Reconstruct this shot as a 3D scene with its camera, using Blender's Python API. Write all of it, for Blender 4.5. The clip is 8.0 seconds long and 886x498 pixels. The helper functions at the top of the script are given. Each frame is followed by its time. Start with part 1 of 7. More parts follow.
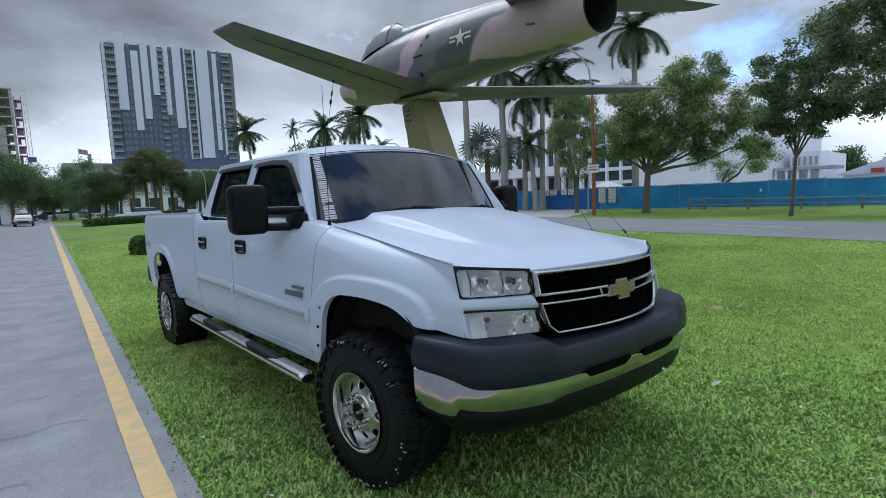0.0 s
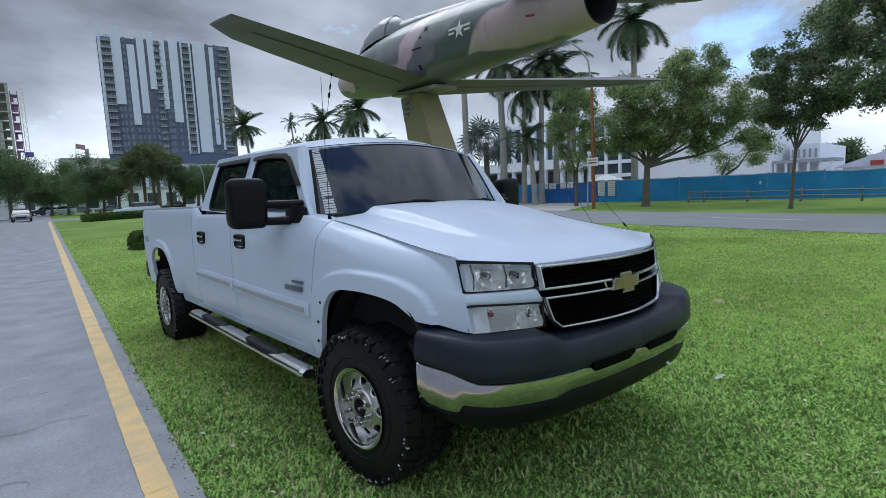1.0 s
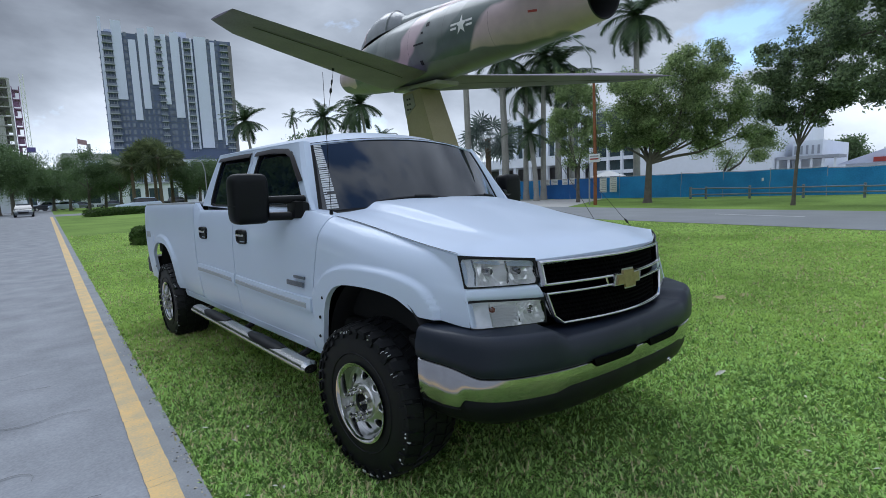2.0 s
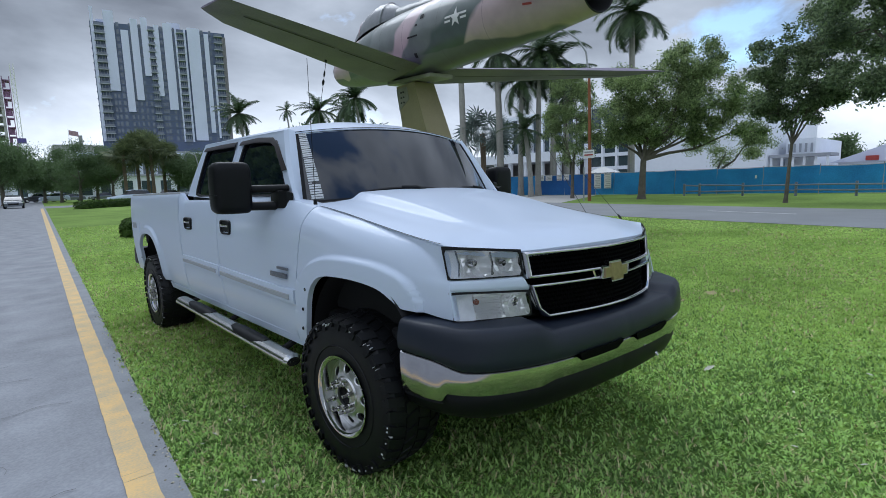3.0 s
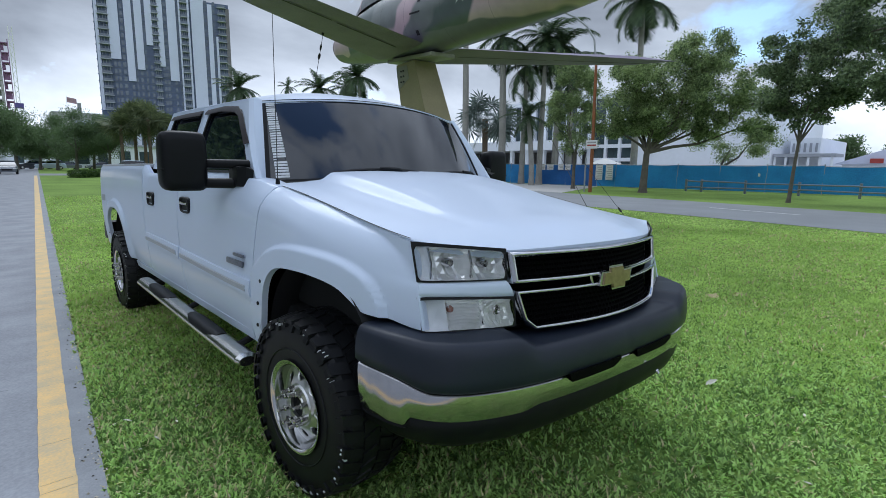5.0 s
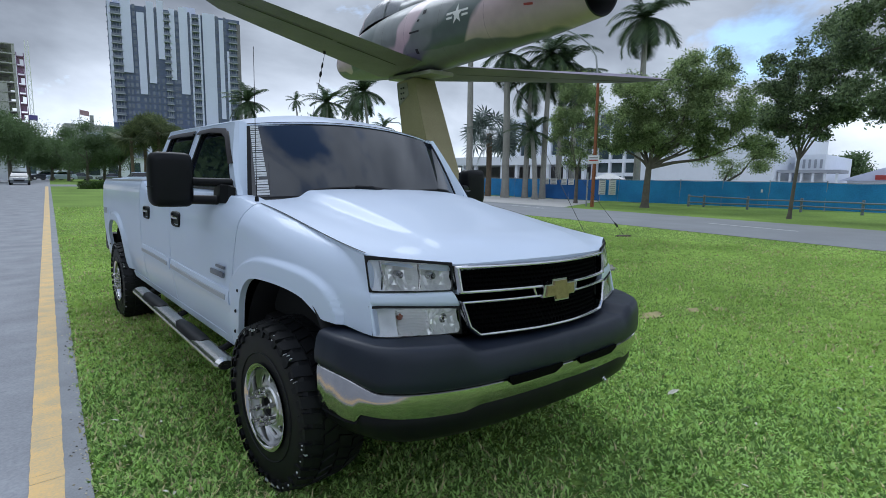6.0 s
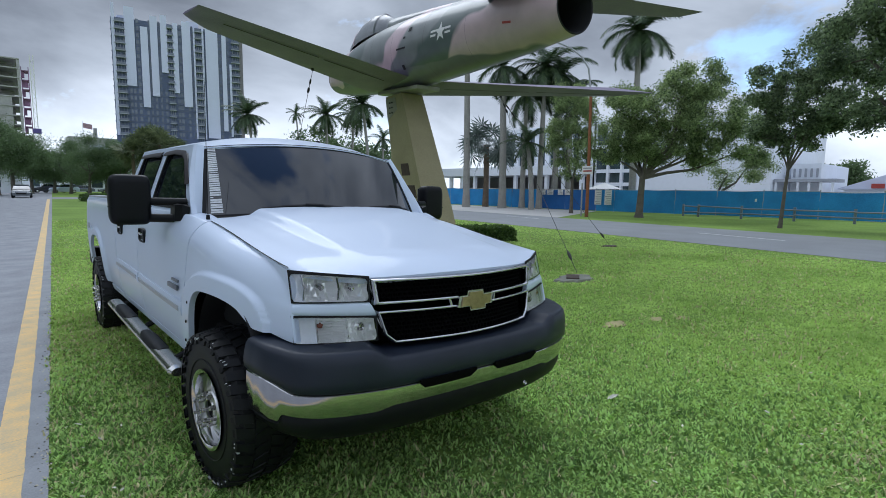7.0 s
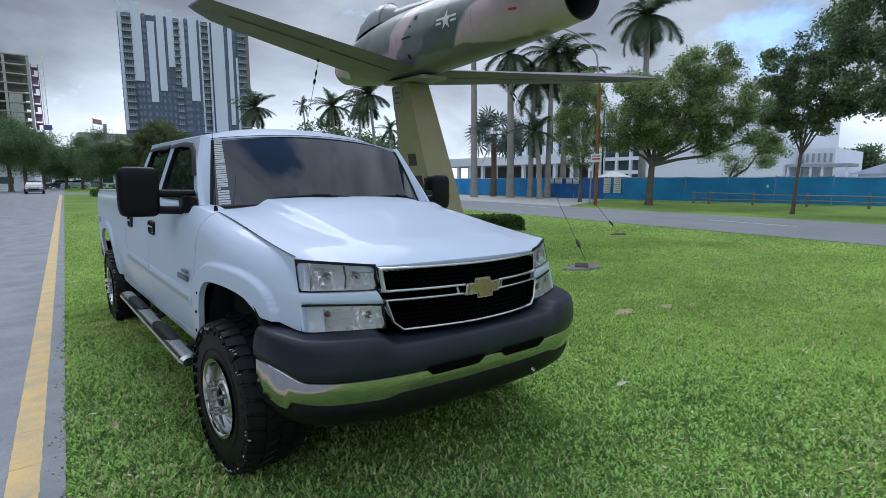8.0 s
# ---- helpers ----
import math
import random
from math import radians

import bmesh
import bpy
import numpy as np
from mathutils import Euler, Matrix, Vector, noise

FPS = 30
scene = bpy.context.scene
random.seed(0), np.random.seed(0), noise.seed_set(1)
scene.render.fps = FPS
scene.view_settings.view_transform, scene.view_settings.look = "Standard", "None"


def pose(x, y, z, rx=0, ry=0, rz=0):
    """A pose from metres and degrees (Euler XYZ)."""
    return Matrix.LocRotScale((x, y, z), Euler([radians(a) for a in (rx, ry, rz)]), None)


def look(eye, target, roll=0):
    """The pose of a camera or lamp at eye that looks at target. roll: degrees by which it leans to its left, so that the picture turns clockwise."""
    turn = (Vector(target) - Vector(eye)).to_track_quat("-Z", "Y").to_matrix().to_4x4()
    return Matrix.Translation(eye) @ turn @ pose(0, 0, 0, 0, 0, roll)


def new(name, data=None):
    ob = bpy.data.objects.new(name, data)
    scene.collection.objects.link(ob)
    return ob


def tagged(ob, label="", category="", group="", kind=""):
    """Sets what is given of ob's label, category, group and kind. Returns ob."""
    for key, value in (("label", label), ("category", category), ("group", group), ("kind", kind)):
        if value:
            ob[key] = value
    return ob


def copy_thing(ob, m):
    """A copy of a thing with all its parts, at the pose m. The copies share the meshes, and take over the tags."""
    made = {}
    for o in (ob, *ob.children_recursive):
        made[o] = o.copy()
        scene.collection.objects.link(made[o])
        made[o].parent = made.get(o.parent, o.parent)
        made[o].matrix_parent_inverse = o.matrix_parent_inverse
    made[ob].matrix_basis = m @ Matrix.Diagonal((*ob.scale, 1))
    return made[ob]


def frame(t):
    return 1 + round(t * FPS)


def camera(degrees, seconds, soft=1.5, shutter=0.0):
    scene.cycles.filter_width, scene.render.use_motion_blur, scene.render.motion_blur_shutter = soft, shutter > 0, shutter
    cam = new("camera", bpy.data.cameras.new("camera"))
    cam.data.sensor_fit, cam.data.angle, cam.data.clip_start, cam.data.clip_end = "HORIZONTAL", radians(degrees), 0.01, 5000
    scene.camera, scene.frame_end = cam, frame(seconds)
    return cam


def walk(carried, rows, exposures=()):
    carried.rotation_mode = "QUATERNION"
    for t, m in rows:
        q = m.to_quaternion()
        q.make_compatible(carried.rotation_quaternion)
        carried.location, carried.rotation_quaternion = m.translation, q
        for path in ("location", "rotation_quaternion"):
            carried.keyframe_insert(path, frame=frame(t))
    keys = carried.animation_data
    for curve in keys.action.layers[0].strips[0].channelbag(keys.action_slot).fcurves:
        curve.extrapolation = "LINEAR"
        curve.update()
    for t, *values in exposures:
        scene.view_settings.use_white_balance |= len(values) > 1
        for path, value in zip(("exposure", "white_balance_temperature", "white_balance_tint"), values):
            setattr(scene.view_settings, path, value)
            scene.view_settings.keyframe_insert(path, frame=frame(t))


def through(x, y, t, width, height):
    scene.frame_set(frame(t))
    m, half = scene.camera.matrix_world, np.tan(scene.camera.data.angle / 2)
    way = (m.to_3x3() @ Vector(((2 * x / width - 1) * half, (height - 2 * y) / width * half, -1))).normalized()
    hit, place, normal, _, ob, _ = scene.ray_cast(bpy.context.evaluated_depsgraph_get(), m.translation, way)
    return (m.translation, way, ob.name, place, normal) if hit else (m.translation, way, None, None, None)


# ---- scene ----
# camera and its walk
cam = camera(82.6, 8.0, soft=0.6)
PATH = [
    (0, (0.046, 0.077, 1.468), (1.36, 1.572, 1.265), -2.2),
    (0.5, (0.06, 0.103, 1.47), (1.378, 1.592, 1.253), -2.3),
    (1, (0.058, 0.113, 1.464), (1.372, 1.604, 1.237), -2.4),
    (1.5, (0.052, 0.111, 1.464), (1.359, 1.607, 1.229), -2.4),
    (3, (0.123, 0.117, 1.434), (1.445, 1.595, 1.172), -1.8),
    (3.5, (0.245, 0.221, 1.406), (1.576, 1.687, 1.127), -1.3),
    (4, (0.253, 0.347, 1.396), (1.582, 1.811, 1.094), -0.5),
    (4.5, (0.346, 0.396, 1.405), (1.665, 1.865, 1.086), 0.2),
    (4.7, (0.392, 0.371, 1.417), (1.714, 1.836, 1.089), 0.5),
    (6, (0.466, 0.023, 1.465), (1.775, 1.511, 1.194), 1.1),
    (6.5, (0.504, -0.199, 1.516), (1.817, 1.29, 1.275), 1.0),
    (7, (0.613, -0.383, 1.52), (1.919, 1.114, 1.289), 0.8),
    (7.5, (0.646, -0.433, 1.513), (1.936, 1.076, 1.27), 0.6),
    (8, (0.621, -0.389, 1.506), (1.898, 1.126, 1.238), 0.0),
]
walk(cam, [(t, look(eye, target, roll)) for t, eye, target, roll in PATH], exposures=((0.0, 0.33, 5550, 9), (1.5, 0.34, 5550, 9), (3.0, 0.39, 5550, 9), (4.5, 0.47, 5550, 9), (6.0, 0.41, 5550, 9), (8.0, 0.38, 5550, 9)))

# world and sun: bright broken overcast, a soft high sun behind the clouds
SUN_EL, SUN_AZ = 52.0, 18.0
world = bpy.data.worlds.new("overcast_sky")
scene.world = world
world.use_nodes = True
wn, wl = world.node_tree.nodes, world.node_tree.links
wn.clear()


def wnode(kind, **inputs):
    n = wn.new(kind)
    for key, value in inputs.items():
        n.inputs[key].default_value = value
    return n


sky = wn.new("ShaderNodeTexSky")
sky.sky_type, sky.sun_disc = "NISHITA", False
sky.sun_elevation, sky.sun_rotation = radians(SUN_EL), radians(SUN_AZ)
coord = wn.new("ShaderNodeTexCoord")
split = wn.new("ShaderNodeSeparateXYZ")
wl.new(coord.outputs["Generated"], split.inputs[0])


def wmath(op, a, b=None):
    n = wn.new("ShaderNodeMath")
    n.operation = op
    for i, v in enumerate((a, b)):
        if v is None:
            continue
        if isinstance(v, (int, float)):
            n.inputs[i].default_value = v
        else:
            wl.new(v, n.inputs[i])
    return n.outputs[0]


high = wmath("ADD", wmath("MAXIMUM", split.outputs[2], 0.0), 0.75)
flat = wn.new("ShaderNodeCombineXYZ")
wl.new(wmath("DIVIDE", split.outputs[0], high), flat.inputs[0])
wl.new(wmath("DIVIDE", split.outputs[1], high), flat.inputs[1])
wl.new(wmath("MULTIPLY_ADD", split.outputs[2], 1.6), flat.inputs[2])
flat.inputs[2].links[0].from_node.inputs[2].default_value = 5.1


def wnoise(scale, detail, rough, distort=0.0):
    n = wn.new("ShaderNodeTexNoise")
    n.inputs["Scale"].default_value, n.inputs["Detail"].default_value = scale, detail
    n.inputs["Roughness"].default_value, n.inputs["Distortion"].default_value = rough, distort
    wl.new(flat.outputs[0], n.inputs["Vector"])
    return n.outputs["Fac"]


def wramp(fac, stops):
    r = wn.new("ShaderNodeValToRGB")
    while len(r.color_ramp.elements) < len(stops):
        r.color_ramp.elements.new(0.5)
    for e, (p, c) in zip(r.color_ramp.elements, stops):
        e.position, e.color = p, (*c, 1)
    wl.new(fac, r.inputs[0])
    return r.outputs["Color"]



def toward(az, el, wide):
    """1 in a direction of the sky, falling to 0 at an angle of about wide degrees."""
    a, e = radians(az), radians(el)
    n = wn.new("ShaderNodeVectorMath")
    n.operation = "DOT_PRODUCT"
    wl.new(coord.outputs["Generated"], n.inputs[0])
    n.inputs[1].default_value = (math.sin(a) * math.cos(e), math.cos(a) * math.cos(e), math.sin(e))
    r = wn.new("ShaderNodeMapRange")
    r.interpolation_type = "SMOOTHSTEP"
    r.inputs["From Min"].default_value, r.inputs["From Max"].default_value = math.cos(radians(wide)), 1.0
    wl.new(n.outputs["Value"], r.inputs["Value"])
    return r.outputs[0]


# a heavy grey bank to the north, lighter cloud to the north-east, an opening with blue to the east, and unseen brighter
# cloud added to the south-west
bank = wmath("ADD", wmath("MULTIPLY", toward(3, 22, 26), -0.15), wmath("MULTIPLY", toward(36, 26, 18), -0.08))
light_bank = wmath("ADD", wmath("MULTIPLY", toward(24, 16, 18), -0.03), wmath("MULTIPLY", toward(70, 12, 32), -0.035))
white_tops = wmath("ADD", wmath("MULTIPLY", toward(66, 16, 7), 0.12), wmath("MULTIPLY", toward(77, 20, 7), 0.12))
white_tops = wmath("ADD", white_tops, wmath("MULTIPLY", toward(98, 44, 26), 0.07))
# the south-west term is unseen cloud, added to brighten the truck's near side
light_low = wmath("ADD", wmath("ADD", wmath("MULTIPLY", toward(8, 7, 13), 0.11), wmath("MULTIPLY", toward(225, 35, 100), 0.12)), wmath("MULTIPLY", toward(28, 9, 11), -0.02))
opening = wmath("ADD", wmath("MULTIPLY", toward(72, 17, 9), -0.060), wmath("MULTIPLY", toward(145, 64, 34), -0.16))
billow = wnoise(1.6, 7, 0.52, 0.25)
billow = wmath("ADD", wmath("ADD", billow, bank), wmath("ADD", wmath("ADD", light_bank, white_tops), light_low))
cover = wramp(wmath("ADD", wnoise(2.6, 10, 0.58, 0.2), opening), [(0.29, (0, 0, 0)), (0.40, (1, 1, 1))])
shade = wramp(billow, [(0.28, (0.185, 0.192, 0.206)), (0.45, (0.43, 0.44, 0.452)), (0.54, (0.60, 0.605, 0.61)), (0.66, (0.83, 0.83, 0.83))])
glow = wramp(split.outputs[2], [(0.0, (1.30, 1.30, 1.28)), (0.14, (1.02, 1.02, 1.03)), (0.36, (0.77, 0.775, 0.79)), (0.85, (1.02, 1.03, 1.05))])
tint = wn.new("ShaderNodeMix")
tint.data_type, tint.blend_type = "RGBA", "MULTIPLY"
tint.inputs["Factor"].default_value = 1.0
wl.new(shade, tint.inputs["A"])
wl.new(glow, tint.inputs["B"])
cloud_bg = wnode("ShaderNodeBackground", Strength=1.0)
wl.new(tint.outputs["Result"], cloud_bg.inputs["Color"])
sky_bg = wnode("ShaderNodeBackground", Strength=0.15)
wl.new(sky.outputs[0], sky_bg.inputs["Color"])
mixed = wn.new("ShaderNodeMixShader")
wl.new(cover, mixed.inputs[0])
wl.new(sky_bg.outputs[0], mixed.inputs[1])
wl.new(cloud_bg.outputs[0], mixed.inputs[2])
out = wn.new("ShaderNodeOutputWorld")
wl.new(mixed.outputs[0], out.inputs[0])

sun = new("sun", bpy.data.lights.new("sun", "SUN"))
sun.data.energy, sun.data.angle, sun.data.color = 1.0, radians(38), (1.0, 0.96, 0.9)
az, el = radians(SUN_AZ), radians(SUN_EL)
SUN_FROM = Vector((math.sin(az) * math.cos(el), math.cos(az) * math.cos(el), math.sin(el)))
sun.matrix_world = look(SUN_FROM * 60, (0, 0, 0))
scene.view_settings.exposure = 0.0


# materials
def material(name, color, rough=0.6, metal=0.0, vary=0.12, scale=6.0, fine=60.0, bump=0.0, dist=0.01, spec=0.5, coat=0.0, island=0.0, tints=None, rand=0.0, sharp=0.2):
    """Principled surface with two scales of colour variation and optional relief."""
    m = bpy.data.materials.new(name)
    m.use_nodes = True
    nt = m.node_tree
    b = nt.nodes["Principled BSDF"]
    b.inputs["Roughness"].default_value, b.inputs["Metallic"].default_value = rough, metal
    b.inputs["Specular IOR Level"].default_value = spec
    if coat:
        b.inputs["Coat Weight"].default_value, b.inputs["Coat Roughness"].default_value = coat, 0.1
    tc = nt.nodes.new("ShaderNodeTexCoord")

    def tex(s, d=5.0):
        n = nt.nodes.new("ShaderNodeTexNoise")
        n.inputs["Scale"].default_value, n.inputs["Detail"].default_value = s, d
        nt.links.new(tc.outputs["Object"], n.inputs["Vector"])
        return n.outputs["Fac"]

    dark = tuple(c * (1 - vary) for c in color) if tints is None else tints[0]
    light = tuple(min(1, c * (1 + vary)) for c in color) if tints is None else tints[1]
    a, f = tex(scale), tex(fine)
    mid = nt.nodes.new("ShaderNodeMath")
    mid.operation = "MULTIPLY_ADD"
    mid.inputs[1].default_value = 0.4
    nt.links.new(f, mid.inputs[0])
    half = nt.nodes.new("ShaderNodeMath")
    half.operation = "MULTIPLY"
    half.inputs[1].default_value = 0.6
    nt.links.new(a, half.inputs[0])
    nt.links.new(half.outputs[0], mid.inputs[2])
    fac = mid.outputs[0]
    for source, amount in (("ShaderNodeNewGeometry", island), ("ShaderNodeObjectInfo", rand)):
        if amount:
            g = nt.nodes.new(source)
            add = nt.nodes.new("ShaderNodeMath")
            add.operation = "MULTIPLY_ADD"
            add.inputs[1].default_value = amount
            sub = nt.nodes.new("ShaderNodeMath")
            sub.operation = "SUBTRACT"
            sub.inputs[1].default_value = 0.5
            nt.links.new(g.outputs["Random Per Island" if island and source.endswith("Geometry") else "Random"], sub.inputs[0])
            nt.links.new(sub.outputs[0], add.inputs[0])
            nt.links.new(fac, add.inputs[2])
            fac = add.outputs[0]
    r = nt.nodes.new("ShaderNodeValToRGB")
    r.color_ramp.elements[0].position, r.color_ramp.elements[1].position = 0.5 - sharp, 0.5 + sharp
    r.color_ramp.elements[0].color, r.color_ramp.elements[1].color = (*dark, 1), (*light, 1)
    nt.links.new(fac, r.inputs[0])
    nt.links.new(r.outputs[0], b.inputs["Base Color"])
    if bump:
        bn = nt.nodes.new("ShaderNodeBump")
        bn.inputs["Strength"].default_value, bn.inputs["Distance"].default_value = bump, dist
        nt.links.new(fac, bn.inputs["Height"])
        nt.links.new(bn.outputs[0], b.inputs["Normal"])
    return m


def leaf_material(name, dark, light, gloss=0.55, through=0.35, spread_=0.45):
    """Leaves that let some light through, varied leaf by leaf."""
    m = material(name, light, gloss, tints=(dark, light), scale=0.6, fine=4, island=spread_, spec=0.3)
    nt = m.node_tree
    b = nt.nodes["Principled BSDF"]
    t = nt.nodes.new("ShaderNodeBsdfTranslucent")
    nt.links.new(b.inputs["Base Color"].links[0].from_socket, t.inputs["Color"])
    mix = nt.nodes.new("ShaderNodeMixShader")
    mix.inputs[0].default_value = through
    nt.links.new(b.outputs[0], mix.inputs[1])
    nt.links.new(t.outputs[0], mix.inputs[2])
    nt.links.new(mix.outputs[0], nt.nodes["Material Output"].inputs["Surface"])
    return m


def clear_material(name):
    """A thin clear cover: mostly see-through, with a gloss."""
    m = bpy.data.materials.new(name)
    m.use_nodes = True
    nt = m.node_tree
    clear, gloss, mix = (nt.nodes.new(k) for k in ("ShaderNodeBsdfTransparent", "ShaderNodeBsdfGlossy", "ShaderNodeMixShader"))
    gloss.inputs["Roughness"].default_value = 0.03
    fres = nt.nodes.new("ShaderNodeFresnel")
    fres.inputs["IOR"].default_value = 1.5
    nt.links.new(fres.outputs[0], mix.inputs[0])
    nt.links.new(clear.outputs[0], mix.inputs[1])
    nt.links.new(gloss.outputs[0], mix.inputs[2])
    nt.links.new(mix.outputs[0], nt.nodes["Material Output"].inputs["Surface"])
    return m


PAINT = material("white_paint", (0.62, 0.695, 0.83), 0.34, vary=0.015, scale=2, fine=400, coat=0.30, spec=0.10)
PAINT.node_tree.nodes["Principled BSDF"].inputs["Coat Roughness"].default_value = 0.04
CHROME = material("chrome", (0.54, 0.53, 0.54), 0.13, 1.0, vary=0.04, scale=5)
FRAME_CHROME = material("satin_chrome", (0.60, 0.60, 0.62), 0.12, 1.0, vary=0.05, scale=5)
ALLOY = material("polished_alloy", (0.62, 0.62, 0.63), 0.13, 1.0, vary=0.08, scale=14, fine=120)
CAST_ALLOY = material("cast_alloy", (0.60, 0.60, 0.60), 0.30, 1.0, vary=0.12, scale=20, fine=140)
STEEL = material("brushed_steel", (0.62, 0.61, 0.59), 0.24, 1.0, vary=0.1, scale=9)
BLACK_PLASTIC = material("black_plastic", (0.005, 0.0055, 0.007), 0.45, spec=0.22, vary=0.25, scale=10, fine=300, bump=0.05, dist=0.002)
BUMPER_PLASTIC = material("bumper_plastic", (0.0135, 0.0180, 0.0310), 0.42, spec=0.40, vary=0.15, scale=6, fine=300, bump=0.04, dist=0.002)
RUBBER = material("tyre_rubber", (0.007, 0.0075, 0.009), 0.5, spec=0.26, vary=0.3, scale=12, fine=150, bump=0.1, dist=0.003)
MESH_BLACK = material("grille_black", (0.0025, 0.0025, 0.003), 0.7, vary=0.2, spec=0.06)
DARK = material("dark_cavity", (0.008, 0.008, 0.009), 0.9, vary=0.2)
TINTED = material("tinted_glass", (0.003, 0.006, 0.014), 0.02, vary=0.1, spec=0.7, coat=0.36)
DECAL = material("white_vinyl", (0.66, 0.67, 0.69), 0.5, vary=0.03)
GOLD = material("gold_badge", (0.36, 0.29, 0.15), 0.28, 0.85, vary=0.25, scale=45, fine=250, bump=0.3, dist=0.002)
LENS = clear_material("clear_lens")
AMBER = material("amber_bulb", (0.20, 0.065, 0.04), 0.25, vary=0.3, scale=60)
REFLECTOR = material("lamp_reflector", (0.97, 0.98, 1.0), 0.05, 0.40, vary=0.03, scale=40)
FROSTED = material("frosted_lamp_pocket", (0.70, 0.73, 0.78), 0.25, 0.2, vary=0.06, scale=30)
GREY_TRIM = material("grey_trim", (0.38, 0.40, 0.43), 0.4, vary=0.06)
BADGE = material("badge_grey", (0.16, 0.17, 0.2), 0.35, 0.5, vary=0.2, scale=60)
SMOKE = material("smoked_visor", (0.016, 0.012, 0.013), 0.32, vary=0.15, spec=0.12)


# mesh helpers
def finish(ob, mat, smooth=True, angle=35):
    me = ob.data
    if mat:
        me.materials.append(mat)
    if smooth:
        me.shade_smooth()
        me.set_sharp_from_angle(angle=radians(angle))
    return ob


def part(name, bm, mat, parent=None, label="", smooth=True, angle=35):
    """Links a bmesh as one mesh object, under a thing or a part where one is given."""
    me = bpy.data.meshes.new(name)
    bmesh.ops.recalc_face_normals(bm, faces=bm.faces)
    bm.to_mesh(me)
    bm.free()
    ob = new(name, me)
    if parent:
        ob.parent = parent
    if label:
        ob["label"] = label
    return finish(ob, mat, smooth, angle)


def thing(name, label, category, m=None, group="", kind=""):
    ob = new(name)
    ob.empty_display_size = 0.2
    if m:
        ob.matrix_basis = m
    return tagged(ob, label, category, group, kind)


def B():
    return bmesh.new()


def box(bm, lo, hi, bevel=0.0, m=None):
    vs = [bm.verts.new((x, y, z)) for x in (lo[0], hi[0]) for y in (lo[1], hi[1]) for z in (lo[2], hi[2])]
    fs = [bm.faces.new([vs[i] for i in q]) for q in ((0, 1, 3, 2), (4, 6, 7, 5), (0, 4, 5, 1), (2, 3, 7, 6), (0, 2, 6, 4), (1, 5, 7, 3))]
    if bevel:
        es = list({e for f in fs for e in f.edges})
        r = bmesh.ops.bevel(bm, geom=es, offset=bevel, segments=2, affect="EDGES", profile=0.6)
        vs = list({v for f in r["faces"] for v in f.verts} | {v for v in vs if v.is_valid})
    if m:
        bmesh.ops.transform(bm, matrix=m, verts=[v for v in vs if v.is_valid])
    return bm


def rings(bm, loops, closed=True, caps=True):
    """Skins a row of equal point loops."""
    rows = [[bm.verts.new(p) for p in loop] for loop in loops]
    n = len(rows[0])
    for a, b in zip(rows, rows[1:]):
        for i in range(n if closed else n - 1):
            j = (i + 1) % n
            bm.faces.new((a[i], a[j], b[j], b[i]))
    if caps and closed:
        bm.faces.new(rows[0])
        bm.faces.new(rows[-1])
    return rows


def tube(bm, pts, radii, seg=10, caps=True):
    pts = [Vector(p) for p in pts]
    if isinstance(radii, (int, float)):
        radii = [radii] * len(pts)
    loops, side = [], None
    for i, p in enumerate(pts):
        d = (pts[min(i + 1, len(pts) - 1)] - pts[max(i - 1, 0)]).normalized()
        if side is None:
            side = d.orthogonal().normalized()
        side = (side - d * side.dot(d)).normalized()
        up = d.cross(side)
        loops.append([p + (side * math.cos(a) + up * math.sin(a)) * radii[i] for a in (2 * math.pi * k / seg for k in range(seg))])
    rings(bm, loops, True, caps)
    return bm


def lathe(bm, profile, seg=32, axis="x", centre=(0, 0, 0), a0=0.0):
    """profile: (along the axis, radius). Turns it round the axis."""
    cx, cy, cz = centre
    loops = []
    for s, r in profile:
        row = []
        for k in range(seg):
            a = 2 * math.pi * k / seg + a0
            c, d = r * math.cos(a), r * math.sin(a)
            row.append((cx + s, cy + c, cz + d) if axis == "x" else (cx + c, cy + s, cz + d) if axis == "y" else (cx + c, cy + d, cz + s))
        loops.append(row)
    rings(bm, loops, True, False)
    return bm


def sheet(bm, grid):
    """A skin over a grid of points; returns the rows of vertices."""
    rows = [[bm.verts.new(p) for p in row] for row in grid]
    for a, b in zip(rows, rows[1:]):
        for i in range(len(a) - 1):
            bm.faces.new((a[i], a[i + 1], b[i + 1], b[i]))
    return rows


def rim_edges(bm, shift):
    """Folds every open edge of the skin over by a vector function of the point, which gives a panel its thickness."""
    edges = [e for e in bm.edges if e.is_boundary]
    r = bmesh.ops.extrude_edge_only(bm, edges=edges)
    for v in {v for g in r["geom"] if isinstance(g, bmesh.types.BMVert) for v in (g,)}:
        v.co += Vector(shift(v.co))


def frame_between(bm, outer, inner, depth):
    """A frame between two equal loops, with sides going back by the vector depth."""
    n, d = len(outer), Vector(depth)
    o = [bm.verts.new(p) for p in outer]
    i = [bm.verts.new(p) for p in inner]
    ob = [bm.verts.new(Vector(p) + d) for p in outer]
    ib = [bm.verts.new(Vector(p) + d) for p in inner]
    for k in range(n):
        j = (k + 1) % n
        for q in ((o[k], o[j], i[j], i[k]), (o[k], ob[k], ob[j], o[j]), (i[k], i[j], ib[j], ib[k]), (ob[k], ib[k], ib[j], ob[j])):
            bm.faces.new(q)


def lerp(a, b, t):
    return a + (b - a) * t


def smooth01(x, a=0.0, b=1.0):
    t = min(1, max(0, (x - a) / (b - a)))
    return t * t * (3 - 2 * t)


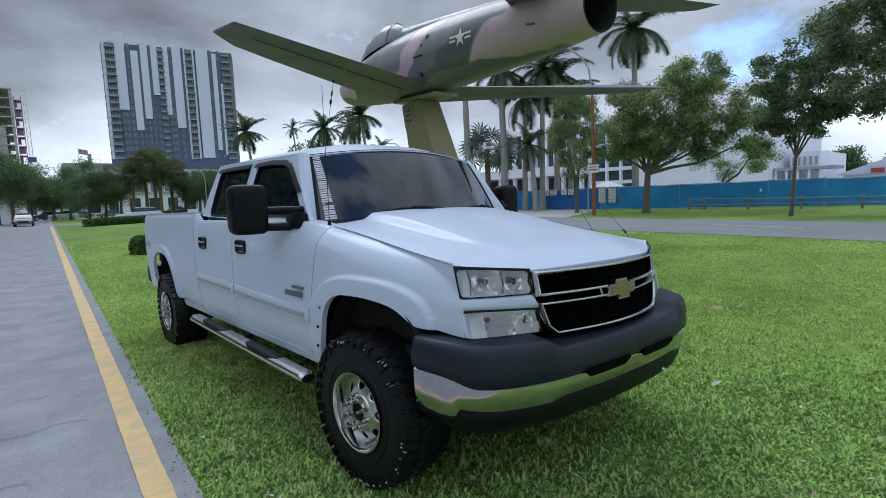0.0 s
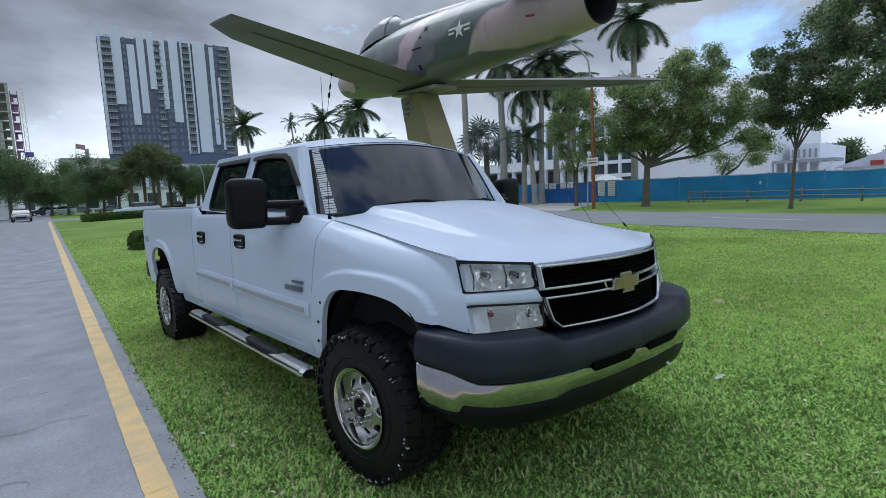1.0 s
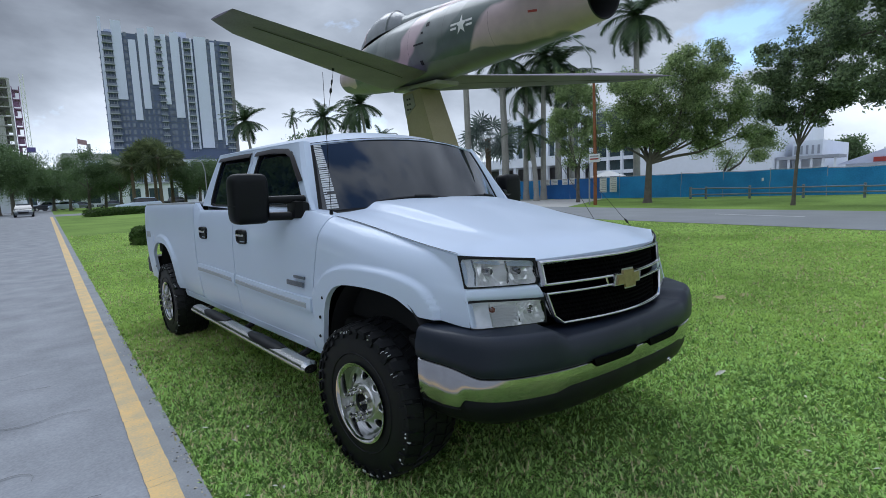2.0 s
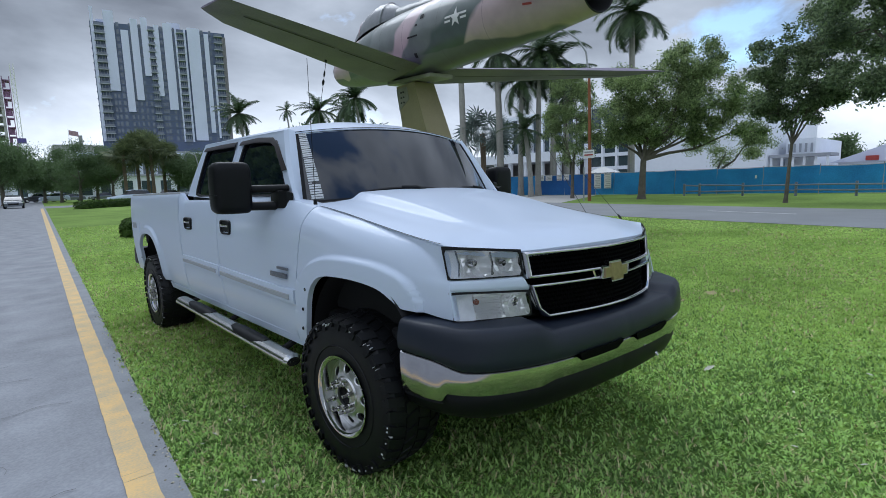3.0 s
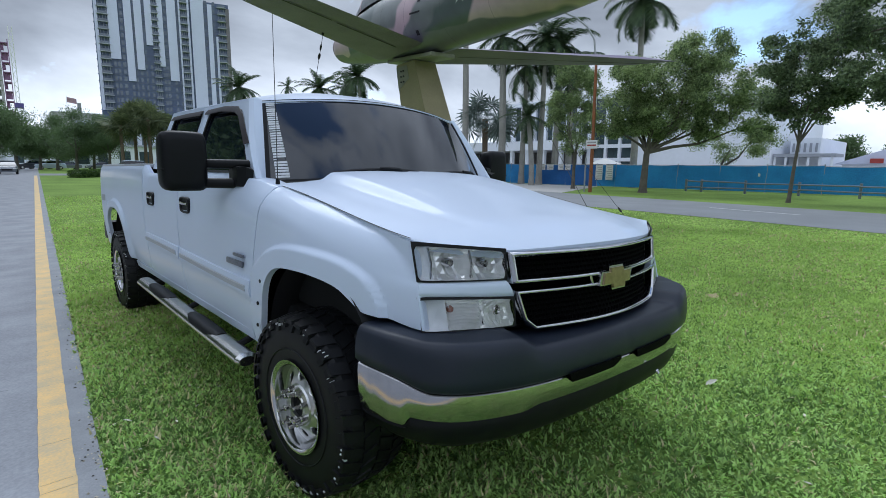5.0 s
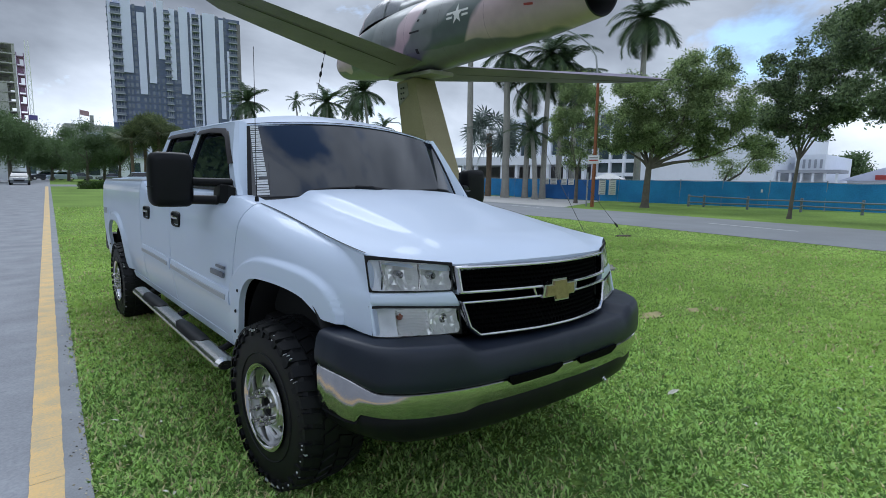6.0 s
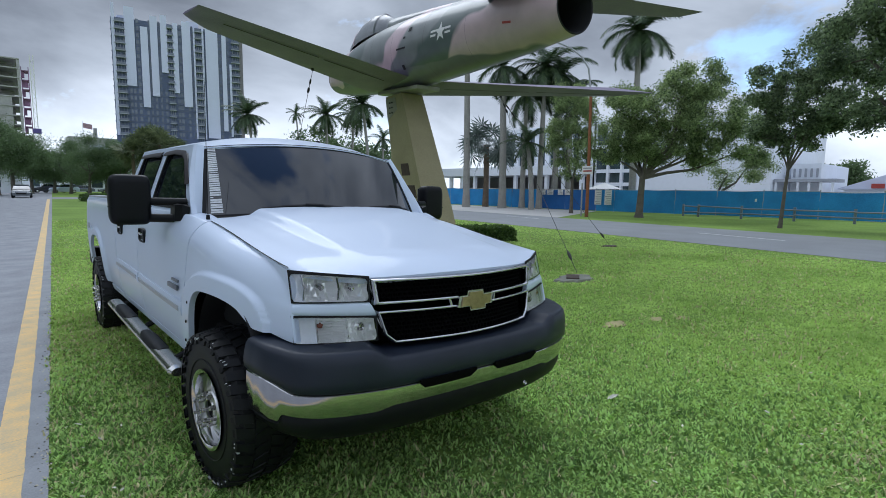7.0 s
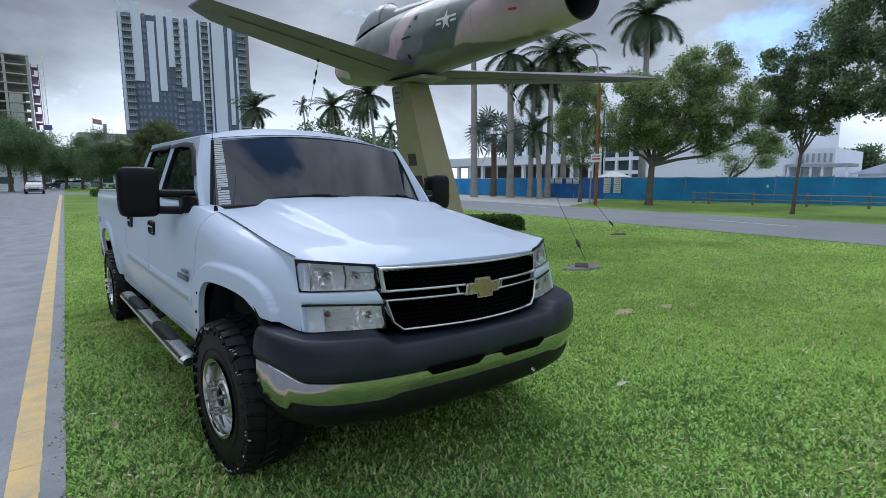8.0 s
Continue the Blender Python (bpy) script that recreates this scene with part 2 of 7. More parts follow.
def curve(points, x):
    """Piecewise smooth interpolation through (x, y) points."""
    xs, ys = [p[0] for p in points], [p[1] for p in points]
    if x <= xs[0]:
        return ys[0]
    for k in range(len(xs) - 1):
        if x <= xs[k + 1]:
            t = (x - xs[k]) / (xs[k + 1] - xs[k])
            m0 = (ys[k + 1] - ys[max(k - 1, 0)]) / (xs[k + 1] - xs[max(k - 1, 0)]) * (xs[k + 1] - xs[k])
            m1 = (ys[min(k + 2, len(xs) - 1)] - ys[k]) / (xs[min(k + 2, len(xs) - 1)] - xs[k]) * (xs[k + 1] - xs[k])
            return (2 * t**3 - 3 * t**2 + 1) * ys[k] + (t**3 - 2 * t**2 + t) * m0 + (3 * t**2 - 2 * t**3) * ys[k + 1] + (t**3 - t**2) * m1
    return ys[-1]


def mesh_object(name, verts, faces, mat, parent=None):
    """A mesh straight from arrays, for what is too many to build face by face."""
    me = bpy.data.meshes.new(name)
    verts, faces = np.asarray(verts, np.float32), np.asarray(faces, np.int32)
    me.vertices.add(len(verts))
    me.vertices.foreach_set("co", verts.ravel())
    k = faces.shape[1]
    me.loops.add(faces.size)
    me.loops.foreach_set("vertex_index", faces.ravel())
    me.polygons.add(len(faces))
    me.polygons.foreach_set("loop_start", np.arange(0, faces.size, k, dtype=np.int32))
    me.update(calc_edges=True)
    ob = new(name, me)
    if parent:
        ob.parent = parent
    me.materials.append(mat)
    return ob

# ---- the pickup truck: u across (passenger side negative), v back from the front axle, z up ----
truck = thing("pickup_truck", "white lifted crew cab pickup truck parked on the grass", "truck",
              Matrix.Translation((2.34, 2.18, 0.02)) @ pose(0, 0, 0, -0.5, 0, 0))
LEAN_M = Matrix.Translation((-0.95, 0, 0.4)) @ pose(0, 0, 0, 0, 0.8, 0) @ Matrix.Diagonal((1.012, 1, 1, 1)) @ Matrix.Translation((0.95, 0, -0.4))


def tpart(name, bm, mat, parent=None, label="", angle=35, smooth=True):
    """A part of the leaning body."""
    for q in bm.verts:
        # the driver's front corner stands a little ahead of the other
        k = max(0.0, q.co.x) * smooth01(-q.co.y, 0.0, 0.55)
        q.co.x -= 0.03 * k
        q.co.y -= 0.075 * k
    bm.transform(LEAN_M)
    return part(name, bm, mat, parent or truck, label, smooth, angle)


AXLE_F, AXLE_R = 0.0, 3.91


def arch_low(v, centre, sill, top, front, back):
    """Height of the wheel opening's edge over the sill."""
    d = v - centre
    a = front if d < 0 else back
    q = min(1.0, abs(d) / a)
    return sill + (top - sill) * max(0.0, 1 - q**2.7) ** (1 / 2.7)


FRONT_ARCH = [(-0.37, 0.858), (-0.31, 0.864), (-0.262, 0.893), (-0.18, 0.936), (-0.03, 0.962), (0.13, 0.967), (0.25, 0.955), (0.32, 0.93), (0.37, 0.89), (0.405, 0.84), (0.435, 0.76), (0.455, 0.66), (0.47, 0.545)]
FRONT_CREASE = [(-0.43, 0.80), (-0.41, 0.895), (-0.36, 0.975), (-0.23, 1.035), (-0.05, 1.065), (0.2, 1.067), (0.40, 1.02), (0.47, 0.965), (0.505, 0.88), (0.52, 0.66), (0.53, 0.5)]


def flare(v, z):
    """How far the wheel-opening lips stand out."""
    out = 0.0
    if -0.43 < v < 0.53:
        out = 0.024 * smooth01(curve(FRONT_CREASE, v) - z, -0.004, 0.022)
    c, base, a, top = AXLE_R + 0.11, 0.56, 0.44, 0.45
    r = ((abs(v - c) / a) ** 2.4 + (max(0, z - base) / top) ** 2.4) ** (1 / 2.4)
    if z < base:
        r = abs(v - c) / a
    return max(out, 0.025 * (1 - smooth01(r, 1.13, 1.19)))


def side_section(v):
    """Half widths and heights of the body side at v, from the sill up."""
    top = 1.132 + 0.19 * smooth01(v, -0.75, 0.80)
    if v < 2.80:
        over = lerp(0.818, 0.86, smooth01(v, 0.3, 0.66))
        fender = [(0.93, 0.50), (0.955, 0.60), (0.968, 0.78), (0.97, 0.95), (0.955, top - 0.13), (0.925, top - 0.06), (0.88, top - 0.018), (over, top)]
        door = [(0.925, 0.50), (0.95, 0.60), (0.968, 0.74), (0.98, 0.92), (0.983, 1.08), (0.972, 1.22), (0.952, 1.32), (0.935, 1.352)]
        k = smooth01(v, 0.46, 0.86)
        return [(lerp(a[0], b[0], k), lerp(a[1], b[1], k)) for a, b in zip(fender, door)]
    return [(0.925, 0.50), (0.95, 0.60), (0.968, 0.74), (0.982, 0.92), (0.986, 1.08), (0.982, 1.25), (0.972, 1.37), (0.95, 1.415)]


def section_points(v, low, n):
    """n points up the side from the height low."""
    sec = side_section(v)
    dense = []
    for k in range(len(sec) - 1):
        for j in range(8):
            t = j / 8
            p0, p1, p2, p3 = sec[max(k - 1, 0)], sec[k], sec[k + 1], sec[min(k + 2, len(sec) - 1)]
            q = [0.5 * (2 * p1[i] + (p2[i] - p0[i]) * t + (2 * p0[i] - 5 * p1[i] + 4 * p2[i] - p3[i]) * t * t + (3 * p1[i] - p0[i] - 3 * p2[i] + p3[i]) * t**3) for i in (0, 1)]
            dense.append(q)
    dense.append(list(sec[-1]))
    for k in range(len(dense) - 1):
        if dense[k + 1][1] > low:
            t = max(0, (low - dense[k][1]) / (dense[k + 1][1] - dense[k][1]))
            dense = [[lerp(dense[k][0], dense[k + 1][0], t), max(low, dense[k][1])]] + dense[k + 1:]
            break
    lens = [0.0]
    for a, b in zip(dense, dense[1:]):
        lens.append(lens[-1] + math.hypot(b[0] - a[0], b[1] - a[1]))
    out, k = [], 0
    for i in range(n):
        s = lens[-1] * i / (n - 1)
        while k < len(lens) - 2 and lens[k + 1] < s:
            k += 1
        t = (s - lens[k]) / max(1e-9, lens[k + 1] - lens[k])
        w, z = lerp(dense[k][0], dense[k + 1][0], t), lerp(dense[k][1], dense[k + 1][1], t)
        w -= min(w - 0.814, 0.142 * max(0.0, (0.15 - v) / 0.725) ** 1.35) if v < 0.15 else 0
        out.append((w + flare(v, z) , z))
    return out


def nose_v(v, z):
    """Ends the fender along the slant of the lamps, and slants the seam between fender and door."""
    near = smooth01(v, 0.44, 0.515) if v < 0.52 else 1 - smooth01(v, 0.52, 1.1)
    v += 0.072 * near * smooth01(1.32 - z, 0.0, 0.55)
    if v > -0.3:
        return v
    return -0.3 + (v + 0.3) * (-0.3 - (-0.565 - (0.9 - z) * 0.11 + 0.15 * max(0.0, z - 0.83))) / 0.275


def side_panel(name, columns, low, side, label=""):
    bm = B()
    grid = []
    for v in columns:
        grid.append([(side * w, nose_v(v, z), z) for w, z in section_points(v, low(v), 56)])
    sheet(bm, grid)
    rim_edges(bm, lambda p: (-side * 0.03, 0, 0))
    return tpart(name, bm, PAINT, label=label)


def spread(a, b, n):
    return [lerp(a, b, i / (n - 1)) for i in range(n)]


def opening_columns(c, front, back, n=26):
    return [c - front * math.cos(math.pi / 2 * i / n) for i in range(n)] + [c + back * math.sin(math.pi / 2 * i / n) for i in range(n + 1)]


F_LOW = lambda v: curve(FRONT_ARCH, v) if v < 0.47 else 0.54
R_LOW = lambda v: arch_low(v, AXLE_R + 0.11, 0.56, 1.005, 0.43, 0.43) if abs(v - AXLE_R - 0.06) < 0.43 else 0.56
f_cols = [-0.575, -0.55, -0.52, -0.49, -0.46, -0.44, -0.42, -0.40, -0.385] + spread(-0.37, 0.35, 34) + spread(0.36, 0.47, 18) + [0.4701, 0.485, 0.50, 0.515]
r_cols = spread(2.815, AXLE_R - 0.3405, 14) + opening_columns(AXLE_R + 0.11, 0.43, 0.43) + spread(AXLE_R + 0.5401, 4.80, 7)


def fender_low(v):
    return lerp(0.858, 0.836, smooth01(-v, 0.37, 0.56)) if v <= -0.37 else F_LOW(v)


for side in (-1, 1):
    side_panel("front_fender", f_cols, fender_low, side)
    side_panel("front_door", spread(0.523, 1.835, 24), lambda v: 0.54, side)
    side_panel("rear_door", spread(1.845, 2.80, 18), lambda v: 0.545, side)
    side_panel("bed_side", r_cols, R_LOW, side)
    # rocker below the doors
    bm = B()
    rings(bm, [[(side * 0.86, v, 0.50), (side * 0.925, v, 0.49), (side * 0.94, v, 0.545), (side * 0.9, v, 0.56)] for v in (0.44, 1.5, 3.46)])
    tpart("rocker_panel", bm, PAINT)
    # wheel liners
    for c in (AXLE_F + 0.03, AXLE_R + 0.11):
        bm = B()
        loops = []
        for k in range(19):
            a = math.pi * k / 18
            loops.append([(side * w, c + 0.50 * math.cos(a) * 0.96, 0.5 + 0.52 * math.sin(a)) for w in (0.93, 0.7, 0.35)])
        sheet(bm, loops)
        tpart("wheel_liner", bm, DARK)
    # door mouldings: white strip with a grey insert
    for v0, v1 in ((0.60, 1.825), (1.855, 2.775)):
        bm = B()
        def mould(v):
            z = lerp(0.762, 0.803, smooth01(v, 0.6, 2.8))
            return z
        loops = []
        for v in spread(v0, v1, 10):
            z, w = mould(v), 0.965
            loops.append([(side * w, v, z - 0.012), (side * (w + 0.022), v, z - 0.006), (side * (w + 0.026), v, z + 0.03), (side * (w + 0.02), v, z + 0.072), (side * w, v, z + 0.08)])
        rings(bm, loops)
        strip = tpart("door_moulding", bm, PAINT)
        bm = B()
        loops = []
        for v in spread(v0 + 0.05, v1 - 0.02, 10):
            z, w = mould(v) + 0.012, 0.990
            loops.append([(side * w, v, z), (side * (w + 0.005), v, z + 0.004), (side * (w + 0.005), v, z + 0.028), (side * w, v, z + 0.032)])
        rings(bm, loops)
        tpart("trim_insert", bm, GREY_TRIM, strip, "grey moulding insert")
    # door handles: black cup with a chrome pull
    for v in (1.645, 2.555):
        bm = B()
        loops = []
        for o, g in ((-0.02, 1.0), (0.008, 1.0), (0.013, 0.94), (0.013, 0.84), (0.002, 0.74), (0.002, 0.01)):
            loops.append([(side * (0.979 + o), v + 0.098 * g * math.copysign(abs(math.cos(a)) ** 0.42, math.cos(a)) + 0.006 * math.sin(a), 1.158 + 0.052 * g * math.copysign(abs(math.sin(a)) ** 0.42, math.sin(a))) for a in (2 * math.pi * q / 28 for q in range(28))])
        rings(bm, loops)
        h = tpart("door_handle", bm, BLACK_PLASTIC, label="black door handle")
        bm = B()
        box(bm, (side * 0.992 - 0.007, v - 0.072, 1.160), (side * 0.994 + 0.007, v + 0.072, 1.180), 0.006)
        tpart("pull", bm, CHROME, h, "chrome pull of the handle")
    # model badges as plain bars
    bm = B()
    box(bm, (side * 0.986 - 0.005, 0.68, 0.892), (side * 0.984 + 0.005, 0.90, 0.922), 0.004)
    tpart("door_badge", bm, BADGE, label="grey model badge on the door")
    bm = B()
    box(bm, (side * 0.986 - 0.005, 0.66, 0.942), (side * 0.984 + 0.005, 0.80, 0.958), 0.004)
    tpart("door_badge", bm, BADGE)
    bm = B()
    for k in range(3):
        box(bm, (side * 0.988 - 0.003, 4.56 + 0.065 * k, 1.045), (side * 0.988 + 0.003, 4.61 + 0.065 * k, 1.11), 0.002)
    tpart("bed_badge", bm, GREY_TRIM, label="faded decal bars on the bed side")

# flare screws along the openings' inner edge
for side in (-1, 1):
    for v, z in ((0.472, 0.64), (0.462, 0.75), (0.425, 0.865), (AXLE_R + 0.46, 0.72)):
        bm = B()
        lathe(bm, [(0, 0.001), (side * 0.005, 0.008), (0, 0.010)], 10, "x", (side * 0.993, v + 0.012, z))
        tpart("flare_screw", bm, DARK)


# greenhouse
def glass_w(z):
    h = z - 1.35
    return 0.912 - 0.28 * h - 0.10 * h * h


def on_side(v, z, side, out=0.0):
    narrow = 0.05 * smooth01(0.95 - v, 0.0, 0.4)
    return (side * (glass_w(z) - narrow * (1 - 0.6 * (z - 1.35) / 0.45) + out), v, z)


def poly(points, n=7):
    """A closed loop with n steps a side."""
    out = []
    for k, p in enumerate(points):
        q = points[(k + 1) % len(points)]
        out += [(lerp(p[0], q[0], i / n), lerp(p[1], q[1], i / n)) for i in range(n)]
    return out


def rounded(points, r, n=7):
    """The same count of points as poly, with the corners drawn in."""
    out = poly(points, n)
    m = len(out)
    for k in range(0, m, n):
        a, b = out[(k - 1) % m], out[(k + 1) % m]
        c = out[k]
        out[k] = (lerp(c[0], (a[0] + b[0]) / 2, r), lerp(c[1], (a[1] + b[1]) / 2, r))
    return out


WIN = {
    "front": ([(0.72, 1.345), (1.815, 1.352), (1.80, 1.812), (1.06, 1.79)], [(0.80, 1.368), (1.735, 1.375), (1.715, 1.772), (1.13, 1.742)]),
    "rear": ([(1.825, 1.352), (2.79, 1.39), (2.67, 1.83), (1.81, 1.812)], [(1.885, 1.376), (2.58, 1.385), (2.575, 1.785), (1.875, 1.775)]),
}
for side in (-1, 1):
    for key, (outer, inner) in WIN.items():
        bm = B()
        frame_between(bm, [on_side(v, z, side) for v, z in poly(outer)], [on_side(v, z, side, -0.006) for v, z in rounded(inner, 0.4)], (-side * 0.03, 0, 0))
        fr = tpart("door_frame", bm, PAINT)
        bm = B()
        loop = [bm.verts.new(on_side(v, z, side, -0.018)) for v, z in rounded(inner, 0.4)]
        bm.faces.new(loop)
        tpart("side_window", bm, TINTED, label="dark tinted side window", smooth=False)
        bm = B()
        grow = [(v + 0.012 * (1 if v < sum(p[0] for p in inner) / 4 else -1), z + 0.012 * (1 if z < 1.56 else -1)) for v, z in rounded(inner, 0.4)]
        frame_between(bm, [on_side(v, z, side, 0.001) for v, z in rounded(inner, 0.4)], [on_side(v, z, side, -0.004) for v, z in grow], (-side * 0.014, 0, 0))
        tpart("window_seal", bm, BLACK_PLASTIC, fr)
    # rain visors over the windows, and down the front edge of the front one
    for line in ([(1.76, 1.780), (1.45, 1.779), (1.20, 1.757), (1.08, 1.70), (0.98, 1.62), (0.87, 1.53)], [(2.60, 1.795), (2.25, 1.793), (1.86, 1.784)]):
        bm = B()
        loops = []
        for k, (v, z) in enumerate(line):
            inward = (0.0, -0.034) if k < len(line) - 3 or len(line) == 3 else (0.027, -0.009)
            a = on_side(v, z, side, 0.004)
            b = on_side(v + inward[0] * 0.5, z + inward[1] * 0.5, side, 0.014)
            c = on_side(v + inward[0], z + inward[1], side, 0.016)
            loops.append([a, b, c])
        sheet(bm, loops)
        rim_edges(bm, lambda p: (-side * 0.004, 0, 0))
        tpart("window_visor", bm, SMOKE, label="smoked plastic window visor")


def windshield_point(s, t, out=0.0):
    """s from -1 to 1 across, t from 0 at the cowl to 1 at the roof."""
    w = lerp(0.815, 0.722, t)
    v = lerp(0.765, 1.01, t) - lerp(0.25, 0.13, t) * (1 - s * s)
    z = lerp(1.33, 1.778, t) + lerp(0.03, 0.052, t) * (1 - s * s) + 0.02 * math.sin(math.pi * t)
    return Vector((s * w, v, z)) + Vector((0, -0.75, 0.65)) * out


bm = B()
sheet(bm, [[windshield_point(-1 + 2 * i / 24, j / 12) for i in range(25)] for j in range(13)])
tpart("windshield", bm, TINTED, label="dark tinted windshield reflecting clouds")
bm = B()
loop_o = [(s, t) for s, t in [(-1 + 2 * i / 24, -0.02) for i in range(24)] + [(1, i / 12) for i in range(12)] + [(1 - 2 * i / 24, 1) for i in range(24)] + [(-1, 1 - i / 12) for i in range(12)]]
frame_between(bm, [windshield_point(s, t * 0.968, 0.004) for s, t in loop_o], [windshield_point(s * 0.975, 0.02 + t * 0.928, 0.004) for s, t in loop_o], (0, 0.01, -0.012))
tpart("windshield_seal", bm, BLACK_PLASTIC)
# white lettering down the glass edge, as plain bars
WIDE, SLIM, DOT = 0, 1, 2
pattern = [WIDE, SLIM, WIDE, WIDE, WIDE, WIDE, WIDE, SLIM, WIDE, WIDE, WIDE, WIDE, WIDE, DOT, WIDE, WIDE, WIDE]
seg = [{WIDE: 1.0, SLIM: 0.5, DOT: 0.5}[k] for k in pattern]
run, total = 0.0, sum(seg)
for k, kind in enumerate(pattern):
    t0, t1 = 0.962 - 0.945 * (run + 0.10) / total, 0.962 - 0.945 * (run + seg[k] - 0.10) / total
    run += seg[k]
    f = run / total
    s0, s1 = lerp(-0.978, -0.945, f), lerp(-0.918, -0.868, f)
    if kind == DOT:
        s0, s1 = s0, lerp(s0, s1, 0.3)
    # each letter is a pair of upright bars, a slim one a single bar
    for f0, f1 in (((0.0, 0.42), (0.58, 1.0)) if kind == WIDE else ((0.2, 0.8),)):
        bm = B()
        sheet(bm, [[windshield_point(lerp(s0, s1, i / 2), lerp(t0, t1, lerp(f0, f1, j / 2)), 0.003) for i in range(3)] for j in range(3)])
        rim_edges(bm, lambda p: (0, 0.004, -0.003))
        tpart("decal_bar", bm, DECAL, label="white lettering bar on the windshield")

# A-pillars: skin between the windshield edge and the front door frame
for side in (-1, 1):
    bm = B()
    grid = []
    for j in range(13):
        t = j / 12
        a = windshield_point(side, t, 0.006)
        vz = (lerp(0.72, 1.06, t), lerp(1.345, 1.79, t))
        b = Vector(on_side(*vz, side, 0.002))
        mid = (a + b) / 2 + Vector((side * 0.014, -0.016, 0.006))
        grid.append([a, (a * 2 + b) / 3 + Vector((side * 0.009, -0.013, 0.005)), mid, (a + b * 2) / 3 + Vector((side * 0.010, -0.010, 0.003)), b])
    sheet(bm, grid)
    tpart("a_pillar", bm, PAINT)
    # C-pillar back to the cab's rear wall
    bm = B()
    sheet(bm, [[on_side(lerp(2.79, 2.67, t), lerp(1.39, 1.83, t), side), (side * (glass_w(lerp(1.38, 1.83, t)) - 0.05), lerp(2.83, 2.71, t), lerp(1.40, 1.83, t)), (0, lerp(2.86, 2.75, t), lerp(1.40, 1.86, t))] for t in spread(0, 1, 8)])
    tpart("rear_cab_panel", bm, PAINT)

# roof: front edge follows the glass, sides follow the door frames
bm = B()
grid = []
for j in range(17):
    q = j / 16
    row = []
    for i in range(25):
        s = -1 + 2 * i / 24
        front = windshield_point(s, 0.965, 0.008)
        back_v = 2.71 + 0.05 * (1 - s * s)
        w = lerp(0.728, 0.742, smooth01(q, 0, 0.25))
        edge = 1.788 + 0.04 * q
        crown = 0.112 * (1 - abs(s) ** 2.6) * (1 - 0.15 * abs(2 * q - 1) ** 3)
        z = edge + crown * (0.62 + 0.38 * smooth01(q, 0, 0.22) * smooth01(1 - q, 0, 0.2))
        v = lerp(front.y, back_v, q)
        z = lerp(front.z, z, smooth01(q, 0, 0.1))
        row.append((s * (w + 0.022 * math.sin(math.pi * q)), v, z))
    grid.append(row)
sheet(bm, grid)
rim_edges(bm, lambda p: (0, 0, -0.03))
tpart("roof", bm, PAINT)
for side in (-1, 1):
    bm = B()
    sheet(bm, [[on_side(lerp(1.06, 2.67, q), lerp(1.788, 1.828, q), side, 0.002), (side * (0.742 + 0.02 * math.sin(math.pi * q)), lerp(1.05, 2.69, q), lerp(1.795, 1.835, q))] for q in spread(0, 1, 14)])
    tpart("roof_rail", bm, PAINT)
bm = B()
rings(bm, [[(0.36 + 0.012 * c, v, z) for c in (-1, 1)] + [(0.36 + 0.012 * c * 0.4, v + 0.02, z + h) for c in (1, -1)] for v, z, h in ((1.42, 1.875, 0.01), (1.50, 1.875, 0.07), (1.56, 1.875, 0.075))])
tpart("roof_antenna", bm, BLACK_PLASTIC, label="small black roof antenna")
# dark cab interior floor and seats line, which the tinted glass hides
bm = B()
box(bm, (-0.80, 0.75, 0.6), (0.80, 2.6, 1.30), 0.05)
tpart("cab_floor", bm, DARK)

# mast antenna on the passenger cowl
bm = B()
tube(bm, [(-0.835, 0.57, 1.29), (-0.835, 0.57, 1.345)], [0.014, 0.01], 8)
tube(bm, [(-0.835, 0.57, 1.345), (-0.832, 0.582, 2.13)], [0.0022, 0.0014], 6)
tpart("mast_antenna", bm, BLACK_PLASTIC)


# hood
def face_v(u, z):
    """The front face of the truck in plan, leaning back with height."""
    return -0.755 + 0.247 * (abs(u) / 0.82) ** 1.65 - 0.055 - (0.9 - z) * 0.11


def hood_z(u, v):
    a = min(1, max(0, (v + 0.75) / 1.45))
    edge = 1.132 + 0.19 * smooth01(v, -0.75, 0.80)
    half = lerp(0.812, 0.835, a)
    crown = 0.055 * (1 - min(1, abs(u) / half) ** 2.4)
    bulge = 0.036 * smooth01(v, -0.75, 0.35) * (1 - smooth01(abs(u), lerp(0.42, 0.54, a), lerp(0.51, 0.615, a)))
    groove = -0.003 * math.exp(-((abs(u) - lerp(0.60, 0.70, a)) / 0.05) ** 2) * smooth01(v, -0.4, 0.1)
    d = v - (face_v(u, 1.15) + 0.0)
    droop = 0.075 * max(0, 1 - d / 0.30) ** 2.2 * (1 - min(1, abs(u) / half) ** 5)
    return edge + crown + bulge + groove - droop


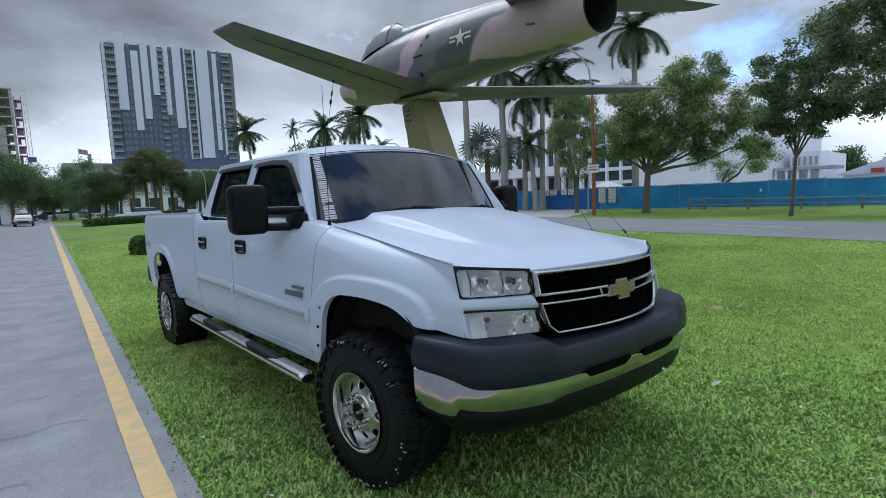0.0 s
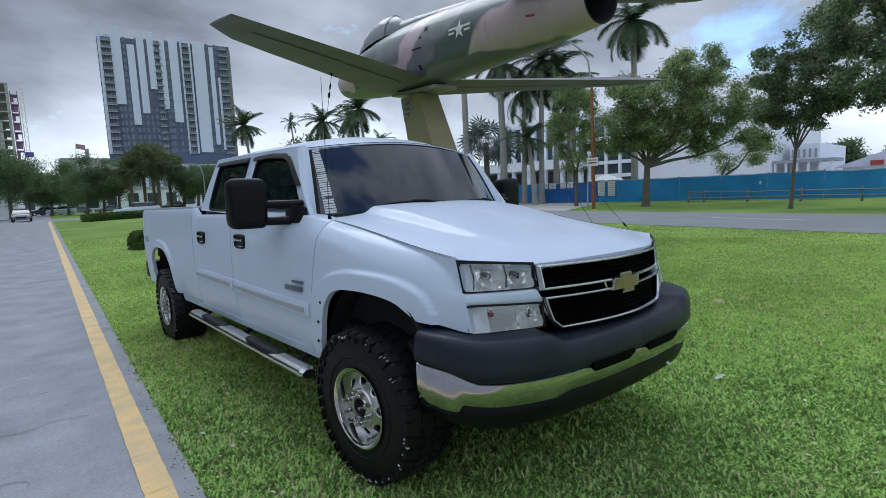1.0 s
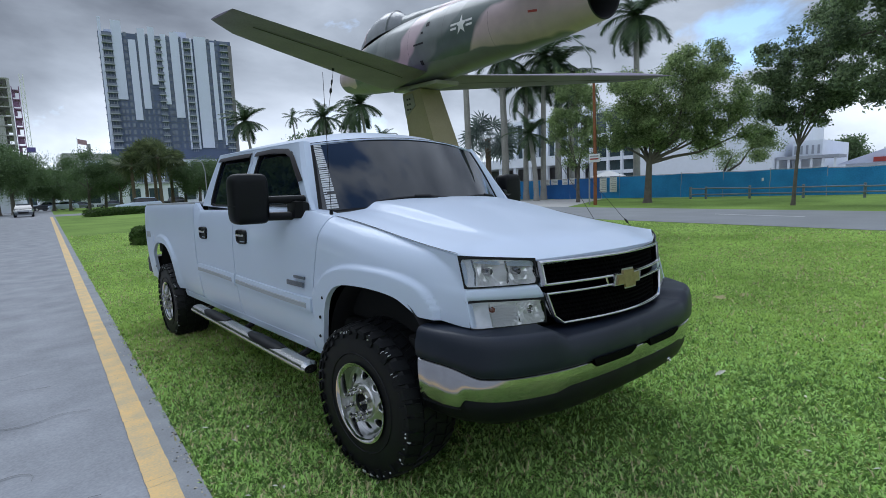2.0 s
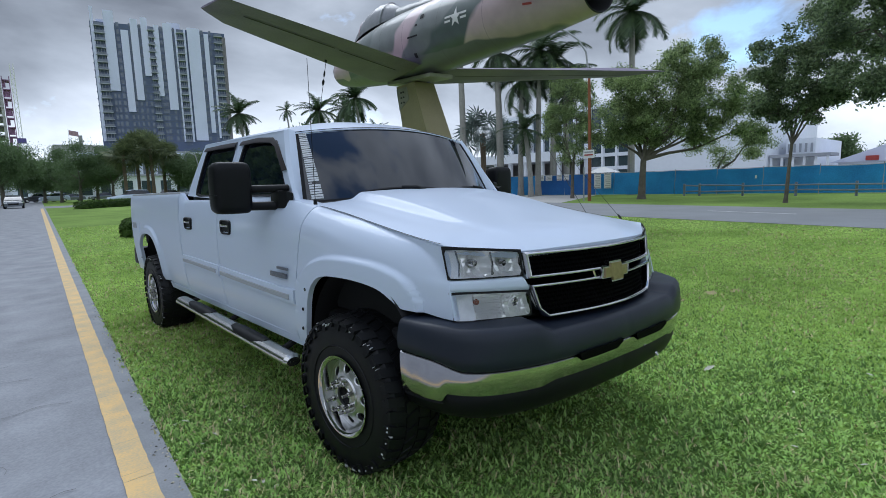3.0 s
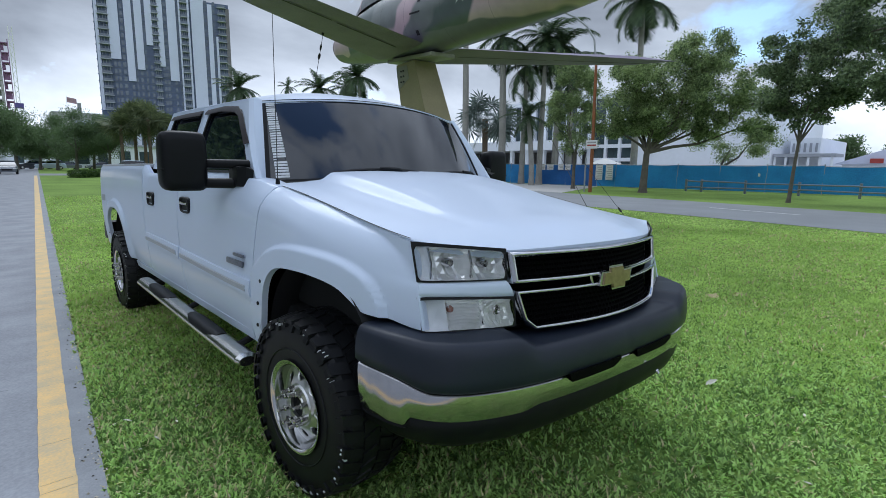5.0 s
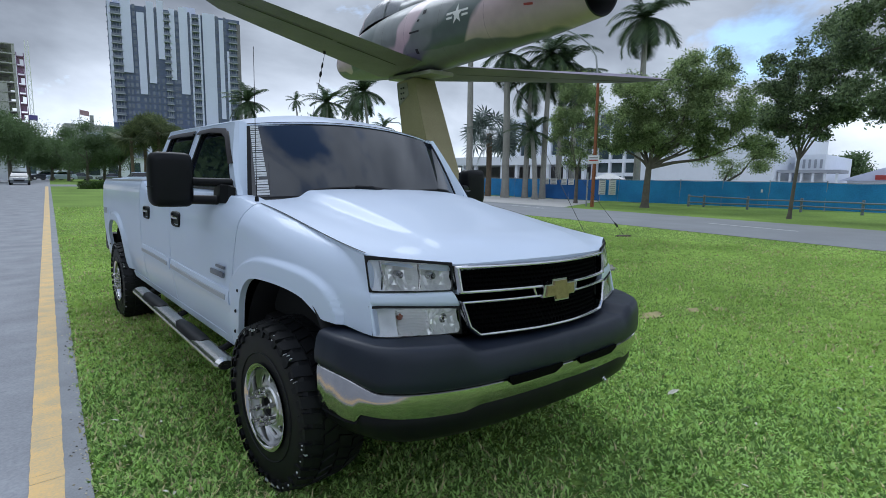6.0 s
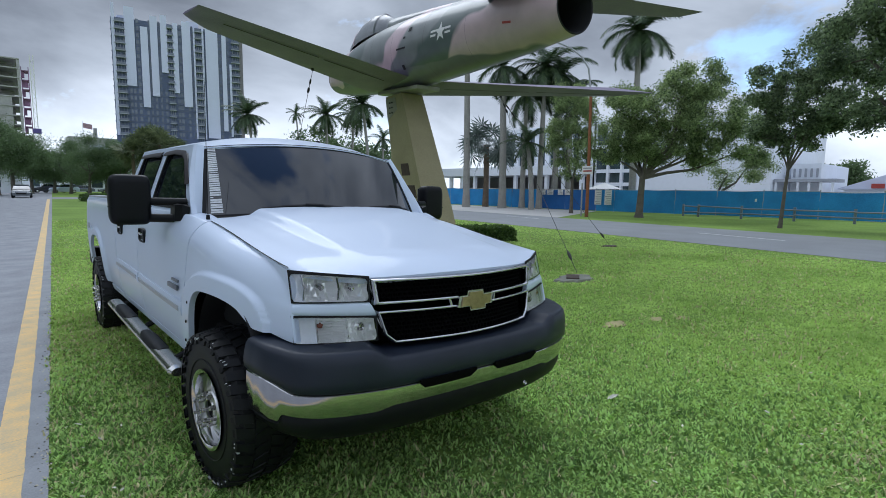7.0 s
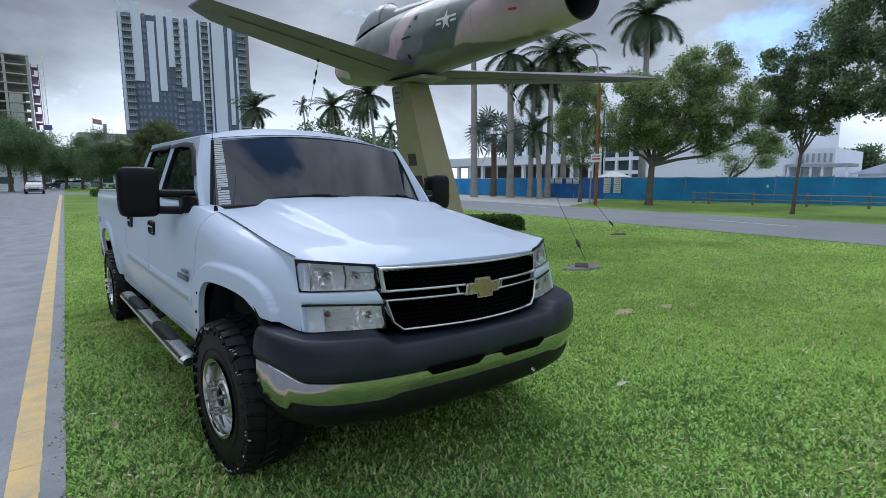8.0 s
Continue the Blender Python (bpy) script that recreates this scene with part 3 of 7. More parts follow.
bm = B()
grid = []
for j in range(41):
    q = j / 40
    row = []
    for i in range(105):
        s = -1 + 2 * i / 104
        u = s * lerp(0.808, 0.830, q)
        v0 = face_v(u, 1.15) + 0.004 + 0.042 * smooth01(abs(u), 0.50, 0.81)
        v1 = 0.62 - 0.10 * (1 - s * s)
        v = lerp(v0, v1, q ** 1.15)
        row.append((u, v, hood_z(u, v)))
    grid.append(row)
sheet(bm, grid)
rim_edges(bm, lambda p: (0, 0.012, -0.03))
tpart("hood", bm, PAINT, angle=50)
for side in (-1, 1):
    bm = B()
    row = []
    for q in spread(0.02, 1, 30):
        u = lerp(0.810, 0.833, q)
        v = lerp(face_v(u, 1.15) + 0.052, 0.60, q ** 1.15)
        z = 1.132 + 0.19 * smooth01(v, -0.75, 0.80) + 0.004
        row.append([(side * (u - 0.004), v, z), (side * (u + 0.004), v, z)])
    sheet(bm, row)
    tpart("hood_gap", bm, DARK)
bm = B()
sheet(bm, [[(s * 0.80, lerp(0.50, 0.80, q) - 0.12 * (1 - s * s), lerp(1.30, 1.345, q) + 0.045 * (1 - s * s) - 0.012) for s in spread(-1, 1, 17)] for q in (0, 0.5, 1)])
tpart("cowl", bm, BLACK_PLASTIC, label="black wiper cowl")
for side in (-1, 1):
    bm = B()
    rows = []
    for v in spread(0.50, 0.90, 9):
        w, z = side_section(v)[-1]
        rows.append([(side * lerp(0.77, w, q), v, z - 0.004 + 0.006 * math.sin(math.pi * q)) for q in spread(0, 1, 5)])
    sheet(bm, rows)
    tpart("cowl_corner", bm, PAINT)
for s0, s1 in ((-0.62, 0.02), (0.28, 0.86)):
    bm = B()
    p = [windshield_point(lerp(s0, s1, k / 6), 0.035 + 0.02 * math.sin(math.pi * k / 6), 0.022) for k in range(7)]
    tube(bm, p, [0.006, 0.009, 0.010, 0.010, 0.010, 0.009, 0.006], 6)
    w = tpart("wiper", bm, BLACK_PLASTIC, label="black wiper blade")
    bm = B()
    tube(bm, [windshield_point((s0 + s1) / 2 + 0.28, -0.03, 0.02), windshield_point((s0 + s1) / 2 + 0.12, 0.03, 0.045), windshield_point((s0 + s1) / 2, 0.058, 0.032)], [0.016, 0.012, 0.009], 6)
    tpart("wiper_arm", bm, BLACK_PLASTIC, w)

# front face
def on_face(u, z, out=0.0):
    return (u, face_v(u, z) - out, z)


bm = B()
sheet(bm, [[on_face(s, z, -0.035) for s in spread(-0.79, 0.79, 33)] for z in spread(0.79, 1.115, 8)])
for v_ in bm.verts:
    v_.co.y += 0.09
tpart("nose_panel", bm, MESH_BLACK)
LAMPS = {
    # outer and inner edge across, heights at the outer edge, heights at the inner edge
    "headlamp": (0.819, 0.524, (1.003, 1.131), (1.000, 1.104)),
    "lower_lamp": (0.829, 0.498, (0.827, 0.943), (0.823, 0.928)),
}


def on_lamp(key, side, a, b, out=0.0):
    """a from 0 at the outer edge to 1 at the inner, b from the bottom up."""
    u0, u1, (p0, p1), (q0, q1) = LAMPS[key]
    z = lerp(lerp(p0, q0, a), lerp(p1, q1, a), b)
    # the outer edge leans back with the fender
    return on_face(side * lerp(u0, u1, a), z, out - 0.15 * max(0.0, z - 0.83) * max(0.0, 1 - a) ** 1.5)


def lamp_pocket(key, side, a0, a1, nu, nz, depth, edge, seed, flute=0.0, jitter=0.0):
    """A mirrored bowl between a0 and a1, faceted, with optional upright flutes."""
    r = random.Random(seed)
    bm = B()
    grid = []
    for j in range(nz + 1):
        row = []
        for i in range(nu + 1):
            x, y = 2 * i / nu - 1, 2 * j / nz - 1
            bowl = (1 - abs(x) ** 2.6) * (1 - abs(y) ** 2.6)
            d = edge + depth * bowl + 0.5 * depth * (0.5 + 0.5 * y) * (1 - abs(y) ** 6) + flute * (1 if i % 2 else -1) * bowl + r.uniform(-jitter, jitter)
            row.append(on_lamp(key, side, lerp(a0, a1, i / nu), 0.01 + 0.98 * j / nz, -d))
        grid.append(row)
    sheet(bm, grid)
    return bm


for side in (-1, 1):
    bm = B()
    rows = []
    for j in range(7):
        row = []
        for i in range(9):
            a = i / 8
            lo, hi = on_lamp("lower_lamp", side, a, 1.06), on_lamp("headlamp", side, a, -0.05)
            q = j / 6
            puff = 0.010 * (1 - (2 * q - 1) ** 4)
            row.append((lerp(lo[0], hi[0], q), lerp(lo[1], hi[1], q) - puff + 0.004, lerp(lo[2], hi[2], q)))
        rows.append(row)
    sheet(bm, rows)
    rim_edges(bm, lambda p: (0, 0.03, 0))
    tpart("lamp_divider", bm, PAINT)
    for name, lab in (("headlamp", "clear headlamp with mirrored bowls"), ("lower_lamp", "clear lower lamp with an amber bulb")):
        head = name == "headlamp"
        # housing behind the lens: a frosted outer pocket, then two mirrored bowls
        bm = lamp_pocket(name, side, 0.0, 0.17 if head else 0.27, 5, 6, 0.012, 0.003, 3, 0.0, 0.0006)
        lamp = tpart(name, bm, FROSTED, label=lab)
        for k, (a0, a1, nu, nz, depth, flute) in enumerate(((0.17, 0.60, 9, 6, 0.045, 0.007), (0.60, 1.0, 10, 6, 0.045, 0.007)) if head else ((0.27, 0.64, 14, 10, 0.034, 0.0), (0.64, 1.0, 14, 10, 0.045, 0.002))):
            bm = lamp_pocket(name, side, a0, a1, nu, nz, depth, 0.004, 11 + k + (5 if head else 0), flute, 0.0055)
            tpart("reflector_bowl", bm, REFLECTOR, lamp, "mirrored lamp bowl", smooth=False)
        if head:
            for a in (0.40, 0.79):
                bm = B()
                lathe(bm, [(-0.004, 0.001), (-0.006, 0.013), (0.004, 0.017), (0.03, 0.016)], 16, "y", on_lamp(name, side, a, 0.52, -0.024))
                tpart("bulb_shield", bm, CHROME, lamp, "chrome bulb shield")
            for a in (0.17, 0.60):
                bm = B()
                tube(bm, [on_lamp(name, side, a - 0.02, 0.05, -0.008), on_lamp(name, side, a + 0.01, 0.5, -0.010), on_lamp(name, side, a - 0.01, 0.95, -0.008)], 0.0045, 6)
                tpart("reflector_rib", bm, CHROME, lamp)
        else:
            for k in range(8):
                b = 0.10 + 0.105 * k
                bm = B()
                sheet(bm, [[on_lamp(name, side, lerp(0.30, 0.62, q), b + 0.055 * math.sin(math.pi * q) * (1 if k < 4 else 0.4) + db, -od) for q in spread(0, 1, 9)] for db, od in ((0.0, 0.008), (0.035, 0.013), (0.062, 0.022))])
                tpart("reflector_louvre", bm, REFLECTOR, lamp)
            bm = B()
            bmesh.ops.create_uvsphere(bm, u_segments=12, v_segments=8, radius=0.014, matrix=Matrix.Translation(on_lamp(name, side, 0.335, 0.66, -0.020)))
            tpart("bulb", bm, AMBER, lamp, "amber bulb")
            bm = B()
            lathe(bm, [(-0.010, 0.020), (-0.014, 0.016), (-0.008, 0.010), (0.004, 0.009), (0.006, 0.0005)], 18, "y", on_lamp(name, side, 0.80, 0.60, -0.016))
            tpart("bulb_shield", bm, CHROME, lamp, "chrome bulb shield")
        bm = B()
        sheet(bm, [[on_lamp(name, side, i / 18, j / 6, 0.007 * math.sin(math.pi * (i + 0.6) / 19.2)) for i in range(19)] for j in range(7)])
        ob = tpart("lens", bm, LENS, lamp, "clear plastic lens")
        ob.visible_shadow = False
        bm = B()
        outer = [(-0.004, -0.02), (1.006, -0.02), (1.010, 1.09), (-0.004, 1.09)] if head else [(-0.004, -0.015), (1.006, -0.015), (1.006, 1.05), (-0.004, 1.05)]
        inner = [(0.004, 0.012), (0.994, 0.012), (0.985, 0.985), (0.006, 0.985)]
        frame_between(bm, [on_lamp(name, side, a, b, 0.001) for a, b in poly(outer)], [on_lamp(name, side, a, b, 0.002) for a, b in rounded(inner, 0.33)], (0, 0.006, 0))
        tpart("lamp_gasket", bm, DARK, lamp)

# grille: chrome frames round two dark mesh openings, with a slot and a badge between
def bar(loop_out, loop_in, out, name):
    """A closed chrome bar with a rounded section between two loops on the front face."""
    bm = B()
    loops = [[on_face(lerp(p[0], q[0], f), lerp(p[1], q[1], f), d) for p, q in zip(loop_out, loop_in)] for f, d in ((0.0, -0.02), (0.0, out - 0.012), (0.10, out - 0.004), (0.30, out), (0.55, out), (0.80, out - 0.005), (0.96, out - 0.014), (1.0, -0.02))]
    grid = [loop + loop[:1] for loop in loops]
    sheet(bm, grid)
    bmesh.ops.remove_doubles(bm, verts=bm.verts, dist=0.0002)
    return tpart(name, bm, FRAME_CHROME, truck, "chrome grille frame", angle=60)


bar(poly([(-0.519, 1.100), (-0.509, 0.984), (0.509, 0.984), (0.519, 1.100)], 16), poly([(-0.497, 1.084), (-0.487, 1.001), (0.487, 1.001), (0.497, 1.084)], 16), 0.022, "grille_frame")
bar(poly([(-0.502, 0.957), (-0.474, 0.845), (-0.430, 0.806), (0.430, 0.806), (0.474, 0.845), (0.502, 0.957)], 12), poly([(-0.486, 0.941), (-0.459, 0.852), (-0.424, 0.822), (0.424, 0.822), (0.459, 0.852), (0.486, 0.941)], 12), 0.022, "grille_frame")
for side in (-1, 1):
    bm = B()
    tube(bm, [on_face(side * 0.150, 0.990, 0.012), on_face(side * 0.140, 0.951, 0.012)], 0.006, 8)
    tpart("grille_link", bm, FRAME_CHROME, label="short chrome link beside the badge")
for z0, z1, w in ((0.99, 1.095, 0.49), (0.815, 0.95, 0.455)):
    bm = B()
    rows = int((z1 - z0) / 0.02)
    for j in range(rows):
        for i in range(int(2 * w / 0.024)):
            u = -w + 0.024 * i + (0.012 if j % 2 else 0)
            z = z0 + 0.02 * (j + 0.5)
            c = Vector(on_face(u, z, -0.018))
            hexo = [c + Vector((0.0135 * math.cos(a), 0, 0.0135 * math.sin(a))) for a in (math.pi / 6 + math.pi / 3 * k for k in range(6))]
            hexi = [c + (p - c) * 0.72 for p in hexo]
            o, n = [bm.verts.new(p) for p in hexo], [bm.verts.new(p) for p in hexi]
            d = [bm.verts.new(p + Vector((0, 0.02, 0))) for p in hexi]
            for k in range(6):
                bm.faces.new((o[k], o[(k + 1) % 6], n[(k + 1) % 6], n[k]))
                bm.faces.new((n[k], n[(k + 1) % 6], d[(k + 1) % 6], d[k]))
    tpart("grille_mesh", bm, MESH_BLACK, label="black honeycomb grille mesh", smooth=False)
bm = B()
badge = [(-0.120, 0.975), (-0.05, 0.975), (-0.045, 0.953), (0.055, 0.953), (0.06, 0.975), (0.105, 0.975), (0.120, 1.030), (0.05, 1.030), (0.045, 1.052), (-0.055, 1.052), (-0.06, 1.030), (-0.105, 1.030)]
for scale, out, mat, nm in ((1.0, 0.030, CHROME, "badge_rim"), (0.84, 0.036, GOLD, "front_badge")):
    bm = B()
    pts = [(u * scale, 0.969 + (z - 1.0015) * scale) for u, z in badge]
    f = [bm.verts.new(on_face(u, z, out)) for u, z in pts]
    b = [bm.verts.new(on_face(u, z, 0.0)) for u, z in pts]
    bm.faces.new(f)
    for k in range(12):
        bm.faces.new((f[k], f[(k + 1) % 12], b[(k + 1) % 12], b[k]))
    tpart(nm, bm, mat, label="gold badge plate" if mat is GOLD else "", smooth=False)

# front bumper: black pad over a chrome band over a black air dam
BUMP = [(0.0, -0.885), (0.3, -0.868), (0.55, -0.828), (0.75, -0.755), (0.86, -0.665), (0.925, -0.53), (0.943, -0.42), (0.947, -0.35)]


def bumper_path(n=60):
    """Points and outward directions round the bumper, by arc length."""
    half = []
    for k in range(len(BUMP) - 1):
        p0, p1, p2, p3 = BUMP[k - 1] if k else (-BUMP[1][0], BUMP[1][1]), BUMP[k], BUMP[k + 1], BUMP[min(k + 2, len(BUMP) - 1)]
        for j in range(14):
            t = j / 14
            half.append(tuple(0.5 * (2 * p1[i] + (p2[i] - p0[i]) * t + (2 * p0[i] - 5 * p1[i] + 4 * p2[i] - p3[i]) * t * t + (3 * p1[i] - p0[i] - 3 * p2[i] + p3[i]) * t**3) for i in (0, 1)))
    half.append(BUMP[-1])
    pts = [(-u, v) for u, v in reversed(half)] + half[1:]
    res = []
    for k, (u, v) in enumerate(pts):
        a, b = pts[max(k - 1, 0)], pts[min(k + 1, len(pts) - 1)]
        t = Vector((b[0] - a[0], b[1] - a[1])).normalized()
        res.append((u, v, t.y, -t.x))
    return res


PATH_B = bumper_path()


def bumper_band(profile, name, mat, label):
    """profile(u): list of (out, z) across the band."""
    bm = B()
    grid = []
    for u, v, nx, ny in PATH_B:
        grid.append([(u + nx * o, v + ny * o, z) for o, z in profile(abs(u))])
    sheet(bm, grid)
    return tpart(name, bm, mat, label=label, angle=40)


pad_top = lambda u: lerp(0.780, 0.822, smooth01(u, 0.50, 0.60)) + 0.012 * smooth01(u, 0.86, 0.945)
chrome_top = lambda u: 0.648 + 0.045 * smooth01(u, 0.86, 0.948)
bumper_band(lambda u: [(-0.20, pad_top(u) + 0.002), (-0.022, pad_top(u)), (-0.004, pad_top(u) - 0.006), (0.008, pad_top(u) - 0.022), (0.017, pad_top(u) - 0.06), (0.021, chrome_top(u) + 0.05), (0.019, chrome_top(u) + 0.014), (0.008, chrome_top(u) + 0.001), (-0.03, chrome_top(u) - 0.002)], "bumper_pad", BUMPER_PLASTIC, "matte black bumper pad")
low_c = lambda u: lerp(lerp(0.558, 0.541, smooth01(u, 0.48, 0.58)), 0.505, smooth01(u, 0.903, 0.914))
bumper_band(lambda u: [(-0.03, chrome_top(u)), (0.0, chrome_top(u) - 0.001), (0.008, chrome_top(u) - 0.009), (0.010, chrome_top(u) - 0.035), (0.007, lerp(low_c(u), chrome_top(u), 0.45)), (-0.001, low_c(u) + 0.02), (-0.010, low_c(u)), (-0.04, low_c(u) - 0.004)], "bumper_chrome", CHROME, "polished chrome bumper band")
bumper_band(lambda u: [(-0.02, low_c(u) + 0.004), (-0.012, low_c(u) - 0.012), (-0.016, 0.495), (-0.035, 0.45), (-0.07, 0.42), (-0.12, 0.405), (-0.3, 0.40)], "air_dam", BLACK_PLASTIC, "black lower air dam")
# black sheets set slightly proud stand in for the shade in the slots
for u0, u1 in ((-0.385, -0.062), (0.062, 0.385)):
    bm = B()
    g = [[(u, curve(BUMP, abs(u)) - o, z) for u in spread(u0 + c, u1 - c, 10)] for z, o, c in ((0.617, 0.005, 0.030), (0.617, 0.014, 0.030), (0.646, 0.026, 0.0), (0.660, 0.026, 0.0), (0.660, 0.005, 0.0))]
    sheet(bm, g)
    tpart("bumper_slot", bm, MESH_BLACK, label="black sheet for the shaded slot in the bumper")
bm = B()
lathe(bm, [(0, 0.001), (-0.008, 0.010), (0, 0.013)], 10, "y", (0.33, -0.862, 0.487))
tpart("tow_hook", bm, CHROME, label="small bright tow eye")

# bed: floor, inner walls, cap rail, tailgate, rear bumper
for side in (-1, 1):
    bm = B()
    box(bm, (min(side * 0.955, side * 0.84), 2.83, 1.40), (max(side * 0.955, side * 0.84), 4.79, 1.428), 0.01)
    tpart("bed_rail_cap", bm, GREY_TRIM, label="grey bed rail cap")
    bm = B()
    box(bm, (min(side * 0.86, side * 0.80), 2.84, 0.85), (max(side * 0.86, side * 0.80), 4.78, 1.405), 0.01)
    tpart("bed_inner_wall", bm, DARK)
    bm = B()
    box(bm, (min(side * 0.955, side * 0.86), 4.785, 1.08), (max(side * 0.955, side * 0.86), 4.815, 1.36), 0.01)
    tpart("tail_lamp", bm, AMBER, label="red tail lamp")
bm = B()
box(bm, (-0.84, 2.84, 0.82), (0.84, 4.78, 0.87))
tpart("bed_floor", bm, DARK)
bm = B()
box(bm, (-0.85, 4.75, 0.84), (0.85, 4.81, 1.415), 0.02)
tpart("tailgate", bm, PAINT)
bm = B()
box(bm, (-0.84, 2.83, 0.84), (0.84, 2.87, 1.40), 0.01)
tpart("bed_front_wall", bm, PAINT)
bm = B()
box(bm, (-0.96, 4.80, 0.60), (0.96, 4.98, 0.80), 0.03)
tpart("rear_bumper", bm, BLACK_PLASTIC, label="black rear bumper")

# chassis, axles and the dark underside
bm = B()
box(bm, (-0.84, -0.45, 0.50), (0.84, 4.7, 0.72), 0.03)
tpart("underbody", bm, DARK)
bm = B()
box(bm, (-0.80, -0.50, 0.72), (0.80, 0.50, 1.08), 0.05)
tpart("engine_bay", bm, DARK)
for v in (AXLE_F, AXLE_R):
    bm = B()
    tube(bm, [(-0.85, v, 0.41), (0.85, v, 0.41)], 0.055, 12)
    bmesh.ops.create_uvsphere(bm, u_segments=16, v_segments=10, radius=0.17, matrix=Matrix.Translation((0.1, v, 0.42)))
    part("axle", bm, DARK, truck)
for side in (-1, 1):
    bm = B()
    box(bm, (side * 0.42 - 0.04, -0.5, 0.46), (side * 0.42 + 0.04, 4.7, 0.58), 0.01)
    part("chassis_rail", bm, DARK, truck)

# towing mirrors
for side in (-1, 1):
    bm = B()
    loops = []
    for f, grow in ((0.90, 0.70), (0.905, 0.90), (0.925, 1.0), (0.985, 1.0), (1.02, 0.97), (1.03, 0.90)):
        loop = []
        for k in range(28):
            a = 2 * math.pi * k / 28
            c, s = math.cos(a), math.sin(a)
            w = math.copysign(abs(c) ** 0.3, c) * 0.106 * grow
            h = math.copysign(abs(s) ** 0.35, s) * 0.150 * grow
            loop.append((side * (1.162 + w), f + 0.05 * w, 1.424 + h))
        loops.append(loop)
    rings(bm, loops)
    head = tpart("mirror_head", bm, BLACK_PLASTIC, label="large black towing mirror", angle=50)
    bm = B()
    box(bm, (side * 1.162 - 0.1065, 0.912, 1.380), (side * 1.162 + 0.1065, 1.018, 1.386), 0.002)
    tpart("mirror_seam", bm, DARK, head)
    bm = B()
    box(bm, (side * 1.162 - 0.095, 1.028, 1.30), (side * 1.162 + 0.095, 1.036, 1.55), 0.004)
    tpart("mirror_glass", bm, CHROME, head, "mirror glass")
    for z, r in ((1.315, 0.026), (1.415, 0.024)):
        bm = B()
        rings(bm, [[(side * u, v + r * 1.2 * math.cos(a), z + r * math.sin(a)) for a in (2 * math.pi * k / 12 for k in range(12))] for u, v in ((0.89, 0.80), (0.98, 0.85), (1.08, 0.945))])
        tpart("mirror_arm", bm, BLACK_PLASTIC, head)
    bm = B()
    loops = [[(side * w, v, z) for w, z in ((0.895, 1.30), (0.935 + o, 1.30), (0.93 + o, 1.40), (0.89, top))] for v, o, top in ((0.73, 0.0, 1.385), (0.77, 0.03, 1.40), (0.88, 0.03, 1.42), (0.93, 0.0, 1.41))]
    rings(bm, loops)
    tpart("mirror_base", bm, BLACK_PLASTIC, head)

# side step bars with dark tread pads
for side in (-1, 1):
    bm = B()
    ends = [(0.60, 0.425), (0.62, 0.432), (1.2, 0.439), (2.0, 0.452), (2.80, 0.464), (2.82, 0.46)]
    loops = []
    for k, (v, z) in enumerate(ends):
        r = 0.7 if k in (0, len(ends) - 1) else 1.0
        loops.append([(side * (1.01 + 0.058 * r * math.cos(a)), v, z + 0.036 * r * math.sin(a)) for a in (2 * math.pi * j / 20 for j in range(20))])
    rings(bm, loops)
    step = part("step_bar", bm, STEEL, truck, "brushed steel step bar")
    for v0, v1 in ((0.98, 1.52), (1.98, 2.52)):
        bm = B()
        loops = []
        for v in spread(v0, v1, 6):
            z = 0.434 + 0.016 * (v - 0.6)
            k = 0.8 if v in (v0, v1) else 1.0
            loops.append([(side * (1.008 + 0.056 * k * math.cos(a)), v, z + (0.042 if k == 1.0 else 0.036) * math.sin(a)) for a in (math.pi * (0.08 + 0.84 * j / 8) for j in range(9))])
        sheet(bm, loops)
        part("step_pad", bm, BLACK_PLASTIC, step, "black rubber tread pad")
    for v in (0.8, 1.75, 2.7):
        bm = B()
        tube(bm, [(side * 0.98, v, 0.45), (side * 0.8, v, 0.52), (side * 0.6, v, 0.54)], 0.02, 8)
        part("step_bracket", bm, DARK, step)


# wheels
R_TYRE, W_TYRE = 0.413, 0.30


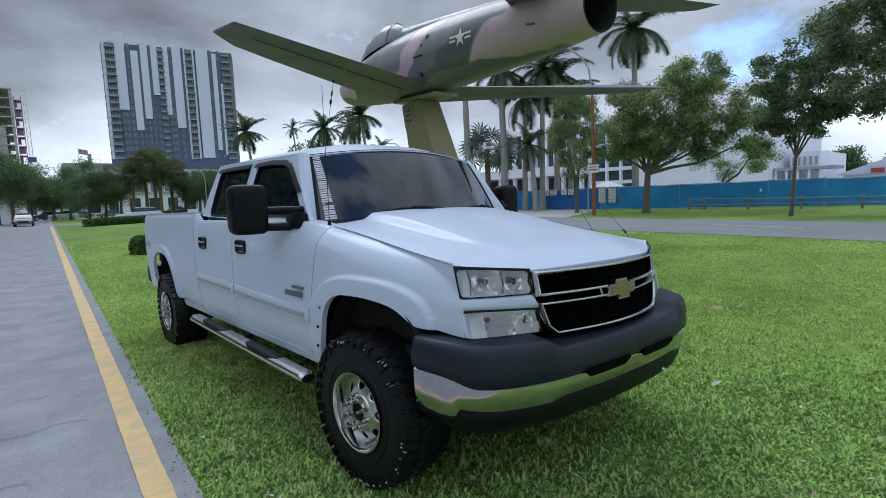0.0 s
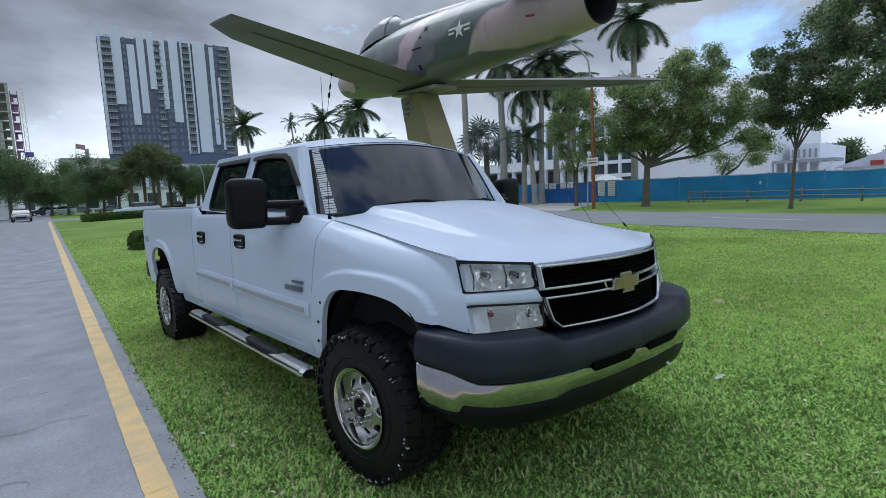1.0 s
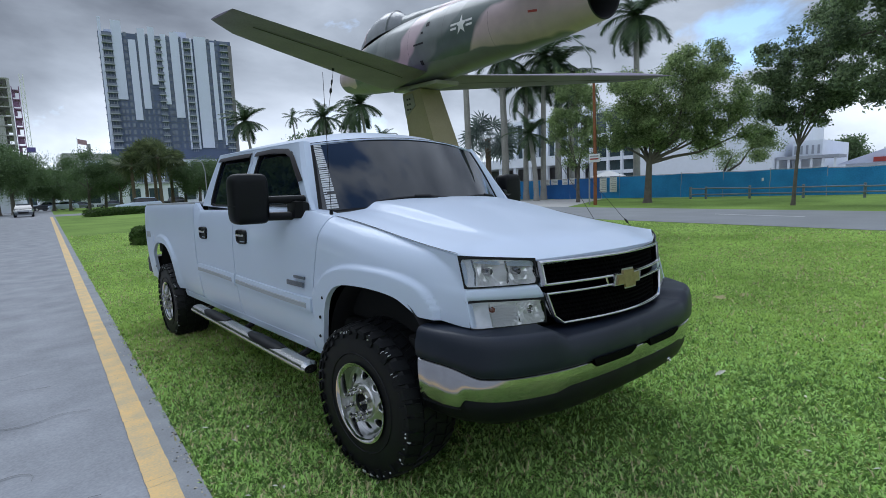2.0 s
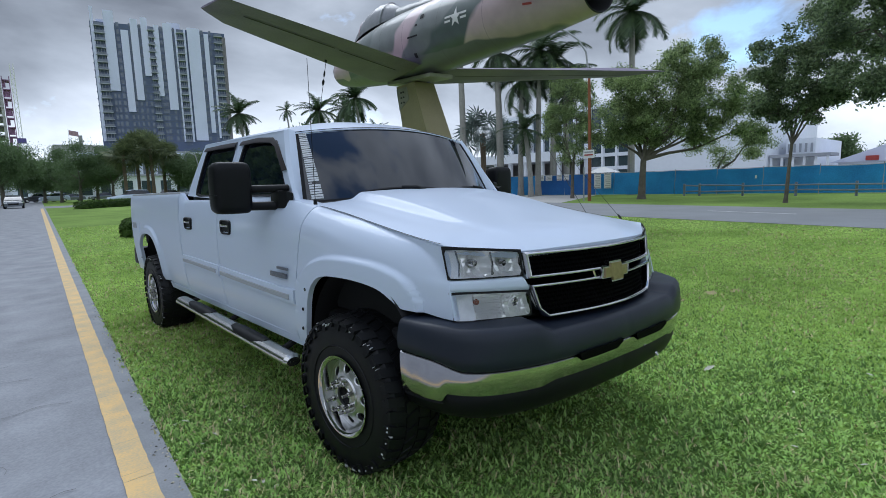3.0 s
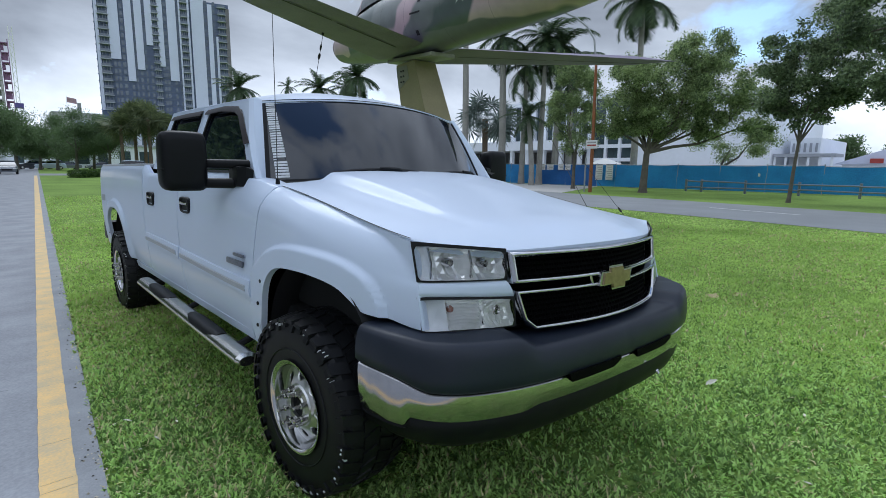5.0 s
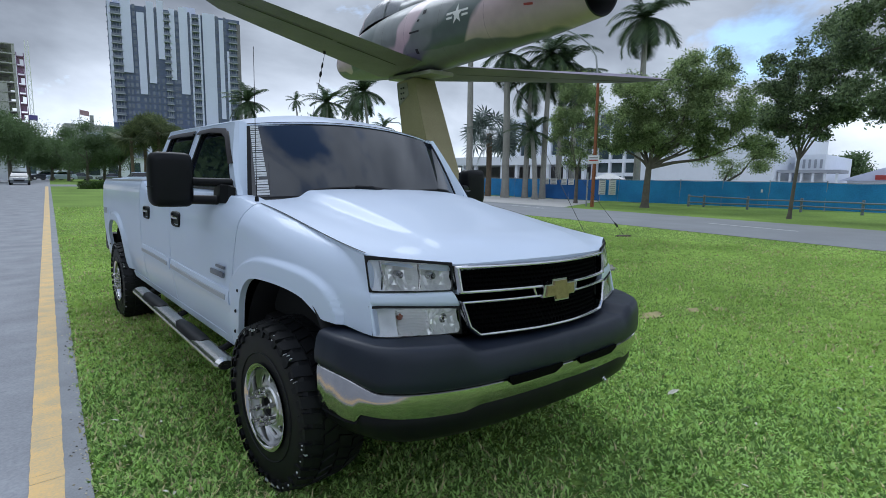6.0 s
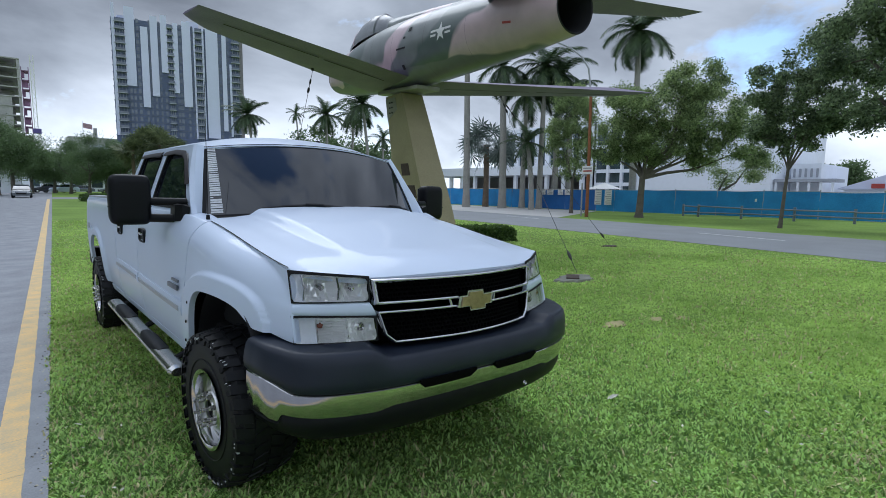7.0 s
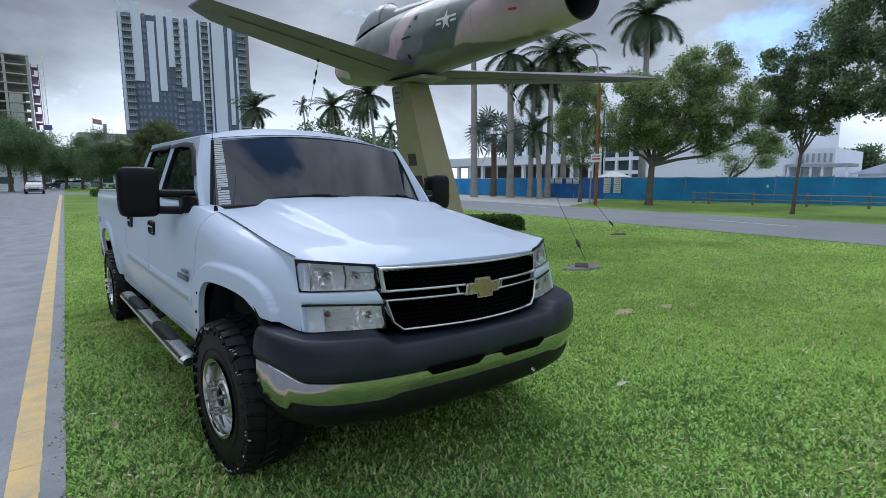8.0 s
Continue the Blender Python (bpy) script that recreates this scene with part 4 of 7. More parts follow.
def make_wheel():
    hub = new("wheel")
    hub.parent = truck
    bm = B()
    prof = [(-0.49, 0.200), (-0.5, 0.25), (-0.505, 0.30), (-0.495, 0.35), (-0.46, 0.385), (-0.40, 0.402), (-0.2, 0.406), (0.2, 0.406), (0.40, 0.402), (0.46, 0.385), (0.495, 0.35), (0.505, 0.30), (0.5, 0.26), (0.48, 0.21)]
    lathe(bm, [(s * W_TYRE, r) for s, r in prof], 72)
    # raised rings on the outer wall
    for r in (0.262,):
        lathe(bm, [(-0.505 * W_TYRE, r - 0.004), (-0.505 * W_TYRE - 0.004, r), (-0.505 * W_TYRE, r + 0.004)], 72)
    FIT = Matrix.Diagonal((1, 0.98, 0.98, 1))
    bm.transform(FIT)
    tyre = part("tyre", bm, RUBBER, hub, "black all-terrain tyre", angle=30)
    # tread blocks: staggered shoulder lugs and centre blocks
    bm = B()
    n = 36
    for k in range(n):
        for row, (s0, s1, skew, da) in enumerate(((-0.53, -0.27, 0.35, 0.0), (-0.24, -0.02, -0.5, 0.45), (0.02, 0.24, 0.5, 0.1), (0.27, 0.53, -0.35, 0.55))):
            a = 2 * math.pi * (k + da) / n
            wide = 2 * math.pi / n * (0.36 if k % 2 else 0.42)
            q = []
            for s, sg in ((s0, -1), (s1, 1)):
                off = skew * wide * sg
                for e in (-1, 1):
                    q.append((s * W_TYRE, a + off + e * wide))
            def pt(s, ang, r):
                r = r - (0.016 if abs(s) > 0.5 * W_TYRE else 0)
                return (s, r * math.cos(ang), r * math.sin(ang))
            lo = [bm.verts.new(pt(s, g, 0.398)) for s, g in q]
            hi = [bm.verts.new(pt(s * 0.985, lerp(a, g, 0.86), R_TYRE)) for s, g in q]
            bm.faces.new((hi[0], hi[1], hi[3], hi[2]))
            for i, j in ((0, 1), (1, 3), (3, 2), (2, 0)):
                bm.faces.new((lo[i], lo[j], hi[j], hi[i]))
    for k in range(n):
        a, wide = 2 * math.pi * (k + 0.0) / n, 2 * math.pi / n * (0.30 if k % 2 else 0.4)
        r0 = 0.345 if k % 2 else 0.36
        c = [(-0.497 * W_TYRE, r0, -wide * 0.8), (-0.497 * W_TYRE, r0, wide * 0.8), (-0.45 * W_TYRE, 0.394, wide), (-0.45 * W_TYRE, 0.394, -wide)]
        lo = [bm.verts.new((s + 0.004, r * math.cos(a + d), r * math.sin(a + d))) for s, r, d in c]
        hi = [bm.verts.new((s - 0.011, r * math.cos(a + d * 0.85), r * math.sin(a + d * 0.85))) for s, r, d in c]
        bm.faces.new(hi)
        for i in range(4):
            bm.faces.new((lo[i], lo[(i + 1) % 4], hi[(i + 1) % 4], hi[i]))
    bm.transform(FIT)
    part("tread", bm, RUBBER, tyre, smooth=False)
    rw = random.Random(12)
    for k in range(30):
        a = rw.choice((1.2, 2.2, 3.6, 4.4)) + rw.uniform(-0.35, 0.35)
        r0, d = rw.uniform(0.362, 0.388), rw.uniform(0.010, 0.022)
        bm = B()
        P = lambda r, g, s: (s, r * math.cos(g), r * math.sin(g))
        s0 = -0.497 * W_TYRE - 0.013 + 0.35 * max(0.0, r0 - 0.36)
        rings(bm, [[P(r0, a - 0.004, s0), P(r0 + d, a - 0.002, s0 + 0.002), P(r0 + d, a + 0.006, s0 + 0.002), P(r0, a + 0.004, s0)], [P(r0, a - 0.004, s0 + 0.012), P(r0 + d, a - 0.002, s0 + 0.014), P(r0 + d, a + 0.006, s0 + 0.014), P(r0, a + 0.004, s0 + 0.012)]])
        bm.transform(FIT)
        part("pale_fleck", bm, DECAL, tyre, "pale fleck on the tyre shoulder", smooth=False)
    SMALL = Matrix.Diagonal((1, 0.91, 0.91, 1))
    # rim: lipped barrel, dished face with eight round windows, studs and a hub bore
    bm = B()
    lathe(bm, [(-0.155, 0.222), (-0.160, 0.228), (-0.158, 0.216), (-0.150, 0.205), (-0.10, 0.196), (0.05, 0.19), (0.14, 0.20)], 72)
    bm.transform(SMALL)
    rim = part("rim", bm, ALLOY, hub, "polished alloy rim with eight studs")
    bm = B()
    hn, per = 8, 14
    # face rings: outer circle, window loops, inner circle
    def face_x(r):
        return -0.098 - 0.03 * smooth01(0.19 - r, 0.0, 0.10)
    for k in range(hn):
        a0 = 2 * math.pi * k / hn
        span = math.pi / hn
        rc = 0.148
        loop = []
        for i in range(per * 4):
            t = 2 * math.pi * i / (per * 4)
            ru, ta = 0.023 * math.cos(t), 0.027 * math.sin(t)
            loop.append((rc + ru, a0 + ta / rc))
        sector = []
        for i in range(per * 4):
            t = 2 * math.pi * i / (per * 4)
            c, s = math.cos(t), math.sin(t)
            m = max(abs(c), abs(s))
            sector.append((0.147 + 0.053 * c / m, a0 + span * s / m))
        P = lambda r, a, dx=0.0: (face_x(r) + dx, r * math.cos(a), r * math.sin(a))
        o = [bm.verts.new(P(*q)) for q in sector]
        w = [bm.verts.new(P(r, a, -0.0015)) for r, a in [(lerp(rc, r, 1.18), lerp(a0, a, 1.18)) for r, a in loop]]
        i2 = [bm.verts.new(P(*q, 0.002)) for q in loop]
        bk = [bm.verts.new(P(*q, 0.020)) for q in loop]
        m = len(loop)
        for i in range(m):
            j = (i + 1) % m
            bm.faces.new((o[i], o[j], w[j], w[i]))
            bm.faces.new((w[i], w[j], i2[j], i2[i]))
            bm.faces.new((i2[i], i2[j], bk[j], bk[i]))
    bmesh.ops.remove_doubles(bm, verts=bm.verts, dist=0.0005)
    bm.transform(SMALL)
    part("rim_face", bm, CAST_ALLOY, rim, angle=20)
    bm = B()
    lathe(bm, [(-0.126, 0.104), (-0.134, 0.098), (-0.136, 0.066), (-0.142, 0.062), (-0.142, 0.056), (-0.09, 0.055), (-0.085, 0.0005)], 40)
    bm.transform(SMALL)
    part("hub_flange", bm, CAST_ALLOY, rim)
    # dark plug giving the open hub bore its shade
    bm = B()
    lathe(bm, [(-0.130, 0.054), (-0.118, 0.050), (-0.112, 0.024), (-0.120, 0.0005)], 24)
    bm.transform(SMALL)
    part("hub_cap", bm, DARK, rim)
    for k in range(8):
        a = 2 * math.pi * (k + 0.5) / 8
        bm = B()
        lathe(bm, [(-0.125, 0.015), (-0.162, 0.014), (-0.166, 0.009), (-0.195, 0.0085), (-0.197, 0.0005)], 10, "x", (0, 0.083 * math.cos(a), 0.083 * math.sin(a)))
        bm.transform(SMALL)
        part("wheel_stud", bm, STEEL, rim)
    # dark disc put in for the shade behind the rim windows
    bm = B()
    lathe(bm, [(-0.03, 0.0005), (-0.03, 0.189)], 40)
    bm.transform(SMALL)
    part("brake_disc", bm, DARK, rim)
    return hub


first = make_wheel()
spots = [(-0.855, AXLE_F + 0.088, 0.370, 3), (-0.858, AXLE_R, 0.380, 0), (0.855, AXLE_F + 0.088, 0.370, 183), (0.858, AXLE_R, 0.380, 180)]
for k, (u, v, z, turn) in enumerate(spots):
    m = Matrix.Translation((u, v, z)) @ pose(0, 0, 0, 0, 0, turn) @ pose(0, 0, 0, 20 * k)
    if k == 0:
        first.matrix_basis = m
    else:
        copy_thing(first, m)

# ---- ground, roads ----
GRASS_GROUND = material("lawn_soil", (0.10, 0.17, 0.03), 0.95, tints=((0.11, 0.175, 0.04), (0.28, 0.41, 0.09)), scale=0.28, fine=9, bump=0.5, dist=0.03, spec=0.1)
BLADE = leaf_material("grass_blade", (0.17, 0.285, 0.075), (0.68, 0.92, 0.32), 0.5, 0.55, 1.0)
# same lawn farther off: weaker light-dark contrast is put into the blade colour
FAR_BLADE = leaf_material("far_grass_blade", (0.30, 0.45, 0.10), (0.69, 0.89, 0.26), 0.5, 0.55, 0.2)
STRAW = material("dry_straw", (0.52, 0.47, 0.24), 0.8, vary=0.3, island=0.5)
ASPHALT = material("worn_asphalt", (0.33, 0.34, 0.36), 0.85, tints=((0.19, 0.198, 0.215), (0.385, 0.395, 0.425)), scale=1.9, fine=60, bump=0.6, sharp=0.22, dist=0.004)
EDGE = material("road_edge_concrete", (0.3, 0.3, 0.31), 0.9, tints=((0.22, 0.23, 0.24), (0.36, 0.37, 0.39)), scale=3, fine=120, bump=0.4, dist=0.004)
YELLOW = material("road_yellow", (0.62, 0.42, 0.10), 0.75, tints=((0.58, 0.46, 0.27), (0.82, 0.56, 0.23)), sharp=0.12, scale=5, fine=70, bump=0.3, dist=0.003)
WHITE_LINE = material("road_white", (0.62, 0.63, 0.64), 0.8, vary=0.18, scale=6, fine=60)
FAR_ASPHALT = material("grey_asphalt", (0.24, 0.25, 0.26), 0.88, vary=0.14, scale=0.6, fine=90, bump=0.25, dist=0.004)
PALE_PAVING = material("pale_paving", (0.46, 0.45, 0.43), 0.9, vary=0.14, scale=0.5, fine=40, bump=0.2, dist=0.004)
DIRT = material("bare_earth", (0.38, 0.33, 0.16), 0.95, vary=0.3, scale=6, fine=50, bump=0.5, dist=0.01)
RUST = material("rusty_iron", (0.075, 0.052, 0.042), 0.8, vary=0.35, scale=12, fine=80, bump=0.4, dist=0.003)
OLD_CONCRETE = material("old_concrete", (0.24, 0.24, 0.20), 0.95, vary=0.35, scale=5, fine=60, bump=0.4, dist=0.006)


def edge_x(y):
    return 0.53 + 0.0605 * y


def patch_mesh(name, pts, z, mat, label, category, kind="structure"):
    bm = B()
    bm.faces.new([bm.verts.new((x, y, z)) for x, y in pts])
    bmesh.ops.triangulate(bm, faces=bm.faces)
    ob = part(name, bm, mat, None, label, smooth=False)
    return tagged(ob, label, category, kind=kind)


# one sheet of ground, fine near the camera and coarse to the horizon
bm = B()
xs = [-2500, -600, -150, -60, -20, -8] + list(np.arange(-4, 45, 1.0)) + [60, 90, 150, 400, 2500]
ys = [-2500, -600, -100, -30, -10] + list(np.arange(-6, 45, 1.0)) + [60, 90, 150, 300, 700, 2500]


def ground_z(x, y):
    if x < edge_x(y) + 0.4 or x > 15.0 + 0.12 * y or y > 60 or y < -20:
        return 0.0
    return 0.02 * noise.noise(Vector((x * 0.5, y * 0.5, 0))) * min(1, (x - edge_x(y) - 0.4) / 1.5) * min(1, max(0, (15 + 0.12 * y - x) / 2))


sheet(bm, [[(x, y, ground_z(x, y)) for x in xs] for y in ys])
tagged(part("ground", bm, GRASS_GROUND), "green mown lawn of the median and verges", "ground", kind="structure")

far_y = 260.0
road = patch_mesh("road", [(edge_x(-40) - 8.2, -40), (edge_x(-40) - 0.02, -40), (edge_x(far_y) - 0.02, far_y), (edge_x(far_y) - 8.2, far_y)], 0.006, ASPHALT, "worn pale grey asphalt road", "road")
patch_mesh("road_edge", [(edge_x(-40) - 0.10, -40), (edge_x(-40), -40), (edge_x(66), 66), (edge_x(66) - 0.16, 66)], 0.011, EDGE, "bare grey strip along the road edge", "road edge")
# yellow edge line in worn pieces, with cracks across
rng = random.Random(4)
y = -12.0
count = 0
while y < 66:
    step = rng.uniform(0.07, 0.42) if y < 14 else rng.uniform(2, 5)
    gap = rng.uniform(0.001, 0.003) if y < 14 else 0.004
    wl_, wr_ = rng.uniform(-0.002, 0.002), rng.uniform(-0.002, 0.002)
    l0, r0 = 0.300 + 0.0575 * y + wl_, 0.430 + 0.0592 * y + wr_
    l1, r1 = 0.300 + 0.0575 * (y + step - gap) + wl_, 0.430 + 0.0592 * (y + step - gap) + wr_
    bm = B()
    n_e = max(2, int(step / 0.05)) if y < 8 else 2
    jag = 0.0025 if y < 8 else 0.0
    right = [(lerp(r0, r1, k / n_e) + rng.uniform(-jag, jag), y + (step - gap) * k / n_e) for k in range(n_e + 1)]
    left = [(lerp(l0, l1, k / n_e) + rng.uniform(-jag, jag), y + (step - gap) * k / n_e) for k in range(n_e, -1, -1)]
    pts = right + left
    bm.faces.new([bm.verts.new((a, b, 0.0128)) for a, b in pts])
    ob = part("yellow_line", bm, YELLOW, road, smooth=False)
    y += step
# cracks in the asphalt
TAR = material("crack_fill", (0.15, 0.15, 0.155), 0.9, vary=0.3)
for sx, sy, n in ((-0.55, 2.0, 14), (-0.15, 2.7, 9), (-1.3, 2.9, 18), (-0.5, 3.9, 16), (-2.2, 4.2, 22), (-0.1, 4.4, 12), (-3.0, 6.0, 26), (-0.7, 5.6, 18), (-0.6, 2.4, 9), (-0.9, 3.1, 16), (-1.6, 3.9, 20), (-0.3, 1.9, 10), (-2.6, 5.2, 24), (0.1, 3.0, 5), (-0.2, 3.6, 8), (-1.1, 4.6, 12), (0.02, 5.2, 6), (-2.0, 6.5, 14), (-0.4, 8.0, 9)):
    bm = B()
    x0, y0, heading = sx, sy, rng.uniform(-0.5, 0.5)
    row = []
    for k in range(n):
        w = 0.0015 + 0.003 * rng.random()
        row.append([(x0, y0 - w, 0.0135), (x0, y0 + w, 0.0135)])
        heading += rng.uniform(-0.7, 0.7)
        x0, y0 = x0 + 0.05 * math.cos(heading), y0 + 0.05 * math.sin(heading)
    sheet(bm, row)
    part("crack", bm, TAR, road, smooth=False)

# second roadway across the lawn, with its white dashes
near_x, far_x = (lambda y: 15.7 + 0.155 * y), (lambda y: 23.1 + 0.135 * y)
road2 = patch_mesh("road", [(near_x(-60), -60), (far_x(-60), -60), (far_x(140), 140), (near_x(140), 140)], 0.008, FAR_ASPHALT, "grey asphalt roadway beyond the lawn", "road")
for y0 in (-8.0, 4.75, 17.5, 30.0):
    x = lambda q: 19.05 + 0.245 * q
    bm = B()
    bm.faces.new([bm.verts.new((x(q) + d, q, 0.014)) for q, d in ((y0, -0.06), (y0, 0.06), (y0 + 3.1, 0.06), (y0 + 3.1, -0.06))])
    part("lane_dash", bm, WHITE_LINE, road2, smooth=False)
patch_mesh("driveway", [(far_x(17.8), 17.8), (37.2, 22.5), (37.2, 44), (far_x(44), 44)], 0.012, PALE_PAVING, "pale worn driveway apron before the fence gate", "driveway")
patch_mesh("cross_street", [(edge_x(68) - 0.05, 68), (70, 64), (70, 77), (edge_x(79) - 0.05, 79)], 0.010, FAR_ASPHALT, "grey cross street", "road")
patch_mesh("pavement", [(edge_x(66) - 20, 150), (60, 150), (60, 156), (edge_x(66) - 20, 156)], 0.012, PALE_PAVING, "pale far pavement", "pavement")


def blob(cx, cy, rx, ry, seed, n=22):
    r = random.Random(seed)
    return [(cx + rx * math.cos(a) * f, cy + ry * math.sin(a) * f) for a, f in ((2 * math.pi * k / n, r.uniform(0.72, 1.15)) for k in range(n))]


for cx, cy, rx, ry, s in ((5.87, 2.60, 0.22, 0.10, 1), (6.50, 2.42, 0.14, 0.07, 2), (6.80, 2.25, 0.11, 0.05, 3)):
    patch_mesh("bare_patch", blob(cx, cy, rx, ry, s), ground_z(cx, cy) + 0.010, DIRT, "bare earth patch in the lawn", "bare patch")

# unseen pale ground, added to keep green lawn bounce off the white building
patch_mesh("yard", [(41.5, -40), (140, -40), (140, 62), (38.5, 62)], 0.012, PALE_PAVING, "unseen pale ground added behind the blue fence", "yard")

# grass blades, thickest by the camera, in uneven tufts
rs = np.random.RandomState(7)


def value_noise(x, y, cell, seed):
    """Smooth noise over the plan, from 0 to 1."""
    g = np.random.RandomState(seed).rand(256, 256)
    u, v = x / cell + 50, y / cell + 50
    i, j = np.floor(u).astype(int), np.floor(v).astype(int)
    a, b = u - i, v - j
    a, b = a * a * (3 - 2 * a), b * b * (3 - 2 * b)
    i, j = i % 255, j % 255
    return (g[i, j] * (1 - a) + g[i + 1, j] * a) * (1 - b) + (g[i, j + 1] * (1 - a) + g[i + 1, j + 1] * a) * b


def scatter(n, reach, power):
    d = reach * rs.rand(n) ** power + 0.9
    a = rs.uniform(radians(-5), radians(100), n)
    return np.stack([0.3 + d * np.sin(a), -0.1 + d * np.cos(a)], 1)


def on_lawn(xy):
    keep = (xy[:, 0] > edge_x(xy[:, 1]) + 0.07 * value_noise(xy[:, 0], xy[:, 1], 0.09, 3) - 0.05 * rs.rand(len(xy))) & (xy[:, 0] < 15.45 + 0.155 * xy[:, 1])
    for cx, cy, r in ((5.87, 2.60, 0.17), (6.50, 2.42, 0.09), (8.1, 4.66, 0.45), (13.49, 7.22, 0.25)):
        keep &= np.hypot(xy[:, 0] - cx, xy[:, 1] - cy) > r * rs.uniform(0.15, 1.15, len(xy))
    thin = value_noise(xy[:, 0], xy[:, 1], 0.35, 5) * 0.6 + value_noise(xy[:, 0], xy[:, 1], 0.09, 6) * 0.4
    return xy[keep & (rs.rand(len(xy)) < 0.35 + 1.1 * thin)]


def blades(name, xy, mat, lo, hi, label, flat=1.0, wide=1.0):
    n = len(xy)
    dist = np.hypot(xy[:, 0] - 0.3, xy[:, 1])
    tuft = 0.65 + 0.7 * value_noise(xy[:, 0], xy[:, 1], 0.13, 9) ** 1.3
    length = rs.uniform(lo, hi, n) * (1 + dist * 0.02) * tuft
    width = wide * rs.uniform(0.0026, 0.0055, n) * (1 + dist * 0.20)
    lean = value_noise(xy[:, 0], xy[:, 1], 0.22, 12) * 4 * np.pi
    yaw, bend = lean + rs.normal(0, 1.9, n), rs.uniform(0.35, 1.35, n) * flat
    dx, dy = np.cos(yaw), np.sin(yaw)
    z0 = np.array([ground_z(x, y) for x, y in xy]) - 0.004
    side = np.stack([-dy, dx, np.zeros(n)], 1) * width[:, None]
    base = np.stack([xy[:, 0], xy[:, 1], z0], 1)
    mid = base + np.stack([dx * length * 0.42 * np.sin(bend * 0.6), dy * length * 0.42 * np.sin(bend * 0.6), length * 0.55 * np.cos(bend * 0.6)], 1)
    tip = mid + np.stack([dx * length * 0.55 * np.sin(bend), dy * length * 0.55 * np.sin(bend), length * 0.5 * np.cos(bend)], 1)
    v = np.stack([base - side, base + side, mid + side * 0.8, mid - side * 0.8, tip], 1).reshape(-1, 3)
    i = np.arange(n)[:, None] * 5
    f = np.concatenate([i + [0, 1, 2], i + [0, 2, 3], i + [3, 2, 4]], 0)
    ob = mesh_object(name, v, f, mat)
    return tagged(ob, label, "grass", kind="stuff")


xy = on_lawn(np.concatenate([scatter(350000, 14.0, 1.7), scatter(120000, 26.0, 0.8), np.stack([rs.uniform(0.45, 2.4, 90000), rs.uniform(0.3, 7, 90000)], 1), np.stack([rs.uniform(0.4, 9, 80000), rs.uniform(-5, 1.2, 80000)], 1)]))
reach = np.hypot(xy[:, 0] - 0.3, xy[:, 1]) + rs.normal(0, 1.0, len(xy))
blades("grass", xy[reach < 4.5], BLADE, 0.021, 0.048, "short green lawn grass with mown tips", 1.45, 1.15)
blades("grass", xy[reach >= 4.5], FAR_BLADE, 0.020, 0.045, "short lawn grass farther off, evened in colour", 1.3, 0.9)
pick = rs.rand(len(xy)) < 0.20 * value_noise(xy[:, 0], xy[:, 1], 1.1, 15) ** 3 + 0.010 + 0.035 * (xy[:, 0] < edge_x(xy[:, 1]) + 0.75)
blades("dry_grass", xy[pick] + rs.normal(0, 0.02, (pick.sum(), 2)), STRAW, 0.03, 0.06, "dry straw-coloured clippings among the grass", 1.5, 0.8)

# crumbs of soil, stone and dry leaf along the road edge
V, F = [], []
for k in range(420):
    y = -0.8 + 9 * rng.random() ** 1.6
    x = edge_x(y) - abs(rng.gauss(0, 0.045)) + 0.015
    s, a = rng.uniform(0.003, 0.009), rng.uniform(0, 6.28)
    n0 = len(V)
    V += [(x + s * math.cos(a + g) * e, y + s * math.sin(a + g) * e, 0.012 + h) for g, e, h in ((0, 1.3, 0), (1.6, 0.8, 0), (3.1, 1.2, 0), (4.7, 0.8, 0), (0.5, 0.1, s * 0.7))]
    F += [[n0 + i, n0 + (i + 1) % 4, n0 + 4] for i in range(4)]
CRUMB = material("edge_crumbs", (0.3, 0.25, 0.18), 0.9, tints=((0.05, 0.045, 0.035), (0.5, 0.46, 0.36)), island=1.2)
tagged(mesh_object("edge_debris", V, F, CRUMB), "crumbs of soil and dry leaf along the road edge", "debris", kind="stuff")

# pale fallen leaves and petals
PALE_LEAF = material("pale_leaf", (0.62, 0.60, 0.5), 0.7, vary=0.2, rand=0.5)


def leaf_thing(x, y, size, yaw, label):
    bm = B()
    pts = [(-1, 0, 0), (-0.5, 0.32, 0.08), (0.2, 0.36, 0.14), (1, 0, 0.05), (0.2, -0.34, 0.12), (-0.5, -0.3, 0.06)]
    vs = [bm.verts.new((a * size, b * size, c * size + 0.0)) for a, b, c in pts]
    c = bm.verts.new((0.1 * size, 0, 0.02 * size))
    for k in range(6):
        bm.faces.new((vs[k], vs[(k + 1) % 6], c))
    ob = part("fallen_leaf", bm, PALE_LEAF, None, "", smooth=False)
    ob.matrix_basis = pose(x, y, ground_z(x, y) + 0.026, rng.uniform(-12, 12), rng.uniform(-12, 12), yaw)
    return tagged(ob, label, "leaf", group="fallen leaves on the lawn")


leaf_thing(3.91, 1.47, 0.055, -20, "pale dry leaf lying on the grass")
for k in range(34):
    y = 0.5 + 5.5 * rng.random()
    leaf_thing(edge_x(y) + rng.uniform(0.05, 0.72), y, rng.uniform(0.008, 0.02), rng.uniform(0, 360), "small pale fallen leaf on the grass")
